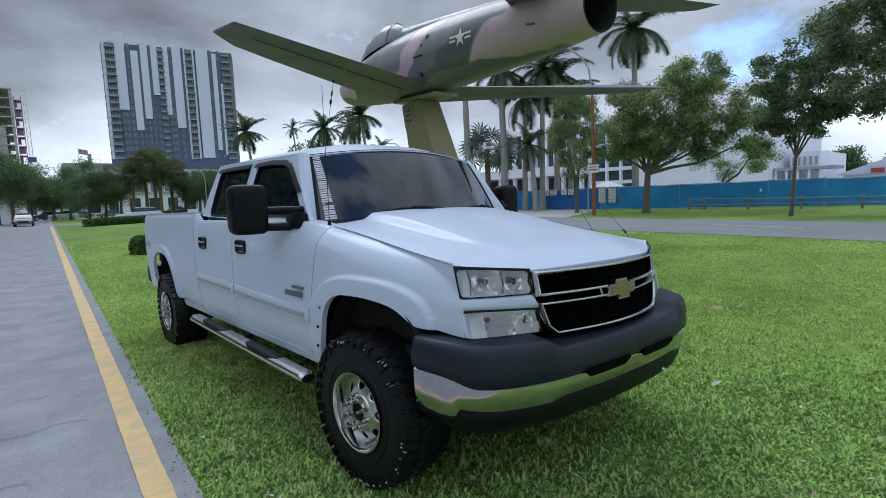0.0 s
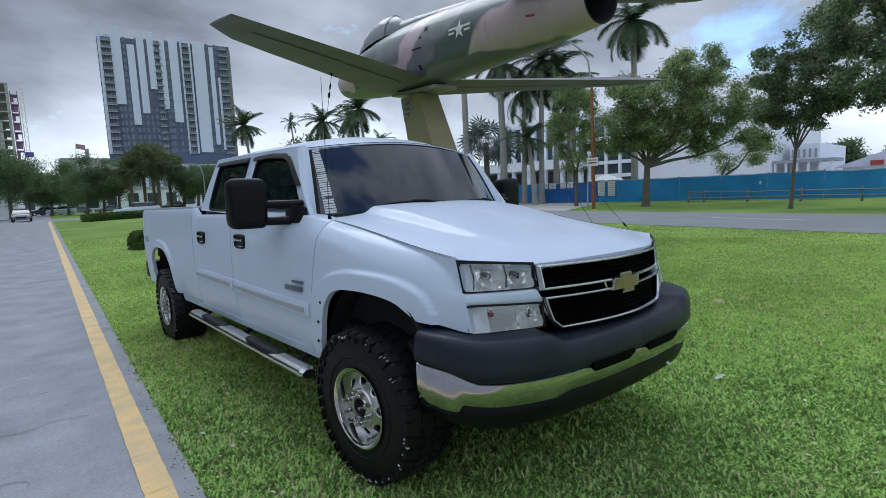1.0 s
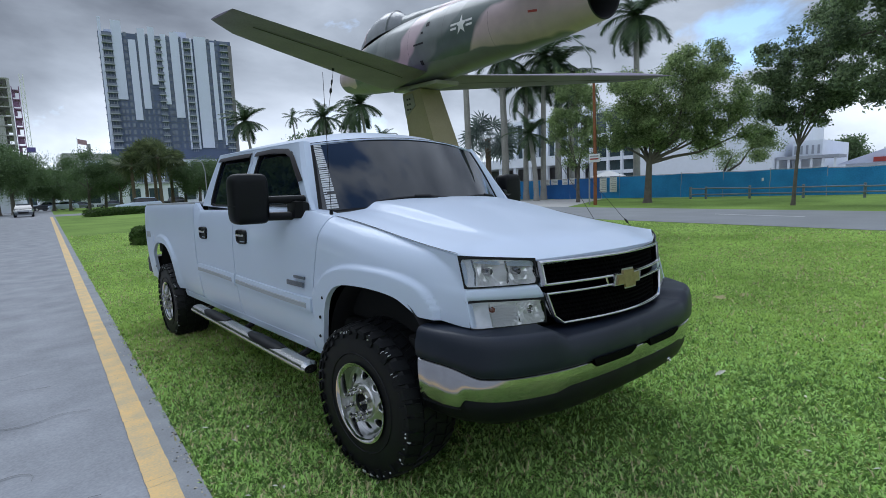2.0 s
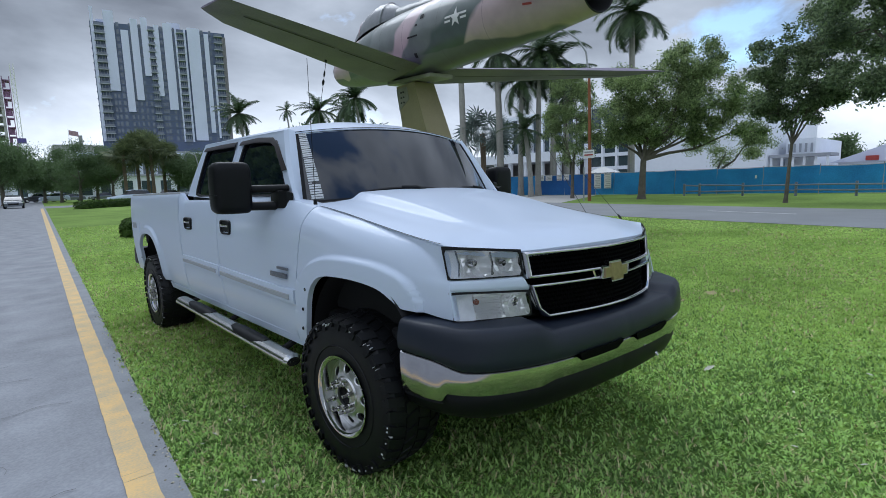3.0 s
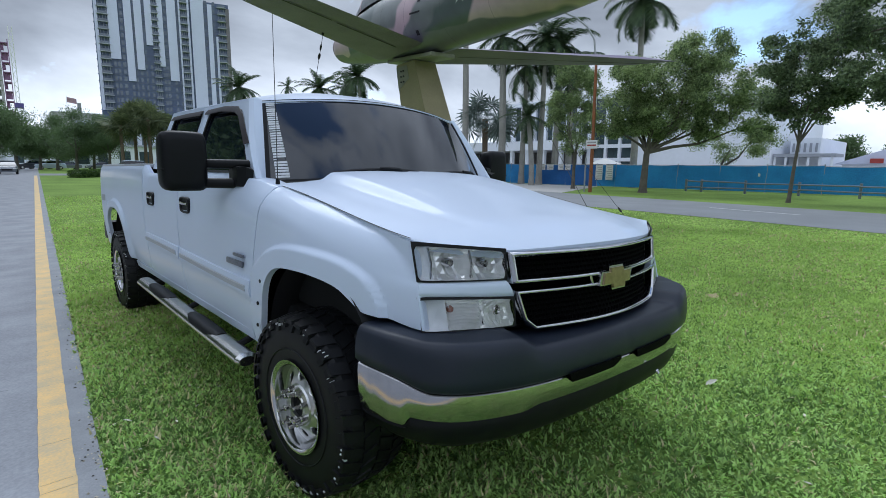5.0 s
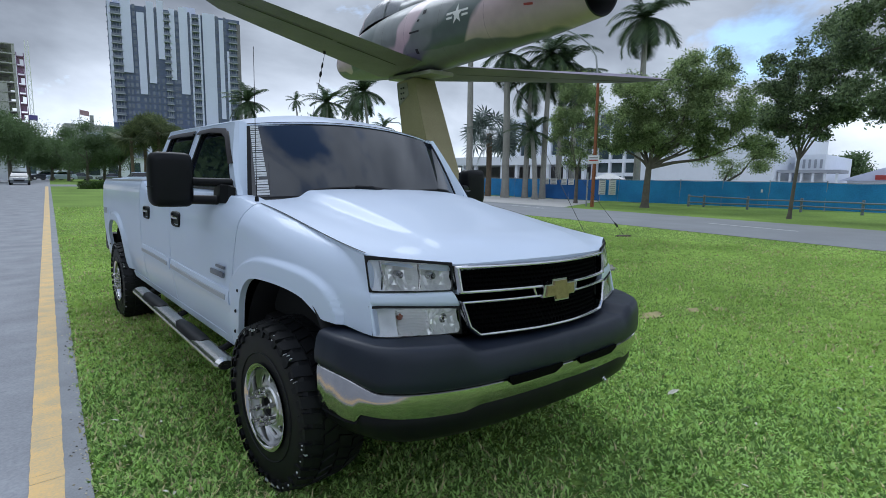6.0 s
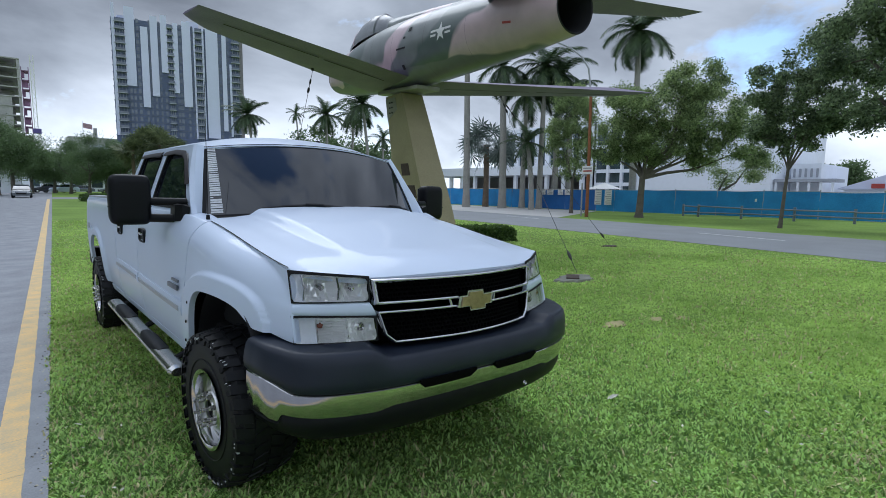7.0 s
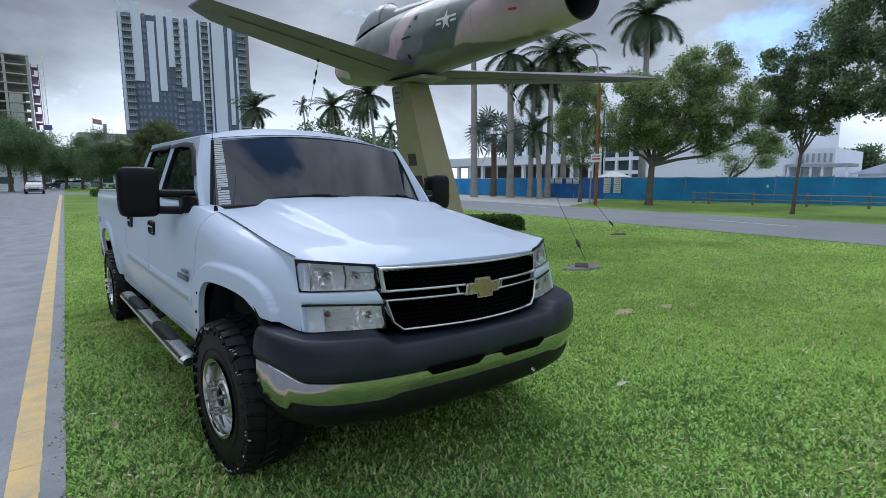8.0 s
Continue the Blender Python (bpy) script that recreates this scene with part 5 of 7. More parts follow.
for k in range(60):
    d, a = 1.6 + 9 * rng.random() ** 1.3, radians(rng.uniform(8, 92))
    x, y = 0.3 + d * math.sin(a), d * math.cos(a)
    if x > edge_x(y) + 0.1 and not (1.2 < x < 3.5 and 1.2 < y < 7.2):
        leaf_thing(x, y, rng.uniform(0.010, 0.026), rng.uniform(0, 360), "small pale fallen leaf on the grass")

# ---- jet on its pylon: x forward from the tail pipe, y to its left, z up ----
def camo_material():
    m = material("camouflage_paint", (0.1, 0.1, 0.1), 0.42, vary=0.1, scale=8, fine=90, coat=0.25)
    nt = m.node_tree
    b = nt.nodes["Principled BSDF"]
    tc = nt.nodes.new("ShaderNodeTexCoord")
    n = nt.nodes.new("ShaderNodeTexNoise")
    n.inputs["Scale"].default_value, n.inputs["Detail"].default_value, n.inputs["Distortion"].default_value = 0.85, 1.0, 0.3
    nt.links.new(tc.outputs["Object"], n.inputs["Vector"])
    # big painted patches along the body, with wavy edges
    along = nt.nodes.new("ShaderNodeSeparateXYZ")
    nt.links.new(tc.outputs["Object"], along.inputs[0])
    wave = nt.nodes.new("ShaderNodeMath")
    wave.operation = "MULTIPLY_ADD"
    wave.inputs[1].default_value = 0.20
    nt.links.new(n.outputs["Fac"], wave.inputs[0])
    part_x = nt.nodes.new("ShaderNodeMath")
    part_x.operation = "MULTIPLY_ADD"
    part_x.inputs[1].default_value, part_x.inputs[2].default_value = 1 / 11.0, -0.15
    nt.links.new(along.outputs[0], part_x.inputs[0])
    slant = nt.nodes.new("ShaderNodeMath")
    slant.operation = "MULTIPLY_ADD"
    slant.inputs[1].default_value = 0.125
    nt.links.new(along.outputs[2], slant.inputs[0])
    nt.links.new(part_x.outputs[0], slant.inputs[2])
    nt.links.new(slant.outputs[0], wave.inputs[2])
    r = nt.nodes.new("ShaderNodeValToRGB")
    green, tan, grey, moss = (0.10, 0.13, 0.12), (0.62, 0.47, 0.49), (0.30, 0.31, 0.33), (0.19, 0.21, 0.20)
    stops = [(0.0, tan), (0.165, tan), (0.18, green), (0.32, green), (0.335, moss), (0.42, moss), (0.435, tan), (0.51, tan), (0.525, moss), (0.64, moss), (0.655, green), (0.76, green), (0.775, tan), (1.0, tan)]
    while len(r.color_ramp.elements) < len(stops):
        r.color_ramp.elements.new(0.5)
    for e, (p, c) in zip(r.color_ramp.elements, stops):
        e.position, e.color = p, (*c, 1)
    nt.links.new(wave.outputs[0], r.inputs[0])
    # pale belly below a wavy line
    s = nt.nodes.new("ShaderNodeSeparateXYZ")
    nt.links.new(tc.outputs["Object"], s.inputs[0])
    w = nt.nodes.new("ShaderNodeMath")
    w.operation = "MULTIPLY_ADD"
    w.inputs[1].default_value = 0.35
    nt.links.new(n.outputs["Fac"], w.inputs[0])
    nt.links.new(s.outputs[2], w.inputs[2])
    edge = nt.nodes.new("ShaderNodeMapRange")
    edge.inputs["From Min"].default_value, edge.inputs["From Max"].default_value = -0.34, -0.31
    nt.links.new(w.outputs[0], edge.inputs["Value"])
    old = b.inputs["Base Color"].links[0].from_socket
    mix = nt.nodes.new("ShaderNodeMix")
    mix.data_type = "RGBA"
    mix.inputs["A"].default_value = (0.17, 0.17, 0.20, 1)
    nt.links.new(edge.outputs[0], mix.inputs["Factor"])
    nt.links.new(r.outputs[0], mix.inputs["B"])
    dirt = nt.nodes.new("ShaderNodeMix")
    dirt.data_type, dirt.blend_type = "RGBA", "MULTIPLY"
    dirt.inputs["Factor"].default_value = 0.35
    grime = nt.nodes.new("ShaderNodeTexNoise")
    grime.inputs["Scale"].default_value, grime.inputs["Detail"].default_value = 3.0, 8
    nt.links.new(tc.outputs["Object"], grime.inputs["Vector"])
    nt.links.new(mix.outputs["Result"], dirt.inputs["A"])
    nt.links.new(grime.outputs["Fac"], dirt.inputs["B"])
    nt.links.remove(b.inputs["Base Color"].links[0])
    nt.links.new(dirt.outputs["Result"], b.inputs["Base Color"])
    return m


CAMO = camo_material()
WING_PAINT = material("wing_olive_paint", (0.24, 0.23, 0.19), 0.6, spec=0.2, tints=((0.165, 0.142, 0.20), (0.29, 0.25, 0.34)), scale=0.9, fine=30)
BROWN_JOINT = material("dirty_joint", (0.09, 0.09, 0.085), 0.7, vary=0.3)
SOOT = material("tail_pipe_soot", (0.012, 0.012, 0.013), 0.7, vary=0.4)
CANOPY = material("hazed_canopy", (0.19, 0.20, 0.215), 0.35, vary=0.25, scale=3, coat=0.25)
WHITE_MARK = material("white_marking", (0.7, 0.7, 0.68), 0.5, vary=0.08)
RED_MARK = material("red_marking", (0.35, 0.05, 0.04), 0.5, vary=0.15)
PYLON = material("pylon_olive_paint", (0.36, 0.31, 0.18), 0.6, tints=((0.30, 0.26, 0.15), (0.42, 0.36, 0.22)), scale=1.2, fine=25, bump=0.08, dist=0.004)
PLATE = material("grey_steel_plate", (0.33, 0.32, 0.27), 0.55, 0.2, vary=0.15, scale=4)
CABLE = material("steel_cable", (0.06, 0.06, 0.06), 0.5, 0.6, vary=0.2)

S = 1.032
jet = thing("jet_aircraft", "camouflaged swept-wing jet mounted on a pylon", "aircraft", Matrix.Translation((8.435, 5.14, 4.732)) @ pose(0, 0, 0, 0, 0, 82.21) @ pose(0, 0, 0, 0, -3.93, 0))
FUSE = [(0.0, 0.02, 0.44, 0.44), (0.5, 0.02, 0.49, 0.50), (1.2, 0.02, 0.555, 0.58), (2.2, 0.03, 0.625, 0.67), (3.3, 0.03, 0.68, 0.75), (4.5, 0.02, 0.715, 0.82), (5.8, 0.0, 0.73, 0.86), (7.0, -0.01, 0.72, 0.84), (8.2, -0.04, 0.66, 0.76), (9.2, -0.08, 0.58, 0.66), (10.0, -0.12, 0.49, 0.54), (10.45, -0.15, 0.43, 0.46), (10.55, -0.16, 0.40, 0.42)]


def fuse(x):
    return [curve([(p[0], p[i]) for p in FUSE], x) for i in (1, 2, 3)]


def skin(x, a, out=0.0):
    """A point of the fuselage's skin; a turns from its left side upwards."""
    zc, w, h = fuse(x)
    return Vector((x * S, (w + out) * math.cos(a) * S, (zc + (h + out) * math.sin(a)) * S))


def skin_z(x, z, out=0.006, side=1):
    zc, w, h = fuse(x)
    a = math.asin(max(-1, min(1, (z - zc) / h)))
    p = skin(x, a, out)
    return Vector((p.x, p.y * side, p.z))


bm = B()
stations = spread(0, 10.55, 60)
rings(bm, [[skin(x, 2 * math.pi * k / 40) for k in range(40)] for x in stations], True, False)
part("fuselage", bm, CAMO, jet)
bm = B()
lathe(bm, [(0.0, 0.44 * S), (-0.02, 0.425 * S), (0.0, 0.41 * S), (0.5, 0.39 * S), (1.4, 0.37 * S), (1.4, 0.001)], 40, "x", (0, 0, 0.02 * S))
part("tail_pipe", bm, SOOT, jet, "sooty black tail pipe")
bm = B()
lathe(bm, [(10.55 * S, 0.41 * S), (10.60 * S, 0.385 * S), (10.55 * S, 0.36 * S), (9.8 * S, 0.33 * S), (9.2 * S, 0.3 * S), (9.2 * S, 0.001)], 40, "x", (0, 0, -0.16 * S))
part("air_intake", bm, SOOT, jet, "dark open nose intake")
# canopy and the spine behind it
bm = B()
loops = []
for x, h, w in ((6.45, 0.02, 0.16), (6.75, 0.32, 0.30), (7.15, 0.52, 0.37), (7.65, 0.62, 0.41), (8.2, 0.60, 0.41), (8.65, 0.47, 0.37), (9.1, 0.27, 0.28), (9.4, 0.03, 0.14)):
    zc, fw, fh = fuse(x)
    loops.append([(x * S, w * math.cos(a) * S, (zc + fh * 0.90 + (h + 0.05) * math.sin(a)) * S) for a in (math.pi * k / 18 for k in range(19))])
sheet(bm, loops)
part("canopy", bm, CANOPY, jet, "hazy grey bubble canopy")
for x in (7.2, 8.55):
    bm = B()
    zc, fw, fh = fuse(x)
    h, w = curve([(6.45, 0.02), (6.75, 0.32), (7.15, 0.52), (7.65, 0.62), (8.2, 0.60), (8.65, 0.47), (9.1, 0.27), (9.4, 0.03)], x), curve([(6.45, 0.16), (6.75, 0.30), (7.15, 0.37), (7.65, 0.41), (8.2, 0.41), (8.65, 0.37), (9.1, 0.28), (9.4, 0.14)], x)
    sheet(bm, [[((x + d) * S, (w + 0.012) * math.cos(a) * S, (zc + fh * 0.90 + (h + 0.062) * math.sin(a)) * S) for a in (math.pi * k / 18 for k in range(19))] for d in (-0.03, 0.03)])
    part("canopy_bow", bm, CAMO, jet)
bm = B()
rings(bm, [[(x * S, w * math.cos(a) * S, (fuse(x)[0] + fuse(x)[2] * 0.9 + h * math.sin(a)) * S) for a in (2 * math.pi * k / 16 for k in range(16))] for x, h, w in ((6.7, 0.34, 0.24), (5.8, 0.26, 0.24), (4.5, 0.18, 0.2), (3.0, 0.14, 0.15), (1.8, 0.1, 0.1))])
part("dorsal_spine", bm, CAMO, jet)


def aerofoil(le, te, thick):
    """A closed section between a leading and a trailing edge point."""
    le, te = Vector(le), Vector(te)
    out = []
    for k in range(20):
        t = k / 20 * 2 * math.pi
        c = (1 - math.cos(t)) / 2
        y = thick * (math.sqrt(max(c, 0)) * 1.48 - 0.63 * c - 1.76 * c**2 + 1.42 * c**3 - 0.51 * c**4) * 2
        p = le.lerp(te, c)
        out.append((p.x, p.y, p.z + (y if t < math.pi else -y)))
    return out


def surface(name, root, tip, thick, mat, vertical=False, label=""):
    bm = B()
    loops = []
    for q in (0, 0.25, 0.5, 0.75, 0.92, 0.98, 1.0):
        le, te = Vector(root[0]).lerp(Vector(tip[0]), q), Vector(root[1]).lerp(Vector(tip[1]), q)
        k = 1.0 if q < 0.95 else 0.65 if q < 1 else 0.15
        if q > 0.9:
            le = le.lerp(te, (q - 0.9) * 1.6)
        ch = (te - le).length
        if vertical:
            sec = aerofoil(le, te, thick * ch * k)
            loops.append([(x * S, z * S, y * S) for x, y, z in sec])
        else:
            loops.append([(x * S, y * S, z * S) for x, y, z in aerofoil(le, te, thick * ch * k)])
    rings(bm, loops)
    return part(name, bm, mat, jet, label, angle=50)


for sd in (1, -1):
    wing = surface("wing", ((7.55, 0.45 * sd, -0.68), (4.95, 0.45 * sd, -0.66)), ((3.80, 5.62 * sd, -0.43), (2.12, 5.56 * sd, -0.60)), 0.075, WING_PAINT, label="swept olive-grey wing")
    surface("tailplane", ((2.0, 0.3 * sd, 0.50), (0.55, 0.3 * sd, 0.50)), ((0.45, 3.55 * sd, 0.61), (-0.12, 3.59 * sd, 0.61)), 0.07, WING_PAINT, label="swept tailplane")
    # flap and aileron joints on the underside
    for y0, y1, c in ((0.9, 2.9, 0.72), (3.05, 5.1, 0.74)):
        bm = B()
        row = []
        for q in spread(y0, y1, 6):
            f = (q - 0.45) / 5.17
            le = Vector((7.55, 0.45, -0.68)).lerp(Vector((3.80, 5.62, -0.43)), f)
            te = Vector((4.95, 0.45, -0.66)).lerp(Vector((2.12, 5.56, -0.60)), f)
            p = le.lerp(te, c)
            th = 0.075 * (te - le).length * 0.565
            row.append([(p.x * S, q * sd * S, (p.z - th - 0.012) * S), ((p.x - 0.035) * S, q * sd * S, (p.z - th - 0.008) * S)])
        sheet(bm, row)
        part("flap_gap", bm, SOOT, wing)
    bm = B()
    tube(bm, [(5.25 * S, 2.78 * sd * S, -0.62 * S), (5.25 * S, 2.78 * sd * S, -0.80 * S)], 0.03, 8)
    part("tie_down_lug", bm, CABLE, wing)
surface("tail_fin", ((2.9, 0.5, 0), (0.25, 0.5, 0)), ((0.35, 2.75, 0), (-0.75, 2.75, 0)), 0.038, CAMO, True, "swept tail fin")

# white star with side bars on both flanks
for sd in (1, -1):
    bm = B()
    cx, cz, r = 3.20, 0.06, 0.21
    ctr = bm.verts.new(skin_z(cx, cz, 0.012, sd))
    ring = []
    for k in range(10):
        a = math.pi / 2 + 2 * math.pi * k / 10
        rr = r if k % 2 == 0 else r * 0.40
        ring.append(bm.verts.new(skin_z(cx + rr * math.cos(a), cz + rr * math.sin(a), 0.010, sd)))
    for k in range(10):
        bm.faces.new((ring[k], ring[(k + 1) % 10], ctr))
    part("white_star", bm, WHITE_MARK, jet, "white star marking", smooth=False)
    for dx in (-1, 1):
        for dz in (0.045, -0.045):
            bm = B()
            sheet(bm, [[skin_z(cx + dx * u, cz + dz + h, 0.009, sd) for u in (0.17, 0.27, 0.37)] for h in (-0.022, 0.022)])
            part("marking_bar", bm, WHITE_MARK, jet, smooth=False)
    for x, z, w, h in ((4.55, 0.34, 0.07, 0.10), (4.75, 0.18, 0.05, 0.05), (4.9, -0.05, 0.22, 0.04), (4.92, -0.46, 0.06, 0.10), (7.6, 0.02, 0.08, 0.08)):
        bm = B()
        sheet(bm, [[skin_z(x + u, z + q, 0.008, sd) for u in (-w, 0, w)] for q in (-h / 2, 0, h / 2)])
        part("vent", bm, SOOT, jet, smooth=False)
    bm = B()
    sheet(bm, [[skin_z(1.15 + u, -0.10 + q + u * 0.1, 0.008, sd) for u in (-0.11, 0, 0.11)] for q in (-0.025, 0, 0.015)])
    part("red_stencil", bm, RED_MARK, jet, smooth=False)
    # panel joints round the fuselage
for x in (2.35, 3.9, 5.4, 6.6, 8.9):
    bm = B()
    rings(bm, [[skin(x + d, 2 * math.pi * k / 40, 0.003) for k in range(40)] for d in (0, 0.006)], True, False)
    part("panel_joint", bm, BROWN_JOINT, jet)
bm = B()
box(bm, (4.7 * S, -0.35, -0.98), (6.9 * S, 0.35, -0.88), 0.02)
part("belly_mount", bm, PLATE, jet, "steel mounting tray under the belly")

# pylon: a tapered welded box leaning forward, with bolted plates and hatches
YAW = radians(82.21)
AX, LF = Vector((math.cos(YAW), math.sin(YAW), 0)), Vector((-math.sin(YAW), math.cos(YAW), 0))
ORG = Vector((8.435, 5.14, 0))


def pyl(a, b, z):
    return ORG + AX * a + LF * b + Vector((0, 0, z))


pylon = thing("pylon", "olive painted steel pylon carrying the aircraft", "pylon")
bm = B()
rings(bm, [[pyl(a0, -w, z), pyl(a1, -w, z), pyl(a1, w, z), pyl(a0, w, z)] for a0, a1, w, z in ((3.90, 5.72, 0.44, -0.05), (4.40, 5.97, 0.41, 1.2), (5.24, 6.38, 0.36, 3.0), (5.76, 6.70, 0.32, 4.12))])
part("pylon_body", bm, PYLON, pylon, smooth=False)


def pyl_face(u, z, out):
    """A point on its left face."""
    t = z / 4.12
    a0, a1 = np.interp(z, (-0.05, 1.2, 3.0, 4.12), (3.90, 4.40, 5.24, 5.76)), np.interp(z, (-0.05, 1.2, 3.0, 4.12), (5.72, 5.97, 6.38, 6.70))
    w = np.interp(z, (-0.05, 1.2, 3.0, 4.12), (0.44, 0.41, 0.36, 0.32))
    return pyl(lerp(a0, a1, u), w + out, z)


for u0, u1, z0, z1, mat, nm in ((0.30, 0.60, 1.90, 2.22, PLATE, "hatch"), (0.20, 0.54, 1.32, 1.64, PLATE, "hatch"), (0.42, 1.0, 3.45, 4.05, PLATE, "mount_plate")):
    bm = B()
    q = [pyl_face(u0, z0 if nm == "hatch" else z0 + 0.25, 0.012), pyl_face(u1, z0, 0.012), pyl_face(u1, z1, 0.012), pyl_face(u0, z1, 0.012)]
    qb = [p - LF * 0.02 for p in q]
    rings(bm, [q, qb])
    plate = part(nm, bm, RUST if nm == "hatch" else mat, pylon, "dark recessed hatch cover" if nm == "hatch" else "bolted steel plate", smooth=False)
    if nm == "mount_plate":
        for k in range(6):
            bm = B()
            p = pyl_face(0.62 + 0.13 * (k % 2) + 0.03 * (k // 2), 3.92 - 0.14 * (k // 2), 0.0)
            tube(bm, [p, p + LF * 0.04], 0.022, 8)
            part("bolt", bm, CABLE, plate)

# guy cables from the wing lugs to ground anchors
JM = jet.matrix_basis


def guy(name, side, foot, label):
    top = JM @ Vector((5.25 * S, 2.78 * side * S, -0.80 * S))
    foot = Vector(foot)
    cable = thing(name, label, "cable")
    bm = B()
    pts = [top.lerp(foot, k / 10) - Vector((0, 0, 0.06 * math.sin(math.pi * k / 10))) for k in range(11)]
    tube(bm, pts, 0.0055, 6)
    part("wire", bm, CABLE, cable)
    for q, r in ((0.05, 0.022), (0.10, 0.03), (0.92, 0.03)):
        bm = B()
        a, b = top.lerp(foot, q), top.lerp(foot, q + 0.035)
        tube(bm, [a, a.lerp(b, 0.3), a.lerp(b, 0.7), b], [0.01, r, r, 0.01], 8)
        part("turnbuckle", bm, CABLE, cable)


guy("guy_cable", 1, (4.54, 9.27, 0), "steel guy cable from the wing to the ground")
guy("guy_cable", -1, (13.49, 7.22, 0.05), "steel guy cable from the wing to its ground anchor")
guy("guy_cable", -1, (8.35, 4.80, 0.08), "thin steel guy cable to the concrete slab")
bm = B()
rings(bm, [[(x, y, z) for x, y in blob(13.49, 7.22, 0.34 * g, 0.16 * g, 9, 14)] for z, g in ((0.0, 1.0), (0.035, 0.9))])
tagged(part("anchor_plate", bm, RUST, None, "", smooth=False), "rusty iron anchor plate set in the lawn", "anchor")
bm = B()
rings(bm, [[(x, y, z) for x, y in blob(8.10, 4.66, 0.48 * g, 0.26 * g, 5, 18)] for z, g in ((-0.01, 1.0), (0.035, 0.96))])
tagged(part("concrete_slab", bm, OLD_CONCRETE, None, "", smooth=False), "worn concrete slab flush with the lawn", "slab")
bm = B()
box(bm, (-0.19, -0.11, 0), (0.19, 0.11, 0.022), 0.006)
lid = tagged(part("access_lid", bm, RUST, None, "", smooth=False), "rusty access lid lying on the slab", "lid")
lid.matrix_basis = pose(8.08, 4.70, 0.036, 0, 0, 35)

# ---- trees, palms, hedges ----
OAK_LEAF = leaf_material("oak_leaf", (0.075, 0.112, 0.06), (0.265, 0.35, 0.17), 0.5, 0.45)
LIGHT_LEAF = leaf_material("light_leaf", (0.095, 0.145, 0.06), (0.40, 0.50, 0.21), 0.45, 0.5)
FAR_LEAF = leaf_material("far_leaf", (0.085, 0.13, 0.06), (0.175, 0.255, 0.11), 0.5, 0.46, 0.3)
PALM_LEAF = leaf_material("palm_leaf", (0.032, 0.058, 0.03), (0.105, 0.155, 0.07), 0.4)
FAN_LEAF = leaf_material("fan_palm_leaf", (0.09, 0.12, 0.11), (0.22, 0.27, 0.24), 0.5)
HEDGE_LEAF = leaf_material("hedge_leaf", (0.045, 0.085, 0.02), (0.13, 0.21, 0.05))
BARK = material("grey_bark", (0.13, 0.115, 0.095), 0.9, vary=0.35, scale=3, fine=30, bump=0.6, dist=0.02)
PALM_BARK = material("pale_palm_trunk", (0.30, 0.29, 0.265), 0.85, vary=0.2, scale=1.5, fine=12, bump=0.3, dist=0.01)
BROWN_BARK = material("brown_palm_trunk", (0.15, 0.115, 0.08), 0.9, vary=0.3, scale=3, fine=20, bump=0.5, dist=0.02)


def leaf_cloud(centres, radii, per, size, seed, squash=0.8):
    """Leaves as small folded quads round clump centres."""
    r = np.random.RandomState(seed)
    c = np.repeat(centres, per, 0) + np.clip(r.normal(0, 1, (len(centres) * per, 3)), -1.7, 1.7) * np.repeat(radii, per)[:, None] * [1, 1, squash]
    n = len(c)
    a = r.normal(0, 1, (n, 3))
    a /= np.linalg.norm(a, axis=1)[:, None]
    b = np.cross(a, r.normal(0, 1, (n, 3)))
    b /= np.linalg.norm(b, axis=1)[:, None]
    s = (size * r.uniform(0.6, 1.3, n))[:, None]
    v = np.stack([c - a * s, c - b * s * 0.42 + a * s * 0.1, c + a * s, c + b * s * 0.42 + a * s * 0.1], 1).reshape(-1, 3)
    i = np.arange(n)[:, None] * 4
    return v, np.concatenate([i + [0, 1, 2], i + [0, 2, 3]], 0)


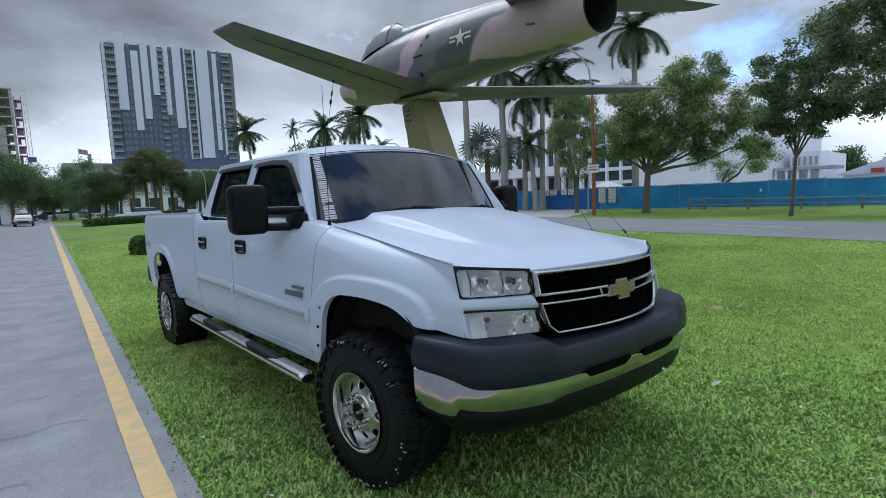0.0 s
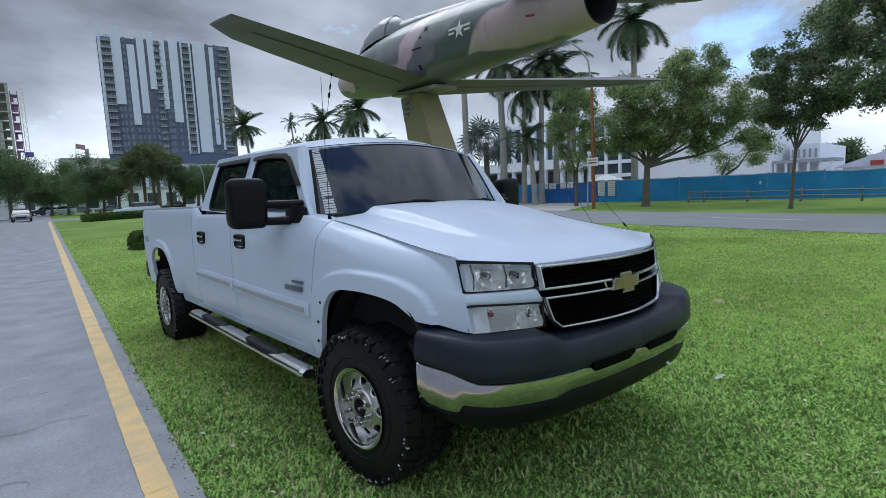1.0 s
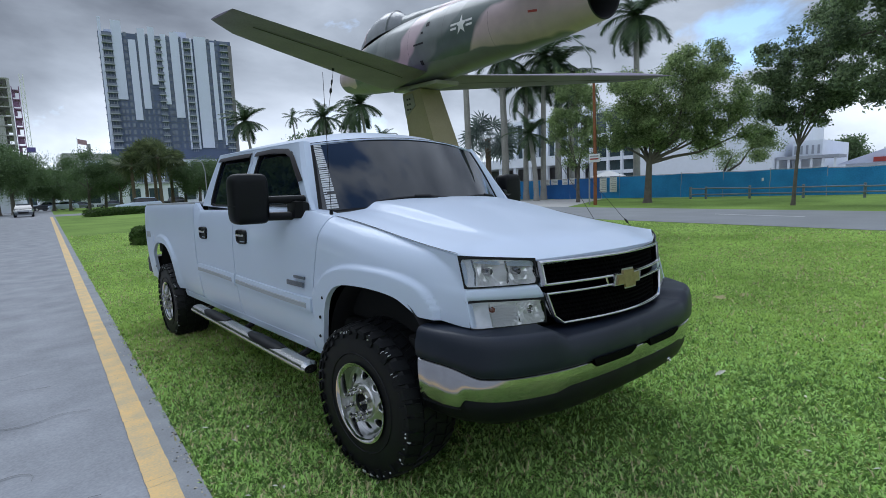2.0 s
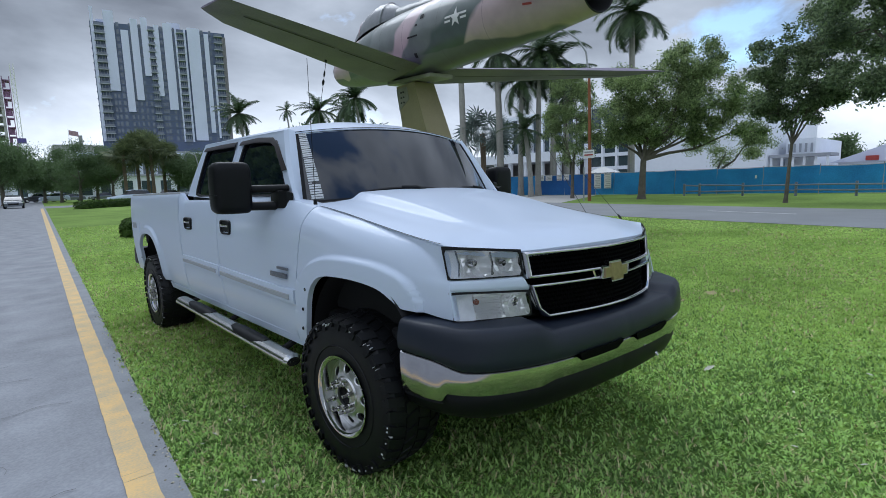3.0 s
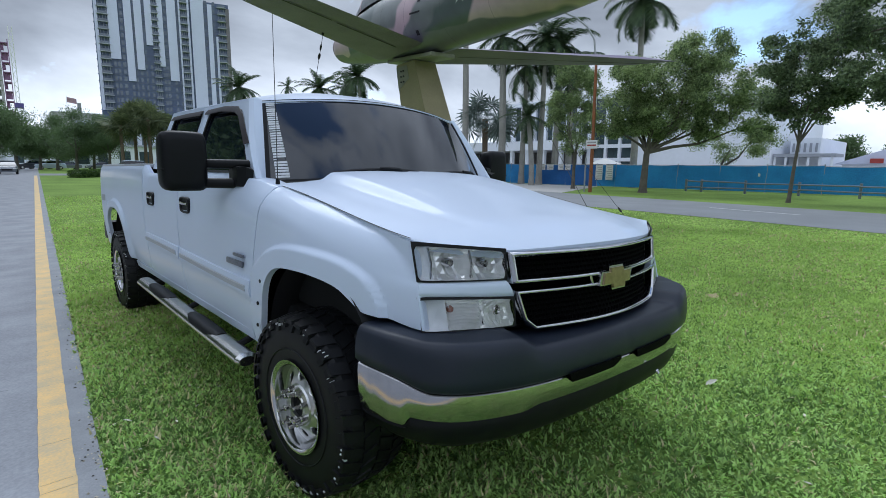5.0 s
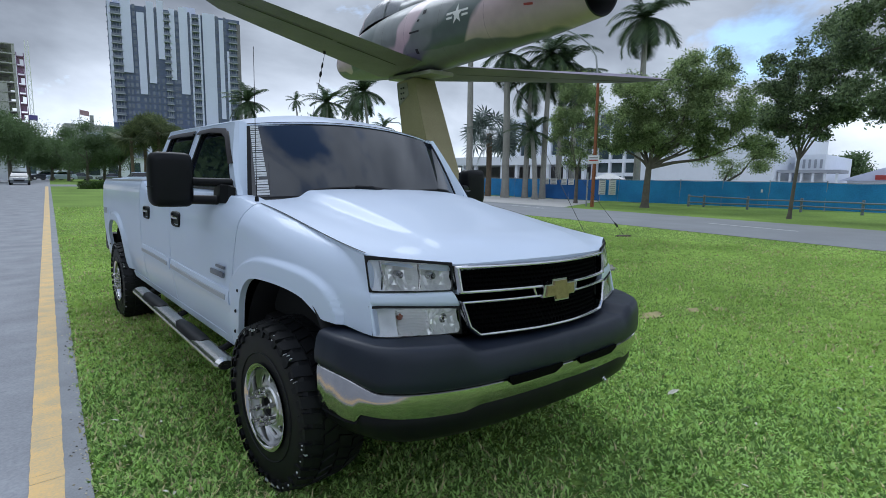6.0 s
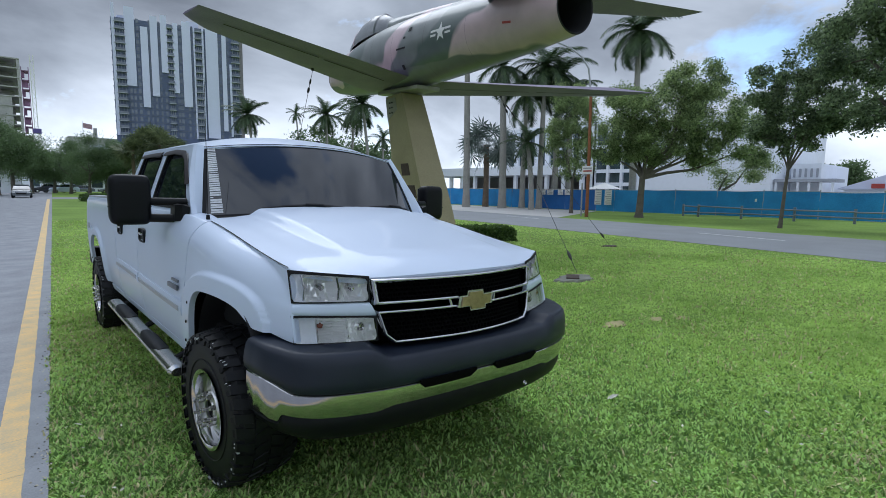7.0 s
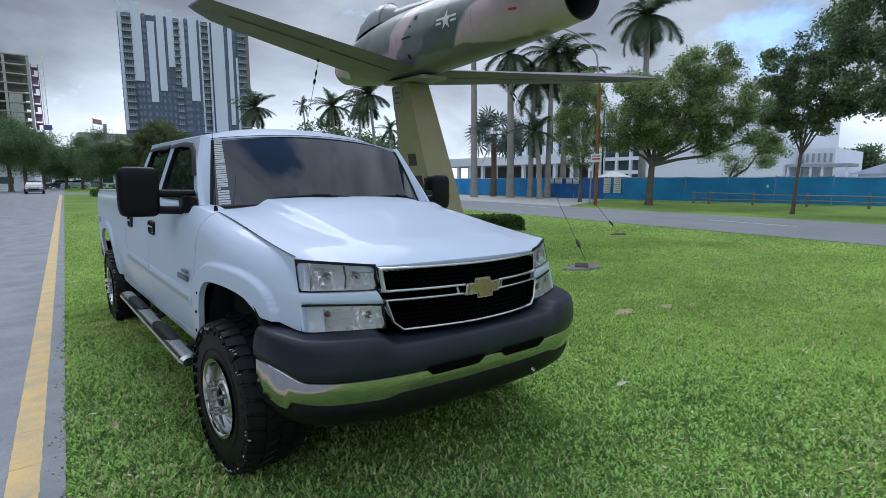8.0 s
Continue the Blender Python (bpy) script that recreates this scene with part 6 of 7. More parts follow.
def tree(x, y, lobes, label, seed, trunk_r=0.2, fork=2.0, clumps=120, per=60, size=0.10, clump_r=0.35, leaf=None, lean=(0, 0), limbs=14, group="", airy=1.0):
    """lobes: ellipsoids (dx, dy, z, rx, ry, rz) of the crown, relative to the foot."""
    r = np.random.RandomState(seed)
    t = thing("tree", label, "tree", Matrix.Translation((x, y, 0)), group)
    # uneven sub-lobes inside the big ones, then clumps inside those
    weights = np.array([l[3] * l[4] * l[5] for l in lobes]) ** 0.8
    n_sub = max(8, clumps // 9)
    big = np.array(lobes)[r.choice(len(lobes), n_sub, p=weights / weights.sum())]
    d = r.normal(0, 1, (n_sub, 3))
    d /= np.linalg.norm(d, axis=1)[:, None]
    sub_c = big[:, :3] + d * (r.uniform(0.45, 1.02, n_sub) ** 0.6)[:, None] * big[:, 3:]
    sub_r = airy * big[:, 3:].min(1) * r.uniform(0.24, 0.52, n_sub)
    which = r.choice(n_sub, clumps)
    d = r.normal(0, 1, (clumps, 3))
    d /= np.linalg.norm(d, axis=1)[:, None]
    centres = sub_c[which] + d * (r.uniform(0.2, 1.0, clumps) ** 0.5 * sub_r[which])[:, None] * [1.15, 1.15, 0.75]
    v, f = leaf_cloud(centres, clump_r * r.uniform(0.6, 1.35, clumps), per, size, seed + 1)
    mesh_object("crown", v, f, leaf or OAK_LEAF, t)
    bm = B()
    top = Vector((lean[0], lean[1], fork))
    tube(bm, [(0, 0, -0.05), (lean[0] * 0.15, lean[1] * 0.15, 0.25), (lean[0] * 0.5, lean[1] * 0.5, fork * 0.55), top], [trunk_r * 1.5, trunk_r * 1.1, trunk_r * 0.9, trunk_r * 0.8], 10)
    part("trunk", bm, BARK, t)
    # main limbs to the lobes, then thin branches to the clumps
    ends = []
    for l in lobes:
        c = Vector(l[:3])
        end = top.lerp(c, 0.8)
        bow = top.lerp(end, 0.5) + Vector((r.normal(0, 0.15), r.normal(0, 0.15), -0.10)) * (end - top).length * 0.5
        bm = B()
        tube(bm, [top - Vector((0, 0, 0.15)), top.lerp(bow, 0.5), bow, end], [trunk_r * 0.62, trunk_r * 0.45, trunk_r * 0.34, trunk_r * 0.18], 7)
        part("limb", bm, BARK, t)
        ends += [(bow, 0.2), (end, 0.16)]
    for k in r.permutation(clumps)[:limbs]:
        c = Vector(centres[k])
        start, rad0 = min(ends, key=lambda q: (q[0] - c).length)
        mid = start.lerp(c, 0.5) + Vector((r.normal(0, 0.15), r.normal(0, 0.15), r.normal(0, 0.1))) * (c - start).length * 0.5
        bm = B()
        tube(bm, [start, mid, c], [trunk_r * rad0, trunk_r * rad0 * 0.6, trunk_r * 0.04], 5)
        part("branch", bm, BARK, t)
    return t



def across(az, rows):
    """Crown lobes (along, height, radius, half height) set across a heading."""
    c, d = math.cos(radians(az)), math.sin(radians(az))
    return [(p * c, -p * d, z, r, r, h) for p, z, r, h in rows]


tree(30.6, 15.4, across(63, [(-1.3, 4.8, 2.0, 1.5), (1.6, 4.8, 2.4, 1.4), (1.0, 6.8, 2.6, 1.7), (3.6, 6.0, 2.2, 1.8), (5.4, 4.9, 1.6, 1.3), (2.6, 8.0, 1.9, 1.2), (-0.9, 6.6, 1.7, 1.3), (-1.9, 3.9, 1.2, 0.8), (0.4, 4.6, 1.8, 1.2), (3.0, 4.2, 1.7, 0.9), (0.2, 3.9, 1.3, 0.7), (6.0, 4.1, 1.0, 0.7)]), "broad open-crowned green tree beyond the road", 11, 0.21, 2.6, 1850, 46, 0.078, 0.19, LIGHT_LEAF, (0, -0.1), 110, airy=0.80)
tree(27.6, 6.94, across(76, [(0.2, 5.6, 1.3, 1.4), (1.3, 5.4, 1.2, 1.1), (-0.3, 7.1, 1.2, 1.1), (1.3, 7.5, 1.5, 1.3), (0.1, 4.0, 0.9, 0.8), (2.5, 6.9, 1.1, 1.1), (-0.6, 4.4, 0.9, 0.7), (0.7, 4.4, 1.0, 0.9), (-1.2, 5.9, 0.8, 0.8)]), "slender dark green tree on the verge", 23, 0.08, 2.8, 820, 46, 0.078, 0.17, OAK_LEAF, (0.05, -0.12), 70, airy=0.72)
tree(23.6, 0.9, [(0, -0.3, 8.2, 2.8, 2.6, 2.0), (0, 1.4, 8.4, 1.5, 1.3, 1.3), (0, -3.2, 8.4, 3, 3, 2.2), (0, 0.4, 10.2, 2.4, 2.2, 1.4), (0, -1.6, 6.3, 1.6, 1.4, 0.8), (0, 2.4, 7.5, 1.5, 1.4, 1.2), (0, 2.2, 9.2, 1.5, 1.5, 1.2), (0.5, 1.2, 5.7, 1.4, 1.3, 0.9), (0, 2.2, 4.7, 1.1, 1.0, 1.1), (0, 3.2, 5.6, 1.0, 0.9, 1.1), (0, 3.4, 7.0, 1.0, 1.0, 1.0), (0, 1.2, 4.2, 1.2, 1.1, 0.9)], "large dark green shade tree by the road", 31, 0.26, 3.4, 1850, 58, 0.078, 0.19, OAK_LEAF, (0.1, 0.2), 90, airy=0.74)
tree(31.3, 20.9, [(0, 0, 4.4, 1.4, 1.7, 2.0), (0, -0.4, 6.4, 1.2, 1.4, 1.6), (0, 0.5, 8.0, 1.1, 1.2, 1.2), (0, 1.3, 5.6, 1.0, 1.1, 1.5)], "light green weeping tree by the fence", 37, 0.12, 2.2, 620, 44, 0.07, 0.18, LIGHT_LEAF, (0, 0), 26, airy=0.85)
tree(41.0, 14.0, [(0, 0, 3.3, 1.6, 2.6, 1.0), (0, -1.5, 3.8, 1.2, 1.5, 0.9)], "low spreading tree behind the fence", 41, 0.2, 1.6, 110, 90, 0.07, 0.28, LIGHT_LEAF, (0, 0.8), 10)


def polar(az, d):
    return 0.4 + d * math.sin(radians(az)), d * math.cos(radians(az))


# street trees up the road
for k, (az, d, h, w) in enumerate(((3.7, 118, 7.8, 3.0), (4.9, 112, 9.2, 3.6), (6.3, 105, 9.8, 3.8), (7.6, 108, 9.6, 3.6), (8.8, 104, 9.0, 3.4), (4.3, 140, 8.5, 4.0), (5.7, 150, 9.0, 4.5), (7.0, 150, 9.0, 4.5), (14.3, 96, 7.8, 3.2), (15.6, 92, 8.4, 3.4), (16.9, 96, 8.0, 3.4), (18.2, 104, 7.6, 3.4))):
    x, y = polar(az, d)
    tree(x, y, [(0, 0, h * 0.62, w, w, h * 0.36), (w * 0.5, 0, h * 0.55, w * 0.7, w * 0.7, h * 0.26), (-w * 0.5, 0.4, h * 0.58, w * 0.7, w * 0.7, h * 0.28)], "dark green street tree along the far road", 100 + k, 0.25, h * 0.34, 90, 170, 0.125, 0.72, FAR_LEAF, (0.2, 0), 5, "street trees")
for k, (az, d, h, w) in enumerate(((0.2, 92, 10.4, 4.0), (1.2, 98, 9.6, 3.2), (-1.6, 88, 11, 4.5), (2.4, 112, 8.4, 3.0), (-3.5, 80, 11, 5))):
    x, y = polar(az, d)
    tree(x - 0.5, y, [(0, 0, h * 0.65, w, w, h * 0.33), (w * 0.6, 0, h * 0.58, w * 0.6, w * 0.6, h * 0.22)], "dark green tree on the opposite verge", 140 + k, 0.28, h * 0.32, 100, 170, 0.125, 0.78, FAR_LEAF, (0, 0), 5, "verge trees")
# unseen trees added to close the place along the near road and behind, and to darken the side windows' reflections
for k, (x, y, h, w) in enumerate(((-14, -4, 7, 3.6), (-14, 5, 7.5, 3.8), (-13, 14, 8, 4.0), (-13, 24, 11, 4.8), (-13, 35, 12, 4.6), (-13, 46, 10, 4.2), (-15, 58, 10, 4.6), (-10, -18, 10, 4.5), (2, -30, 9, 4.5), (14, -32, 10, 5), (27, -26, 9, 4.5), (38, -20, 9, 4.5), (-15, 74, 10, 4.6), (-11, 30, 16, 4.8), (-11, 40, 18, 5.0), (-10.5, 50, 19, 4.8), (-10.5, 62, 20, 5.0), (-10, 76, 20, 5.0))):
    tree(x, y, [(0, 0, h * 0.6, w, w, h * 0.36), (w * 0.5, 0.5, h * 0.52, w * 0.7, w * 0.7, h * 0.26)], "unseen tree added beside the near road and behind", 220 + k, 0.25, h * 0.28, 150, 42, 0.44, 0.85, FAR_LEAF, (0.1, 0), 5, "roadside trees")
# bushes below the palms and far woods
for k, (az, d, h, w) in enumerate(((23.8, 84, 8.4, 3.0), (25.8, 80, 9.4, 3.4), (28.0, 78, 10.2, 3.8), (30.3, 84, 10.0, 4.0), (32.6, 76, 8.8, 3.6), (34.5, 80, 7.6, 3.6), (36.2, 80, 6.4, 3.2), (78.1, 100, 6.4, 1.7), (79.0, 101, 5.8, 1.4), (80.2, 100, 6.6, 1.1), (82.0, 125, 6.2, 4.0), (84.5, 120, 6, 4))):
    x, y = polar(az, d)
    tree(x, y, [(0, 0, h * 0.55, w, w, h * 0.42)], "round dark green tree behind the road", 170 + k, 0.2, h * 0.25, 46, 70, 0.26, 0.7, FAR_LEAF, (0, 0), 3, "background trees")


def frond_points(length, rise, bend, yaw):
    """The curve of a palm frond's rib: it leaves at the angle rise and bows down by bend."""
    p, pts = np.zeros(3), []
    for k in range(9):
        pts.append(p.copy())
        a = rise - bend * (k / 8) ** 1.4
        p = p + np.array([math.cos(yaw) * math.cos(a), math.sin(yaw) * math.cos(a), math.sin(a)]) * length / 8
    return pts


def palm(x, y, h, crown, label, seed, fronds=18, trunk_r=0.2, bark=None, leaf=None, droop=0.85, lean=0.0, shaft=True, pairs=56, group=""):
    r = np.random.RandomState(seed)
    t = thing("palm_tree", label, "palm", Matrix.Translation((x, y, 0)), group)
    bm = B()
    la = r.uniform(0, 6.28)
    top = np.array([math.cos(la) * lean, math.sin(la) * lean, h])
    tube(bm, [tuple(top * [q * q, q * q, q]) if q > 0 else (0, 0, -0.05) for q in (0, 0.1, 0.35, 0.6, 0.85, 1)], [trunk_r * k for k in (1.5, 1.15, 1.05, 1.0, 0.85, 0.7)], 10)
    part("trunk", bm, bark or PALM_BARK, t)
    if shaft:
        bm = B()
        tube(bm, [tuple(top), tuple(top + [0, 0, crown * 0.35])], [trunk_r * 0.75, trunk_r * 0.4], 8)
        part("crownshaft", bm, LIGHT_LEAF, t, "green crownshaft")
    V, F = [], []
    for k in range(fronds):
        yaw = 2 * math.pi * k / fronds * 2.4 + r.uniform(-0.2, 0.2)
        up = radians(-52 + 130 * ((k + r.rand()) / fronds) ** 1.15)
        pts = [p + top + [0, 0, crown * 0.3 if shaft else 0.1] for p in frond_points(crown * r.uniform(0.9, 1.15), up, droop * r.uniform(0.8, 1.25), yaw)]
        for j in range(8):
            p, q = pts[j], pts[j + 1]
            d = (q - p) / np.linalg.norm(q - p)
            side = np.cross(d, [0, 0, 1])
            side /= max(1e-6, np.linalg.norm(side))
            n0 = len(V)
            w = 0.035 * crown * 0.4
            V += [p - side * w, p + side * w, q + side * w * 0.7, q - side * w * 0.7]
            F += [[n0, n0 + 1, n0 + 2], [n0, n0 + 2, n0 + 3]]
            m = max(1, pairs // 8)
            for i in range(m):
                o = p + (q - p) * (i / m)
                s = (j + i / m) / 8
                ln = crown * 0.27 * (math.sin(math.pi * min(1, 0.12 + s * 0.85)) ** 0.6)
                for sg in (-1, 1):
                    tip = o + (side * sg * 0.85 + d * 0.55 + np.array([0, 0, -0.12 - r.uniform(0, 0.38)])) * ln
                    wd = d * crown * 0.014
                    n0 = len(V)
                    V += [o - wd, o + wd, tip + wd * 0.2]
                    F += [[n0, n0 + 1, n0 + 2]]
    mesh_object("crown", V, F, leaf or PALM_LEAF, t)
    return t


def fan_palm(x, y, h, crown, label, seed, leaf=None, fans=34, trunk_r=0.18, group=""):
    r = np.random.RandomState(seed)
    t = thing("palm_tree", label, "palm", Matrix.Translation((x, y, 0)), group)
    bm = B()
    tube(bm, [(0, 0, -0.05), (0.05, 0, h * 0.4), (0.02, 0.05, h)], [trunk_r * 1.3, trunk_r, trunk_r * 1.1], 10)
    part("trunk", bm, BROWN_BARK, t)
    V, F = [], []
    for k in range(fans):
        d = r.normal(0, 1, 3)
        d[2] = abs(d[2]) * 0.9 - 0.55
        d /= np.linalg.norm(d)
        c = np.array([0, 0, h]) + d * crown * r.uniform(0.45, 0.62)
        a = np.cross(d, r.normal(0, 1, 3))
        a /= np.linalg.norm(a)
        for j in range(13):
            g = math.pi * (j / 12 - 0.5) * 1.5
            ray_ = d * math.cos(g) + a * math.sin(g)
            tip = c + ray_ * crown * 0.42 + [0, 0, -crown * 0.1]
            perp = np.cross(ray_, np.cross(d, a))
            perp /= max(1e-6, np.linalg.norm(perp))
            n0 = len(V)
            mid = (c + tip) / 2
            V += [c, mid + perp * crown * 0.028, tip, mid - perp * crown * 0.028]
            F += [[n0, n0 + 1, n0 + 2], [n0, n0 + 2, n0 + 3]]
        n0 = len(V)
        V += [np.array([0.02, 0, h]), np.array([-0.02, 0, h]), c]
        F += [[n0, n0 + 1, n0 + 2]]
    mesh_object("crown", V, F, leaf or FAN_LEAF, t)
    return t


ROYAL = "tall royal palm with a pale smooth trunk"
COCO = "palm tree with drooping green fronds"
for k, (az, d, h, c, n, tr, lab) in enumerate((
    (21.1, 70, 10.8, 3.0, 30, 0.18, COCO), (25.7, 82, 13.0, 1.9, 11, 0.14, "thin sparse palm tree against the sky"), (28.6, 66, 10.6, 2.8, 26, 0.16, COCO), (31.1, 68, 11.0, 2.8, 26, 0.16, COCO), (33.2, 56, 10.6, 2.9, 28, 0.16, COCO), (34.6, 66, 8.0, 2.2, 14, 0.16, COCO),
    (44.15, 47, 14.5, 3.0, 16, 0.28, ROYAL), (48.2, 46, 11.6, 3.1, 19, 0.30, ROYAL), (50.4, 46, 9.2, 3.0, 19, 0.22, ROYAL), (52.3, 45, 11.2, 3.3, 20, 0.22, ROYAL), (53.9, 46, 10.6, 3.5, 21, 0.24, ROYAL), (55.4, 46, 9.0, 3.2, 19, 0.24, ROYAL),
    (51.5, 43, 5.6, 2.3, 18, 0.20, COCO), (62.0, 43, 13.0, 3.4, 26, 0.24, ROYAL),
)):
    x, y = polar(az, d)
    palm(x, y, h, c, lab, 300 + k, n, tr, group="palms", droop=1.45 if lab == ROYAL else 0.95, shaft=lab == ROYAL, lean=0.2 if lab == ROYAL else 0.8)
x, y = polar(46.3, 49)
fan_palm(x, y, 5.9, 3.5, "silvery fan palm behind the fence", 351, FAN_LEAF, 46, 0.26)
SABAL_LEAF = leaf_material("sabal_leaf", (0.07, 0.095, 0.042), (0.17, 0.205, 0.09))
for k, (az, d, h, c) in enumerate(((9.9, 92, 7.0, 3.4), (11.0, 94, 8.2, 3.8), (12.2, 92, 8.0, 3.8), (13.2, 96, 7.2, 3.4), (11.8, 102, 9.8, 3.4))):
    x, y = polar(az, d)
    fan_palm(x, y, h, c, "shaggy green cabbage palm", 360 + k, SABAL_LEAF, 60, 0.24, "cabbage palms")


def hedge(x0, y0, x1, y1, w, h, label, seed, size=0.05, n=900):
    r = np.random.RandomState(seed)
    length = math.hypot(x1 - x0, y1 - y0)
    ux, uy = (x1 - x0) / length, (y1 - y0) / length
    t = thing("hedge", label, "hedge", Matrix.Translation((x0, y0, 0)))
    bm = B()
    loops = []
    for s in spread(0.05, length - 0.05, max(4, int(length * 2))):
        k = (0.86 + 0.1 * r.rand()) * (1 - 0.55 * abs(2 * s / length - 1) ** (4 if length < 2 else 30))
        loops.append([(ux * s - uy * a * w * k, uy * s + ux * a * w * k, z * h * k) for a, z in ((-0.46, 0), (-0.5, 0.5), (-0.4, 0.92), (0, 0.97), (0.4, 0.92), (0.5, 0.5), (0.46, 0))])
    rings(bm, loops)
    part("hedge_core", bm, HEDGE_LEAF, t)
    s, a, z = r.rand(n) * length, r.rand(n) - 0.5, r.rand(n)
    shell = r.rand(n) < 0.5
    z = np.where(shell, 0.95 + 0.08 * r.rand(n), z)
    a = np.where(~shell, np.sign(a) * 0.5, a)
    taper = 1 - 0.5 * np.abs(2 * s / length - 1) ** (4 if length < 2 else 30)
    c = np.stack([ux * s - uy * a * w * taper, uy * s + ux * a * w * taper, z * h * taper], 1)
    v, f = leaf_cloud(c, np.full(n, size * 0.6), 5, size, seed + 5)
    mesh_object("leaves", v, f, HEDGE_LEAF, t)


hedge(3.25, 18.9, 4.15, 19.1, 0.8, 0.56, "small clipped green bush on the lawn", 61, 0.04, 1300)
hedge(6.4, 58.2, 17, 66, 1.6, 0.68, "low clipped hedge at the end of the median", 62, 0.10, 1500)
hedge(9.4, 12.0, 12.8, 10.25, 1.0, 0.40, "low clipped shrub round the pylon's foot", 63, 0.05, 2200)

# ---- fences and street furniture ----
SCREEN = material("blue_windscreen", (0.03, 0.2, 0.5), 0.55, tints=((0.02, 0.17, 0.45), (0.05, 0.33, 0.72)), scale=0.7, fine=14, bump=0.35, dist=0.03)
DARK_SCREEN = material("dark_blue_windscreen", (0.02, 0.09, 0.28), 0.6, tints=((0.012, 0.08, 0.28), (0.03, 0.16, 0.45)), scale=0.8, fine=14, bump=0.35, dist=0.03)
GALV = material("galvanised_pipe", (0.36, 0.37, 0.38), 0.45, 0.5, vary=0.15)
GREY_WOOD = material("weathered_wood", (0.21, 0.24, 0.28), 0.9, vary=0.25, scale=3, fine=40, bump=0.4, dist=0.006)
PAPER = material("white_paper", (0.74, 0.74, 0.72), 0.8, vary=0.05)
PAPER_INK = material("printed_grey", (0.34, 0.34, 0.33), 0.8, vary=0.2)
CREAM = material("cream_notice", (0.72, 0.73, 0.66), 0.75, vary=0.08)
ORANGE_POLE = material("orange_brown_pole", (0.24, 0.085, 0.03), 0.65, vary=0.3, scale=3, fine=20)

FENCE_LINE = [(40.6, -12), (40.0, -3), (39.3, 5), (38.6, 11), (37.9, 16.5), (37.4, 21.1), (37.2, 22.6), (36.9, 28.4), (36.9, 31.4), (37.9, 33.0), (37.3, 40.5), (37.0, 50)]
fence = thing("construction_fence", "chain-link fence covered with blue windscreen fabric", "fence")
posts = []
for (xa, ya), (xb, yb) in zip(FENCE_LINE, FENCE_LINE[1:]):
    n = max(1, round(math.hypot(xb - xa, yb - ya) / 3.0))
    for k in range(n):
        p0 = (lerp(xa, xb, k / n), lerp(ya, yb, k / n))
        p1 = (lerp(xa, xb, (k + 1) / n), lerp(ya, yb, (k + 1) / n))
        posts.append(p0)
        gate = 22.5 < (p0[1] + p1[1]) / 2 < 28.6
        r = random.Random(int(p0[1] * 10) + 99)
        top = 1.74 + r.uniform(-0.03, 0.03)
        bm = B()
        sheet(bm, [[(lerp(p0[0], p1[0], q) - 0.03 + 0.02 * math.sin(q * 9 + z * 5 + k), lerp(p0[1], p1[1], q), 0.05 + (top - 0.05 - 0.03 * math.sin(math.pi * q)) * z) for q in spread(0, 1, 13)] for z in spread(0, 1, 7)])
        rim_edges(bm, lambda p: (0.006, 0, 0))
        part("screen_panel", bm, DARK_SCREEN if gate else SCREEN, fence)
        bm = B()
        tube(bm, [(p0[0], p0[1], top + 0.01), (p1[0], p1[1], top + 0.01)], 0.022, 6)
        part("top_rail", bm, GALV, fence)
posts.append(FENCE_LINE[-1])
for px_, py_ in posts:
    bm = B()
    tube(bm, [(px_, py_, -0.05), (px_, py_, 1.86)], 0.035, 8)
    part("fence_post", bm, GALV, fence)


def board(name, x, y, z0, z1, w, mat, label, bars=0, ink=None):
    t = thing(name, label, "sign", pose(x, y, 0, 0, 0, 0))
    bm = B()
    box(bm, (-0.012, -w / 2, z0), (0.0, w / 2, z1), 0.003)
    part("sign_panel", bm, mat, t)
    for k in range(bars):
        bm = B()
        z = lerp(z1 - 0.06, z0 + 0.08, k / max(1, bars - 1))
        box(bm, (-0.017, -w * 0.40, z - 0.022), (-0.013, w * (0.40 - 0.12 * (k % 3)), z + 0.022))
        part("text_bar", bm, ink or PAPER_INK, t)


for yy, w in ((28.0, 1.0), (27.0, 0.7), (25.9, 0.55), (25.2, 0.55)):
    board("paper_notice", 36.86, yy, 1.28, 1.78, w, PAPER, "white paper notice taped to the fence", 4)
for yy in (22.4, 21.5):
    board("notice_board", 37.12, yy, 0.55, 1.72, 0.62, CREAM, "cream permit board with printed rows", 8)
board("small_sticker", 37.60, 18.9, 0.95, 1.25, 0.2, PAPER, "small white sticker on the fence", 0)
board("small_sticker", 38.5, 11.4, 1.05, 1.25, 0.12, PAPER, "small white sticker on the fence", 0)

rail = thing("rail_fence", "weathered two-rail wooden fence along the verge", "fence")
spots = [(35.7, 14.9), (35.7, 13.9), (35.6, 11.25), (35.5, 8.4), (35.5, 5.6), (35.5, 2.8), (35.5, 0)]
for px_, py_ in spots:
    bm = B()
    box(bm, (px_ - 0.06, py_ - 0.065, -0.05), (px_ + 0.06, py_ + 0.065, 0.82), 0.02)
    part("rail_post", bm, GREY_WOOD, rail)
for a, b in zip(spots, spots[1:]):
    for z in (0.32, 0.66):
        bm = B()
        dz = random.Random(int(a[1] * 7 + z * 10)).uniform(-0.06, 0.06)
        tube(bm, [(a[0] - 0.1, a[1], z + dz), (b[0] - 0.1, b[1], z)], 0.045, 8)
        part("rail", bm, GREY_WOOD, rail)

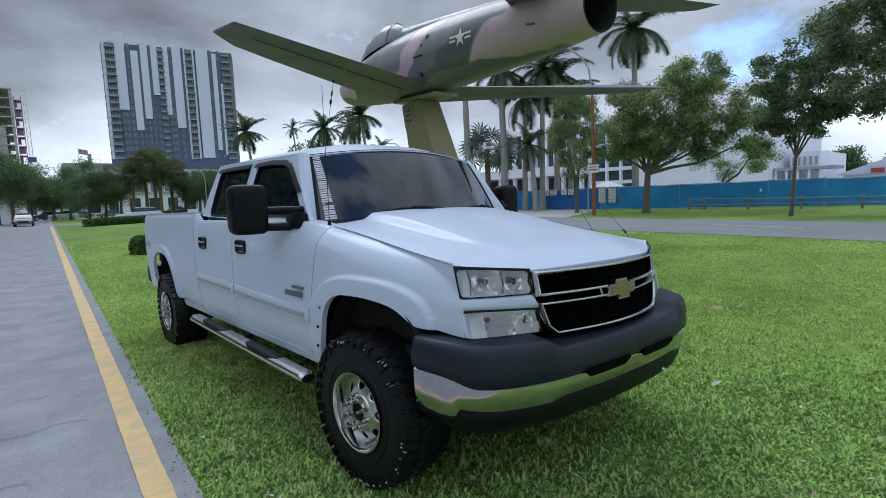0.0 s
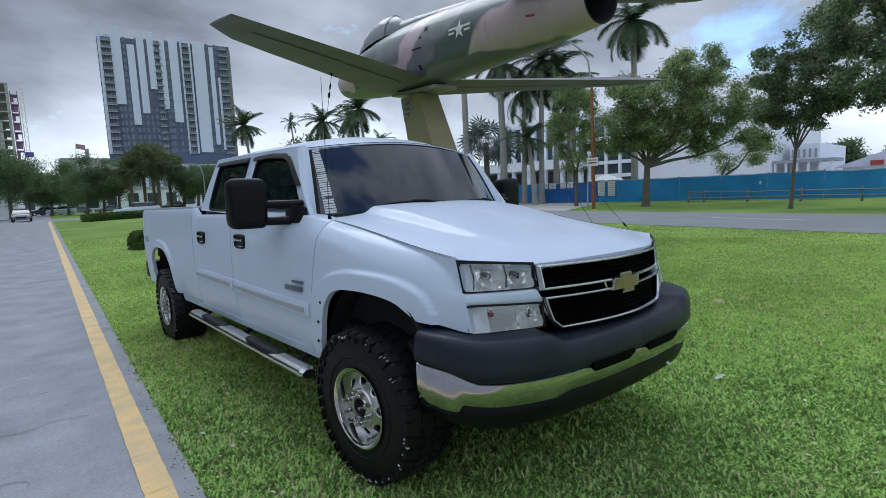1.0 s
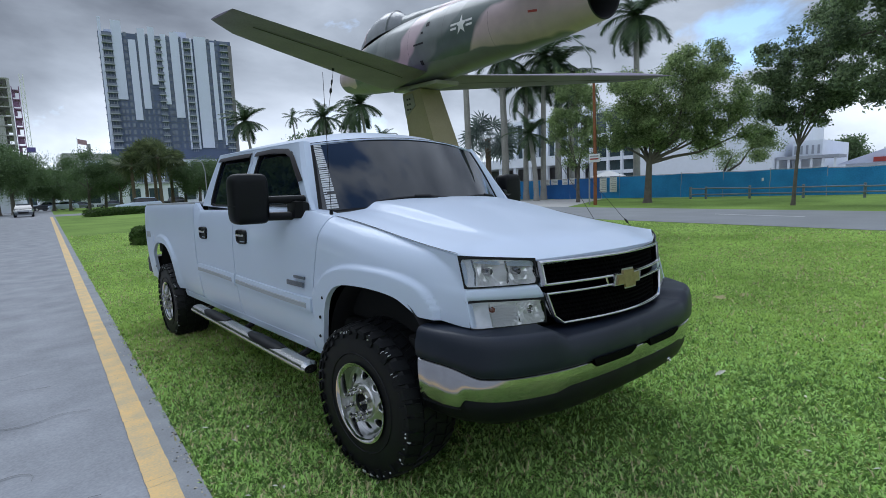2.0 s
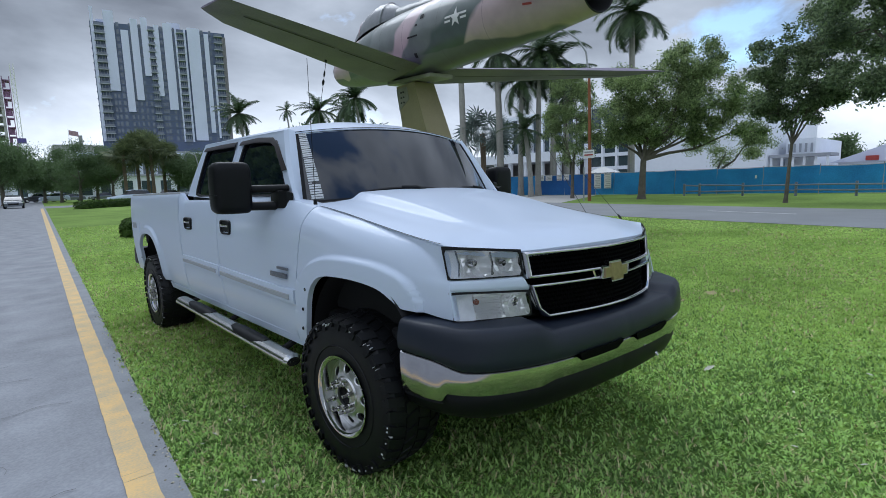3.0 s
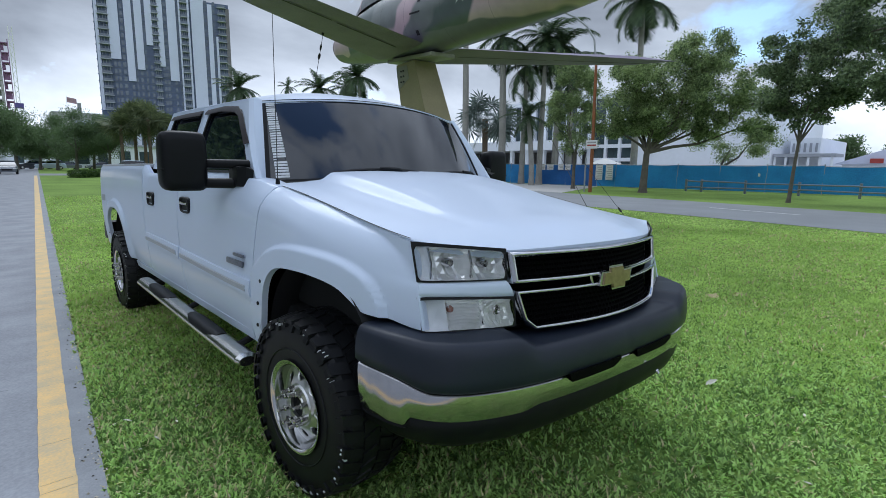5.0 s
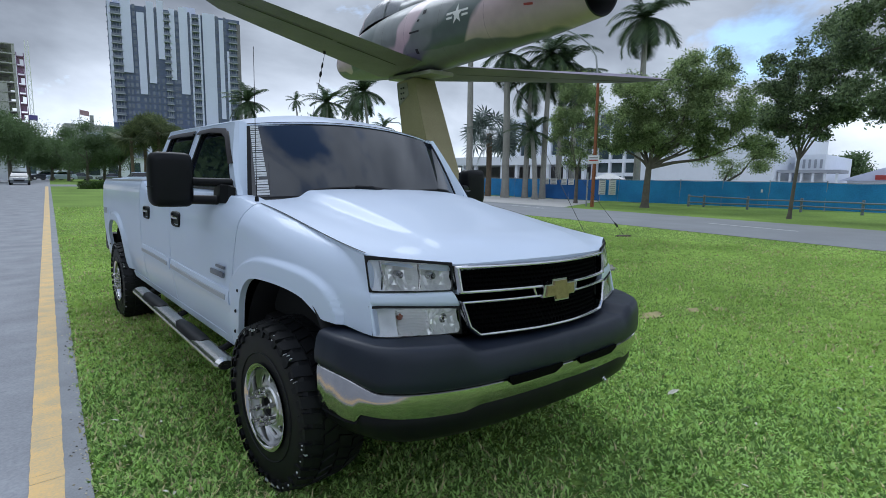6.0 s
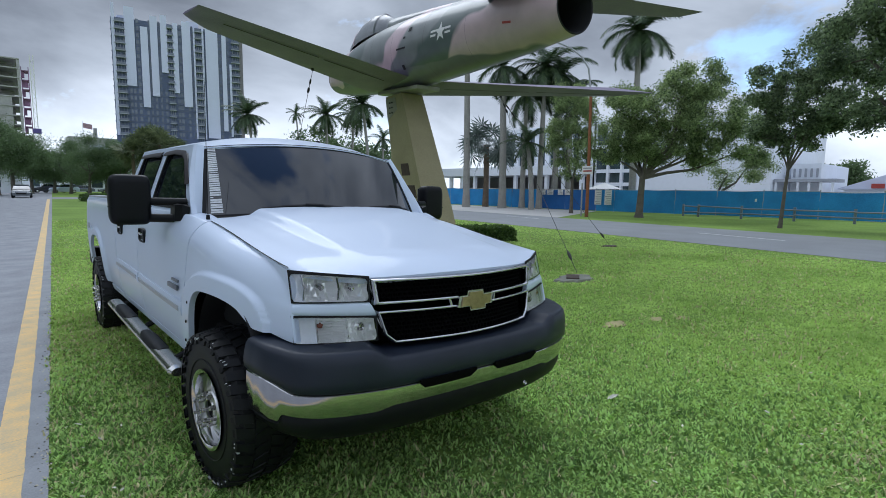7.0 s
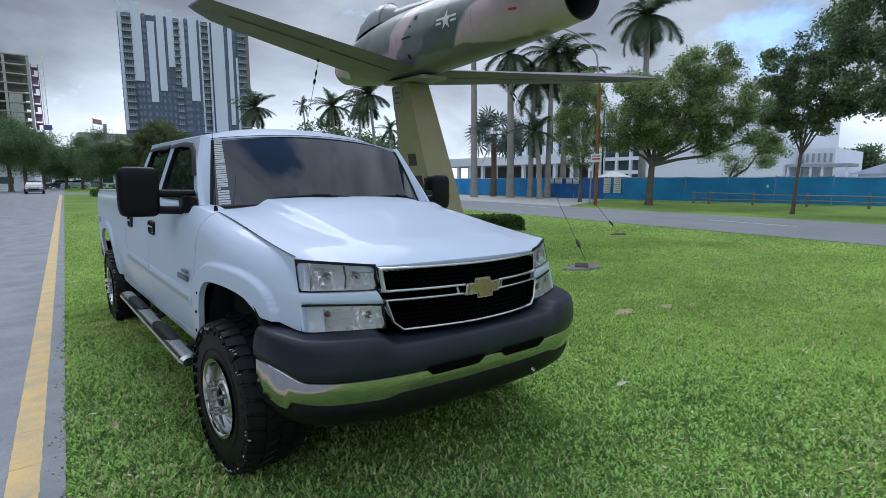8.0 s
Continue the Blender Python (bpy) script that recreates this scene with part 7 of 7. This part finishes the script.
# street lamp behind its orange pole, and a sign on it
lamp_post = thing("street_lamp", "tall street lamp with an orange-brown pole and curved arm", "street lamp")
bm = B()
tube(bm, [(27.9, 17.4, -0.05), (27.9, 17.4, 3.2), (27.85, 17.45, 7.5)], [0.11, 0.10, 0.08], 10)
part("pole", bm, ORANGE_POLE, lamp_post)
bm = B()
tube(bm, [(27.85, 17.45, 7.4), (27.75, 17.6, 8.9), (27.5, 17.95, 9.6), (27.15, 18.5, 10.15), (26.6, 19.2, 10.55), (26.2, 19.7, 10.6)], 0.055, 8)
part("arm", bm, GALV, lamp_post)
bm = B()
rings(bm, [[(26.3 - d * 0.62, 19.6 + d * 0.78, 10.58 + h * s) if i < 2 else (26.3 - d * 0.62 + 0.13, 19.6 + d * 0.78 + 0.1, 10.58 + h * s * -0.4) for i, s in enumerate((1, -1, -1, 1))] for d, h in ((0, 0.05), (0.3, 0.12), (0.7, 0.06))])
part("lamp_head", bm, GALV, lamp_post)
bm = B()
box(bm, (27.75, 17.0, 2.62), (27.77, 17.75, 3.12), 0.004)
plate = part("sign_plate", bm, PAPER, lamp_post, "white sign plate with a red bar")
bm = B()
box(bm, (27.738, 17.08, 2.78), (27.746, 17.67, 2.86))
part("text_bar", bm, RED_MARK, plate)
bm = B()
box(bm, (27.738, 17.08, 2.95), (27.746, 17.67, 3.03))
part("text_bar", bm, PAPER_INK, plate)
post2 = thing("street_post", "short grey post beside the street lamp", "post")
bm = B()
tube(bm, [(28.2, 18.0, -0.05), (28.2, 18.0, 2.1)], 0.05, 8)
part("shaft", bm, GALV, post2)
for az, d, h in ((16.3, 84, 7.0), (37.0, 75, 9.5)):
    x, y = polar(az, d)
    t = thing("street_lamp", "slim grey street lamp by the trees", "street lamp", Matrix.Translation((x, y, 0)))
    bm = B()
    tube(bm, [(0, 0, -0.05), (0, 0, h * 0.75), (-0.25, 0.1, h * 0.93), (-1.0, 0.3, h), (-2.0, 0.6, h)], 0.08, 8)
    part("pole", bm, GALV, t)
    bm = B()
    box(bm, (-2.7, 0.5, h - 0.08), (-1.9, 0.8, h + 0.08), 0.03)
    part("lamp_head", bm, GALV, t)
x, y = polar(6.05, 165)
FADED_FLAG = material("faded_flag", (0.36, 0.24, 0.26), 0.8, vary=0.3, scale=3)
flag = thing("flagpole", "white flagpole with a furled flag", "flagpole", Matrix.Translation((x, y, 0)))
bm = B()
tube(bm, [(0, 0, -0.05), (0, 0, 18.2)], [0.1, 0.05], 8)
part("pole", bm, PAPER, flag)
bm = B()
sheet(bm, [[(0.1 + 2.0 * q, 0.2 * math.sin(6 * q), 17.9 - 1.3 * s - 0.4 * q) for q in spread(0, 1, 8)] for s in (0, 0.5, 1)])
part("flag", bm, FADED_FLAG, flag, "faded flag")

# ---- buildings ----
WHITE_WALL = material("white_render", (0.76, 0.79, 0.85), 0.85, vary=0.06, scale=0.15, fine=2)
PANEL = material("pale_grey_panel", (0.60, 0.63, 0.78), 0.7, vary=0.06, scale=0.1, fine=2)
DARK_WALL = material("dark_blue_wall", (0.075, 0.10, 0.175), 0.55, vary=0.2, scale=0.12, fine=1.5)
SPANDREL = material("dark_spandrel", (0.11, 0.125, 0.17), 0.6, vary=0.15, scale=0.2)
TOWER_GLASS = material("tower_glass", (0.10, 0.125, 0.17), 0.15, vary=0.4, scale=0.25, fine=1.2, coat=0.5)
SLAB = material("balcony_slab", (0.34, 0.36, 0.40), 0.7, vary=0.12, scale=0.2)
BROWN_WALL = material("brown_grey_wall", (0.19, 0.18, 0.19), 0.8, vary=0.1, scale=0.1)
RAW = material("raw_concrete", (0.38, 0.375, 0.37), 0.9, vary=0.2, scale=0.15, fine=2)
PURPLE = material("purple_sheeting", (0.28, 0.16, 0.27), 0.8, vary=0.3, scale=0.4)
HOIST = material("hoist_blue", (0.10, 0.08, 0.26), 0.7, vary=0.2)
GLASS_WALL = material("dim_glass", (0.05, 0.075, 0.085), 0.12, vary=0.4, scale=0.2, fine=1.5, coat=0.5)

# residential tower: w along the front, d back from it, z up
TX0, TY0 = 0.6 + 262 * math.sin(radians(8.45)), 262 * math.cos(radians(8.45))
TX1, TY1 = 0.6 + 262 * math.sin(radians(19.85)), 262 * math.cos(radians(19.85))
TW = math.hypot(TX1 - TX0, TY1 - TY0)
t_yaw = math.degrees(math.atan2(TY1 - TY0, TX1 - TX0))
tower = thing("apartment_tower", "tall dark blue apartment tower with pale vertical panels", "building", pose(TX0, TY0, 0, 0, 0, t_yaw))


def W(p):
    """Along the front from a mark across it."""
    return (p - 204) / 226 * TW


def Z(p):
    return 76.0 - (p - 24) / 4.21


def slab_box(name, x0, x1, y0, y1, z0, z1, mat, parent, label=""):
    bm = B()
    box(bm, (x0, y0, z0), (x1, y1, z1))
    return part(name, bm, mat, parent, label, smooth=False)


slab_box("tower_wall", 0.6, TW, 0.0, 22, 0, 72.2, DARK_WALL, tower)
slab_box("podium", -8, TW + 12, -10, 30, 0, 18.0, PANEL, tower, "white podium")
for k in range(13):
    slab_box("podium_window", -7 + k * 5.4, -3.2 + k * 5.4, -10.1, -9.9, 3.0 + 0.2 * (k % 2), 17, TOWER_GLASS, tower)
for p0, p1, top, low in ((208, 213, 16, 246), (228, 244, 20, 157), (253, 265, 51, 193), (269, 281, 30, 172), (286, 297, 26, 128), (306, 315, 37, 163), (322, 337, 32, 187), (341.5, 344.5, 40, 246), (356.5, 360, 40, 246), (363, 385, 36, 243), (392, 400, 44, 228), (405.5, 409.5, 100, 238)):
    slab_box("pale_panel", W(p0), W(p1), -0.7, 0.2, Z(low), Z(top), PANEL, tower)
slab_box("end_wall", W(424), W(431), -0.3, 20, 0, 70.5, BROWN_WALL, tower)
for z0, z1, x0, x1 in ((72.2, 75.5, 330, 352), (72.2, 74, 215, 228)):
    slab_box("roof_plant", W(x0), W(x1), 3, 9, z0, z1, PANEL, tower)
floors = [23.5 + 2.93 * k for k in range(17)]
for p0, p1 in ((213, 228), (297, 307), (345, 356), (410, 424)):
    for z in floors:
        slab_box("balcony", W(p0) - 0.2, W(p1) + 0.2, -1.6, 0.1, z - 0.14, z + 0.14, SLAB, tower)
        slab_box("balcony_rail", W(p0), W(p1), -1.55, -1.45, z + 0.14, z + 1.05, TOWER_GLASS, tower)
    for k in range(3):
        x = lerp(W(p0), W(p1), (k + 0.5) / 3)
        slab_box("window_mullion", x - 0.08, x + 0.08, -0.12, 0.05, 22, 71, SLAB, tower)
for z in floors:
    slab_box("side_balcony", 0.25, 0.7, 1.0, 20, z - 0.14, z + 0.14, SLAB, tower)
    slab_box("floor_line", W(213), W(424), -0.06, 0.05, z - 0.10, z + 0.10, SPANDREL, tower)
for p0, p1 in ((246, 251), (266, 268.5), (282, 285), (316, 321), (338, 341), (386, 391), (401, 405)):
    for z in floors:
        slab_box("window", W(p0), W(p1), -0.05, 0.05, z + 0.5, z + 2.3, TOWER_GLASS, tower)
for z in floors[:7]:
    for p in (232, 238, 247, 258, 273, 290, 311, 329):
        if Z(p) < 0 or z < 44 - (p - 230) * 0.02:
            slab_box("window", W(p), W(p + 4), -0.06, 0.04, z + 0.5, z + 2.2, TOWER_GLASS, tower)

# concrete frame under construction
LD = 225.0
lx, ly = polar(1.9, LD)
frame_b = thing("unfinished_building", "grey concrete building frame under construction", "building", pose(lx, ly, 0, 0, 0, -2))
for k in range(14):
    z = 3.1 * k
    slab_box("floor_slab", -26, 0, 0, 20, z + 2.75, z + 3.1, RAW, frame_b)
    for q in range(5):
        slab_box("column", -26 + 6.3 * q, -25.2 + 6.3 * q, 0.2, 1.0, z, z + 2.8, RAW, frame_b)
    if k < 10:
        for q in range(4):
            slab_box("infill_wall", -25 + 6.3 * q, -21.5 + 6.3 * q, 0.3, 0.6, z, z + 2.8, RAW, frame_b)
slab_box("core_wall", -24, -2, 9, 12, 0, 43, RAW, frame_b)
for k in range(13):
    slab_box("scaffold_deck", 0.2, 2.3, 1, 6, 3.1 * k + 2.4, 3.1 * k + 2.7, PURPLE, frame_b)
    slab_box("scaffold_sheet", 0.3, 1.1 + 0.9 * (k % 2), 2, 2.2, 3.1 * k + 0.2, 3.1 * k + 2.4, PURPLE, frame_b)
for x in (0.3, 2.2):
    slab_box("scaffold_post", x - 0.12, x + 0.12, 1, 1.3, 0, 41, PURPLE, frame_b)
mx, my = polar(2.72, 215)
mast = thing("hoist_mast", "slender lattice hoist mast with a blue platform", "hoist", pose(mx, my, 0))
for dx, dy in ((-0.45, -0.45), (0.45, -0.45), (-0.45, 0.45), (0.45, 0.45)):
    slab_box("mast_leg", dx - 0.08, dx + 0.08, dy - 0.08, dy + 0.08, 0, 43, CREAM, mast)
for k in range(28):
    bm = B()
    s = 1 if k % 2 else -1
    tube(bm, [(-0.45 * s, -0.45, 1.5 * k), (0.45 * s, -0.45, 1.5 * (k + 1))], 0.07, 5)
    part("lattice_brace", bm, CREAM, mast)
slab_box("hoist_platform", -0.9, 1.2, -1.5, 1, 18.2, 19.7, HOIST, mast)
ax_, ay_ = polar(7.4, 320)
low_b = thing("low_roof_building", "low pale building behind the trees", "building", pose(ax_, ay_, 0))
slab_box("wall", -14, 20, 0, 12, 0, 26, RAW, low_b)
slab_box("roof_stack", -3, -1.5, 2, 4, 26, 31, RAW, low_b)
# hut and long white walls seen under the trees
for az, d, w, h, nm in ((0.0, 118, 6, 3.2, "small white guard hut"), (9.5, 150, 26, 5.5, "white low wall building under the palms"), (14.5, 140, 26, 5.0, "white low wall building under the trees"), (5.0, 190, 30, 6, "pale low building at the road's end")):
    x, y = polar(az, d)
    b = thing("low_building", nm, "building", pose(x, y, 0))
    slab_box("wall", -w / 2, w / 2, 0, 8, 0, h, WHITE_WALL, b)
    slab_box("roof", -w / 2 - 0.5, w / 2 + 0.5, -0.6, 8.5, h, h + 0.35, SLAB, b)
    for k in range(max(1, int(w / 4))):
        slab_box("window", -w / 2 + 1 + 4 * k, -w / 2 + 3.2 + 4 * k, -0.06, 0.05, 1.0, h - 1.0, GLASS_WALL, b)

# white modernist building behind the blue fence; its front is the plane x = 60
hall = thing("white_building", "white modern building with a glazed wing behind the fence", "building")
slab_box("white_wall", 60, 80, 16.9, 31.4, 0, 9.9, WHITE_WALL, hall)
slab_box("glass_wing", 60.4, 80, 31.4, 37.6, 0, 10.6, GLASS_WALL, hall)
for k in range(4):
    slab_box("wing_mullion", 60.0, 60.45, 31.5 + 1.95 * k, 31.8 + 1.95 * k, 0, 10.7, WHITE_WALL, hall)
for z in (2.6, 4.3, 7.4, 10.5):
    slab_box("wing_spandrel", 60.05, 60.45, 31.4, 37.6, z - 0.22, z + 0.22, WHITE_WALL, hall)
slab_box("wing_side", 60.0, 61, 37.4, 38.2, 0, 11, WHITE_WALL, hall)
slab_box("upper_block", 66, 84, 38.2, 58, 5, 11.0, GLASS_WALL, hall)
for k in range(10):
    slab_box("upper_pier", 65.6, 66.1, 38.6 + 2.1 * k, 39.5 + 2.1 * k, 4.6, 11.3, WHITE_WALL, hall)
slab_box("upper_roof", 65.2, 85, 38, 59, 11.0, 11.6, WHITE_WALL, hall)
slab_box("canopy", 58.5, 72, 37.8, 72, 3.9, 5.2, WHITE_WALL, hall, "white flat canopy")
for k in range(12):
    slab_box("canopy_column", 59, 59.5, 38.5 + 2.9 * k, 39.0 + 2.9 * k, 0, 3.9, WHITE_WALL, hall)
slab_box("porch_back", 68, 69, 38, 72, 0, 3.9, BROWN_WALL, hall)
slab_box("east_block", 64, 76, 13.6, 16.2, 0, 4.8, WHITE_WALL, hall)
slab_box("porch_roof", 60.6, 64, 11.6, 16.8, 2.85, 3.15, SLAB, hall)
for k in range(6):
    slab_box("porch_column", 60.8, 61.0, 11.8 + 0.95 * k, 12.0 + 0.95 * k, 0, 2.85, WHITE_WALL, hall)
for k in range(5):
    slab_box("window", 63.9, 64.05, 13.8 + 0.5 * k, 14.0 + 0.5 * k, 3.4, 4.3, SLAB, hall)
# tent canopy beside the gate
tent = thing("white_tent", "small white tent top behind the fence", "tent", pose(41.5, 24.5, 0))
bm = B()
rings(bm, [[(sx * 1.1, sy * 1.1, 1.85) for sx, sy in ((-1, -1), (1, -1), (1, 1), (-1, 1))], [(sx * 0.1, sy * 0.1, 2.35) for sx, sy in ((-1, -1), (1, -1), (1, 1), (-1, 1))]])
part("tent_roof", bm, PAPER, tent, smooth=False)
for sx in (-1, 1):
    for sy in (-1, 1):
        bm = B()
        tube(bm, [(sx * 1.05, sy * 1.05, 0), (sx * 1.05, sy * 1.05, 1.86)], 0.03, 6)
        part("tent_leg", bm, GALV, tent)
house = thing("white_house", "low white house with a pale gabled roof", "house", pose(66, 7.8, 0))
slab_box("wall", 0, 8, -5, 4.2, 0, 2.2, WHITE_WALL, house)
bm = B()
rings(bm, [[(-0.5, -5.5, 2.2), (-0.5, 4.8, 2.2), (-0.5, -0.4, 4.1)], [(8.5, -5.5, 2.2), (8.5, 4.8, 2.2), (8.5, -0.4, 4.1)]])
part("roof", bm, PANEL, house, smooth=False)
slab_box("roof_box", -0.8, -0.45, 0.9, 1.9, 2.3, 2.75, RED_MARK, house)

# ---- vehicles up the road ----
CAR_PAINTS = {"white": PAINT, "grey": material("grey_car_paint", (0.15, 0.165, 0.19), 0.25, vary=0.05, coat=0.6), "dark": material("dark_car_paint", (0.03, 0.032, 0.04), 0.25, vary=0.1, coat=1.0)}


def car(x, y, yaw, kind, paint, label, name="car"):
    """Body of lofted sections along its length, with glass, wheels and lamps."""
    t = thing(name, label, "car", pose(x, y, 0, 0, 0, yaw))
    tall = kind == "suv"
    L, H = (4.7, 1.66) if tall else (4.8, 1.46)
    prof = [(0, 0.62, 0.55), (0.04, 0.78, 0.80), (0.22, 0.84, 0.88), (0.32, 0.95, 0.90), (0.75, 0.98, 0.90), (0.95, 0.95 if not tall else 1.0, 0.88), (1.0, 0.75, 0.80)]
    bm = B()
    loops = []
    for s, top, w in prof:
        xx, k = (s - 0.5) * L, (1.22 if tall else 1.0)
        loops.append([(xx, -w * 0.95, 0.26), (xx, -w, 0.5), (xx, -w, top * k * 0.86), (xx, -w * 0.88, top * k), (xx, w * 0.88, top * k), (xx, w, top * k * 0.86), (xx, w, 0.5), (xx, w * 0.95, 0.26)])
    rings(bm, loops)
    part("body", bm, CAR_PAINTS[paint], t)
    bm = B()
    cab = [(0.30, 0.95, 0.82), (0.44, H - 0.06, 0.66), (0.52, H, 0.66), (0.72, H - 0.02, 0.66), ((0.93, 1.05, 0.76) if tall else (0.86, 0.97, 0.76))]
    if tall:
        cab[3] = (0.84, H - 0.05, 0.66)
    lo = [((s - 0.5) * L, 0.84, 0.93) for s, _, _ in cab]
    rings(bm, [[((s - 0.5) * L, -0.84, 0.92), ((s - 0.5) * L, -w, z), ((s - 0.5) * L, w, z), ((s - 0.5) * L, 0.84, 0.92)] for s, z, w in cab])
    part("glass", bm, TINTED, t, "dark windows")
    bm = B()
    rings(bm, [[((s - 0.5) * L, -w, z), ((s - 0.5) * L, -w * 0.95, z + 0.05), ((s - 0.5) * L, w * 0.95, z + 0.05), ((s - 0.5) * L, w, z)] for s, z, w in cab[1:4]])
    part("roof", bm, CAR_PAINTS[paint], t)
    for wx in (0.20, 0.80):
        for sy in (-1, 1):
            bm = B()
            lathe(bm, [(-0.11, 0.001), (-0.11, 0.22), (-0.10, 0.32), (0.10, 0.32), (0.11, 0.22), (0.11, 0.001)], 20, "y", ((wx - 0.5) * L, sy * 0.80, 0.32))
            wheel = part("wheel", bm, RUBBER, t)
            bm = B()
            lathe(bm, [(sy * 0.115, 0.001), (sy * 0.12, 0.12), (sy * 0.112, 0.21)], 16, "y", ((wx - 0.5) * L, sy * 0.80, 0.32))
            part("hubcap", bm, ALLOY, wheel)
    for sy in (-1, 1):
        slab_box("headlight", -L / 2 + 0.02, -L / 2 + 0.14, sy * 0.66 - 0.14, sy * 0.66 + 0.14, 0.60, 0.72, REFLECTOR, t)
    slab_box("grille", -L / 2 - 0.02, -L / 2 + 0.1, -0.45, 0.45, 0.42, 0.60, DARK, t)


x, y = polar(1.5, 76)
car(x, y, 87, "sedan", "grey", "grey sedan driving up the road")
x, y = polar(10.15, 69)
car(x, y, 3, "suv", "white", "white sport utility car on the cross street")
for k, (az, d, p) in enumerate(((3.1, 125, "dark"), (3.7, 128, "grey"), (4.4, 122, "white"), (5.6, 130, "grey"), (13.2, 110, "dark"), (8.0, 128, "grey"))):
    x, y = polar(az, d)
    car(x, y, 5, "sedan" if k % 2 else "suv", p, {"dark": "dark car parked under the trees", "grey": "grey car parked under the trees", "white": "white car parked under the trees"}[p])
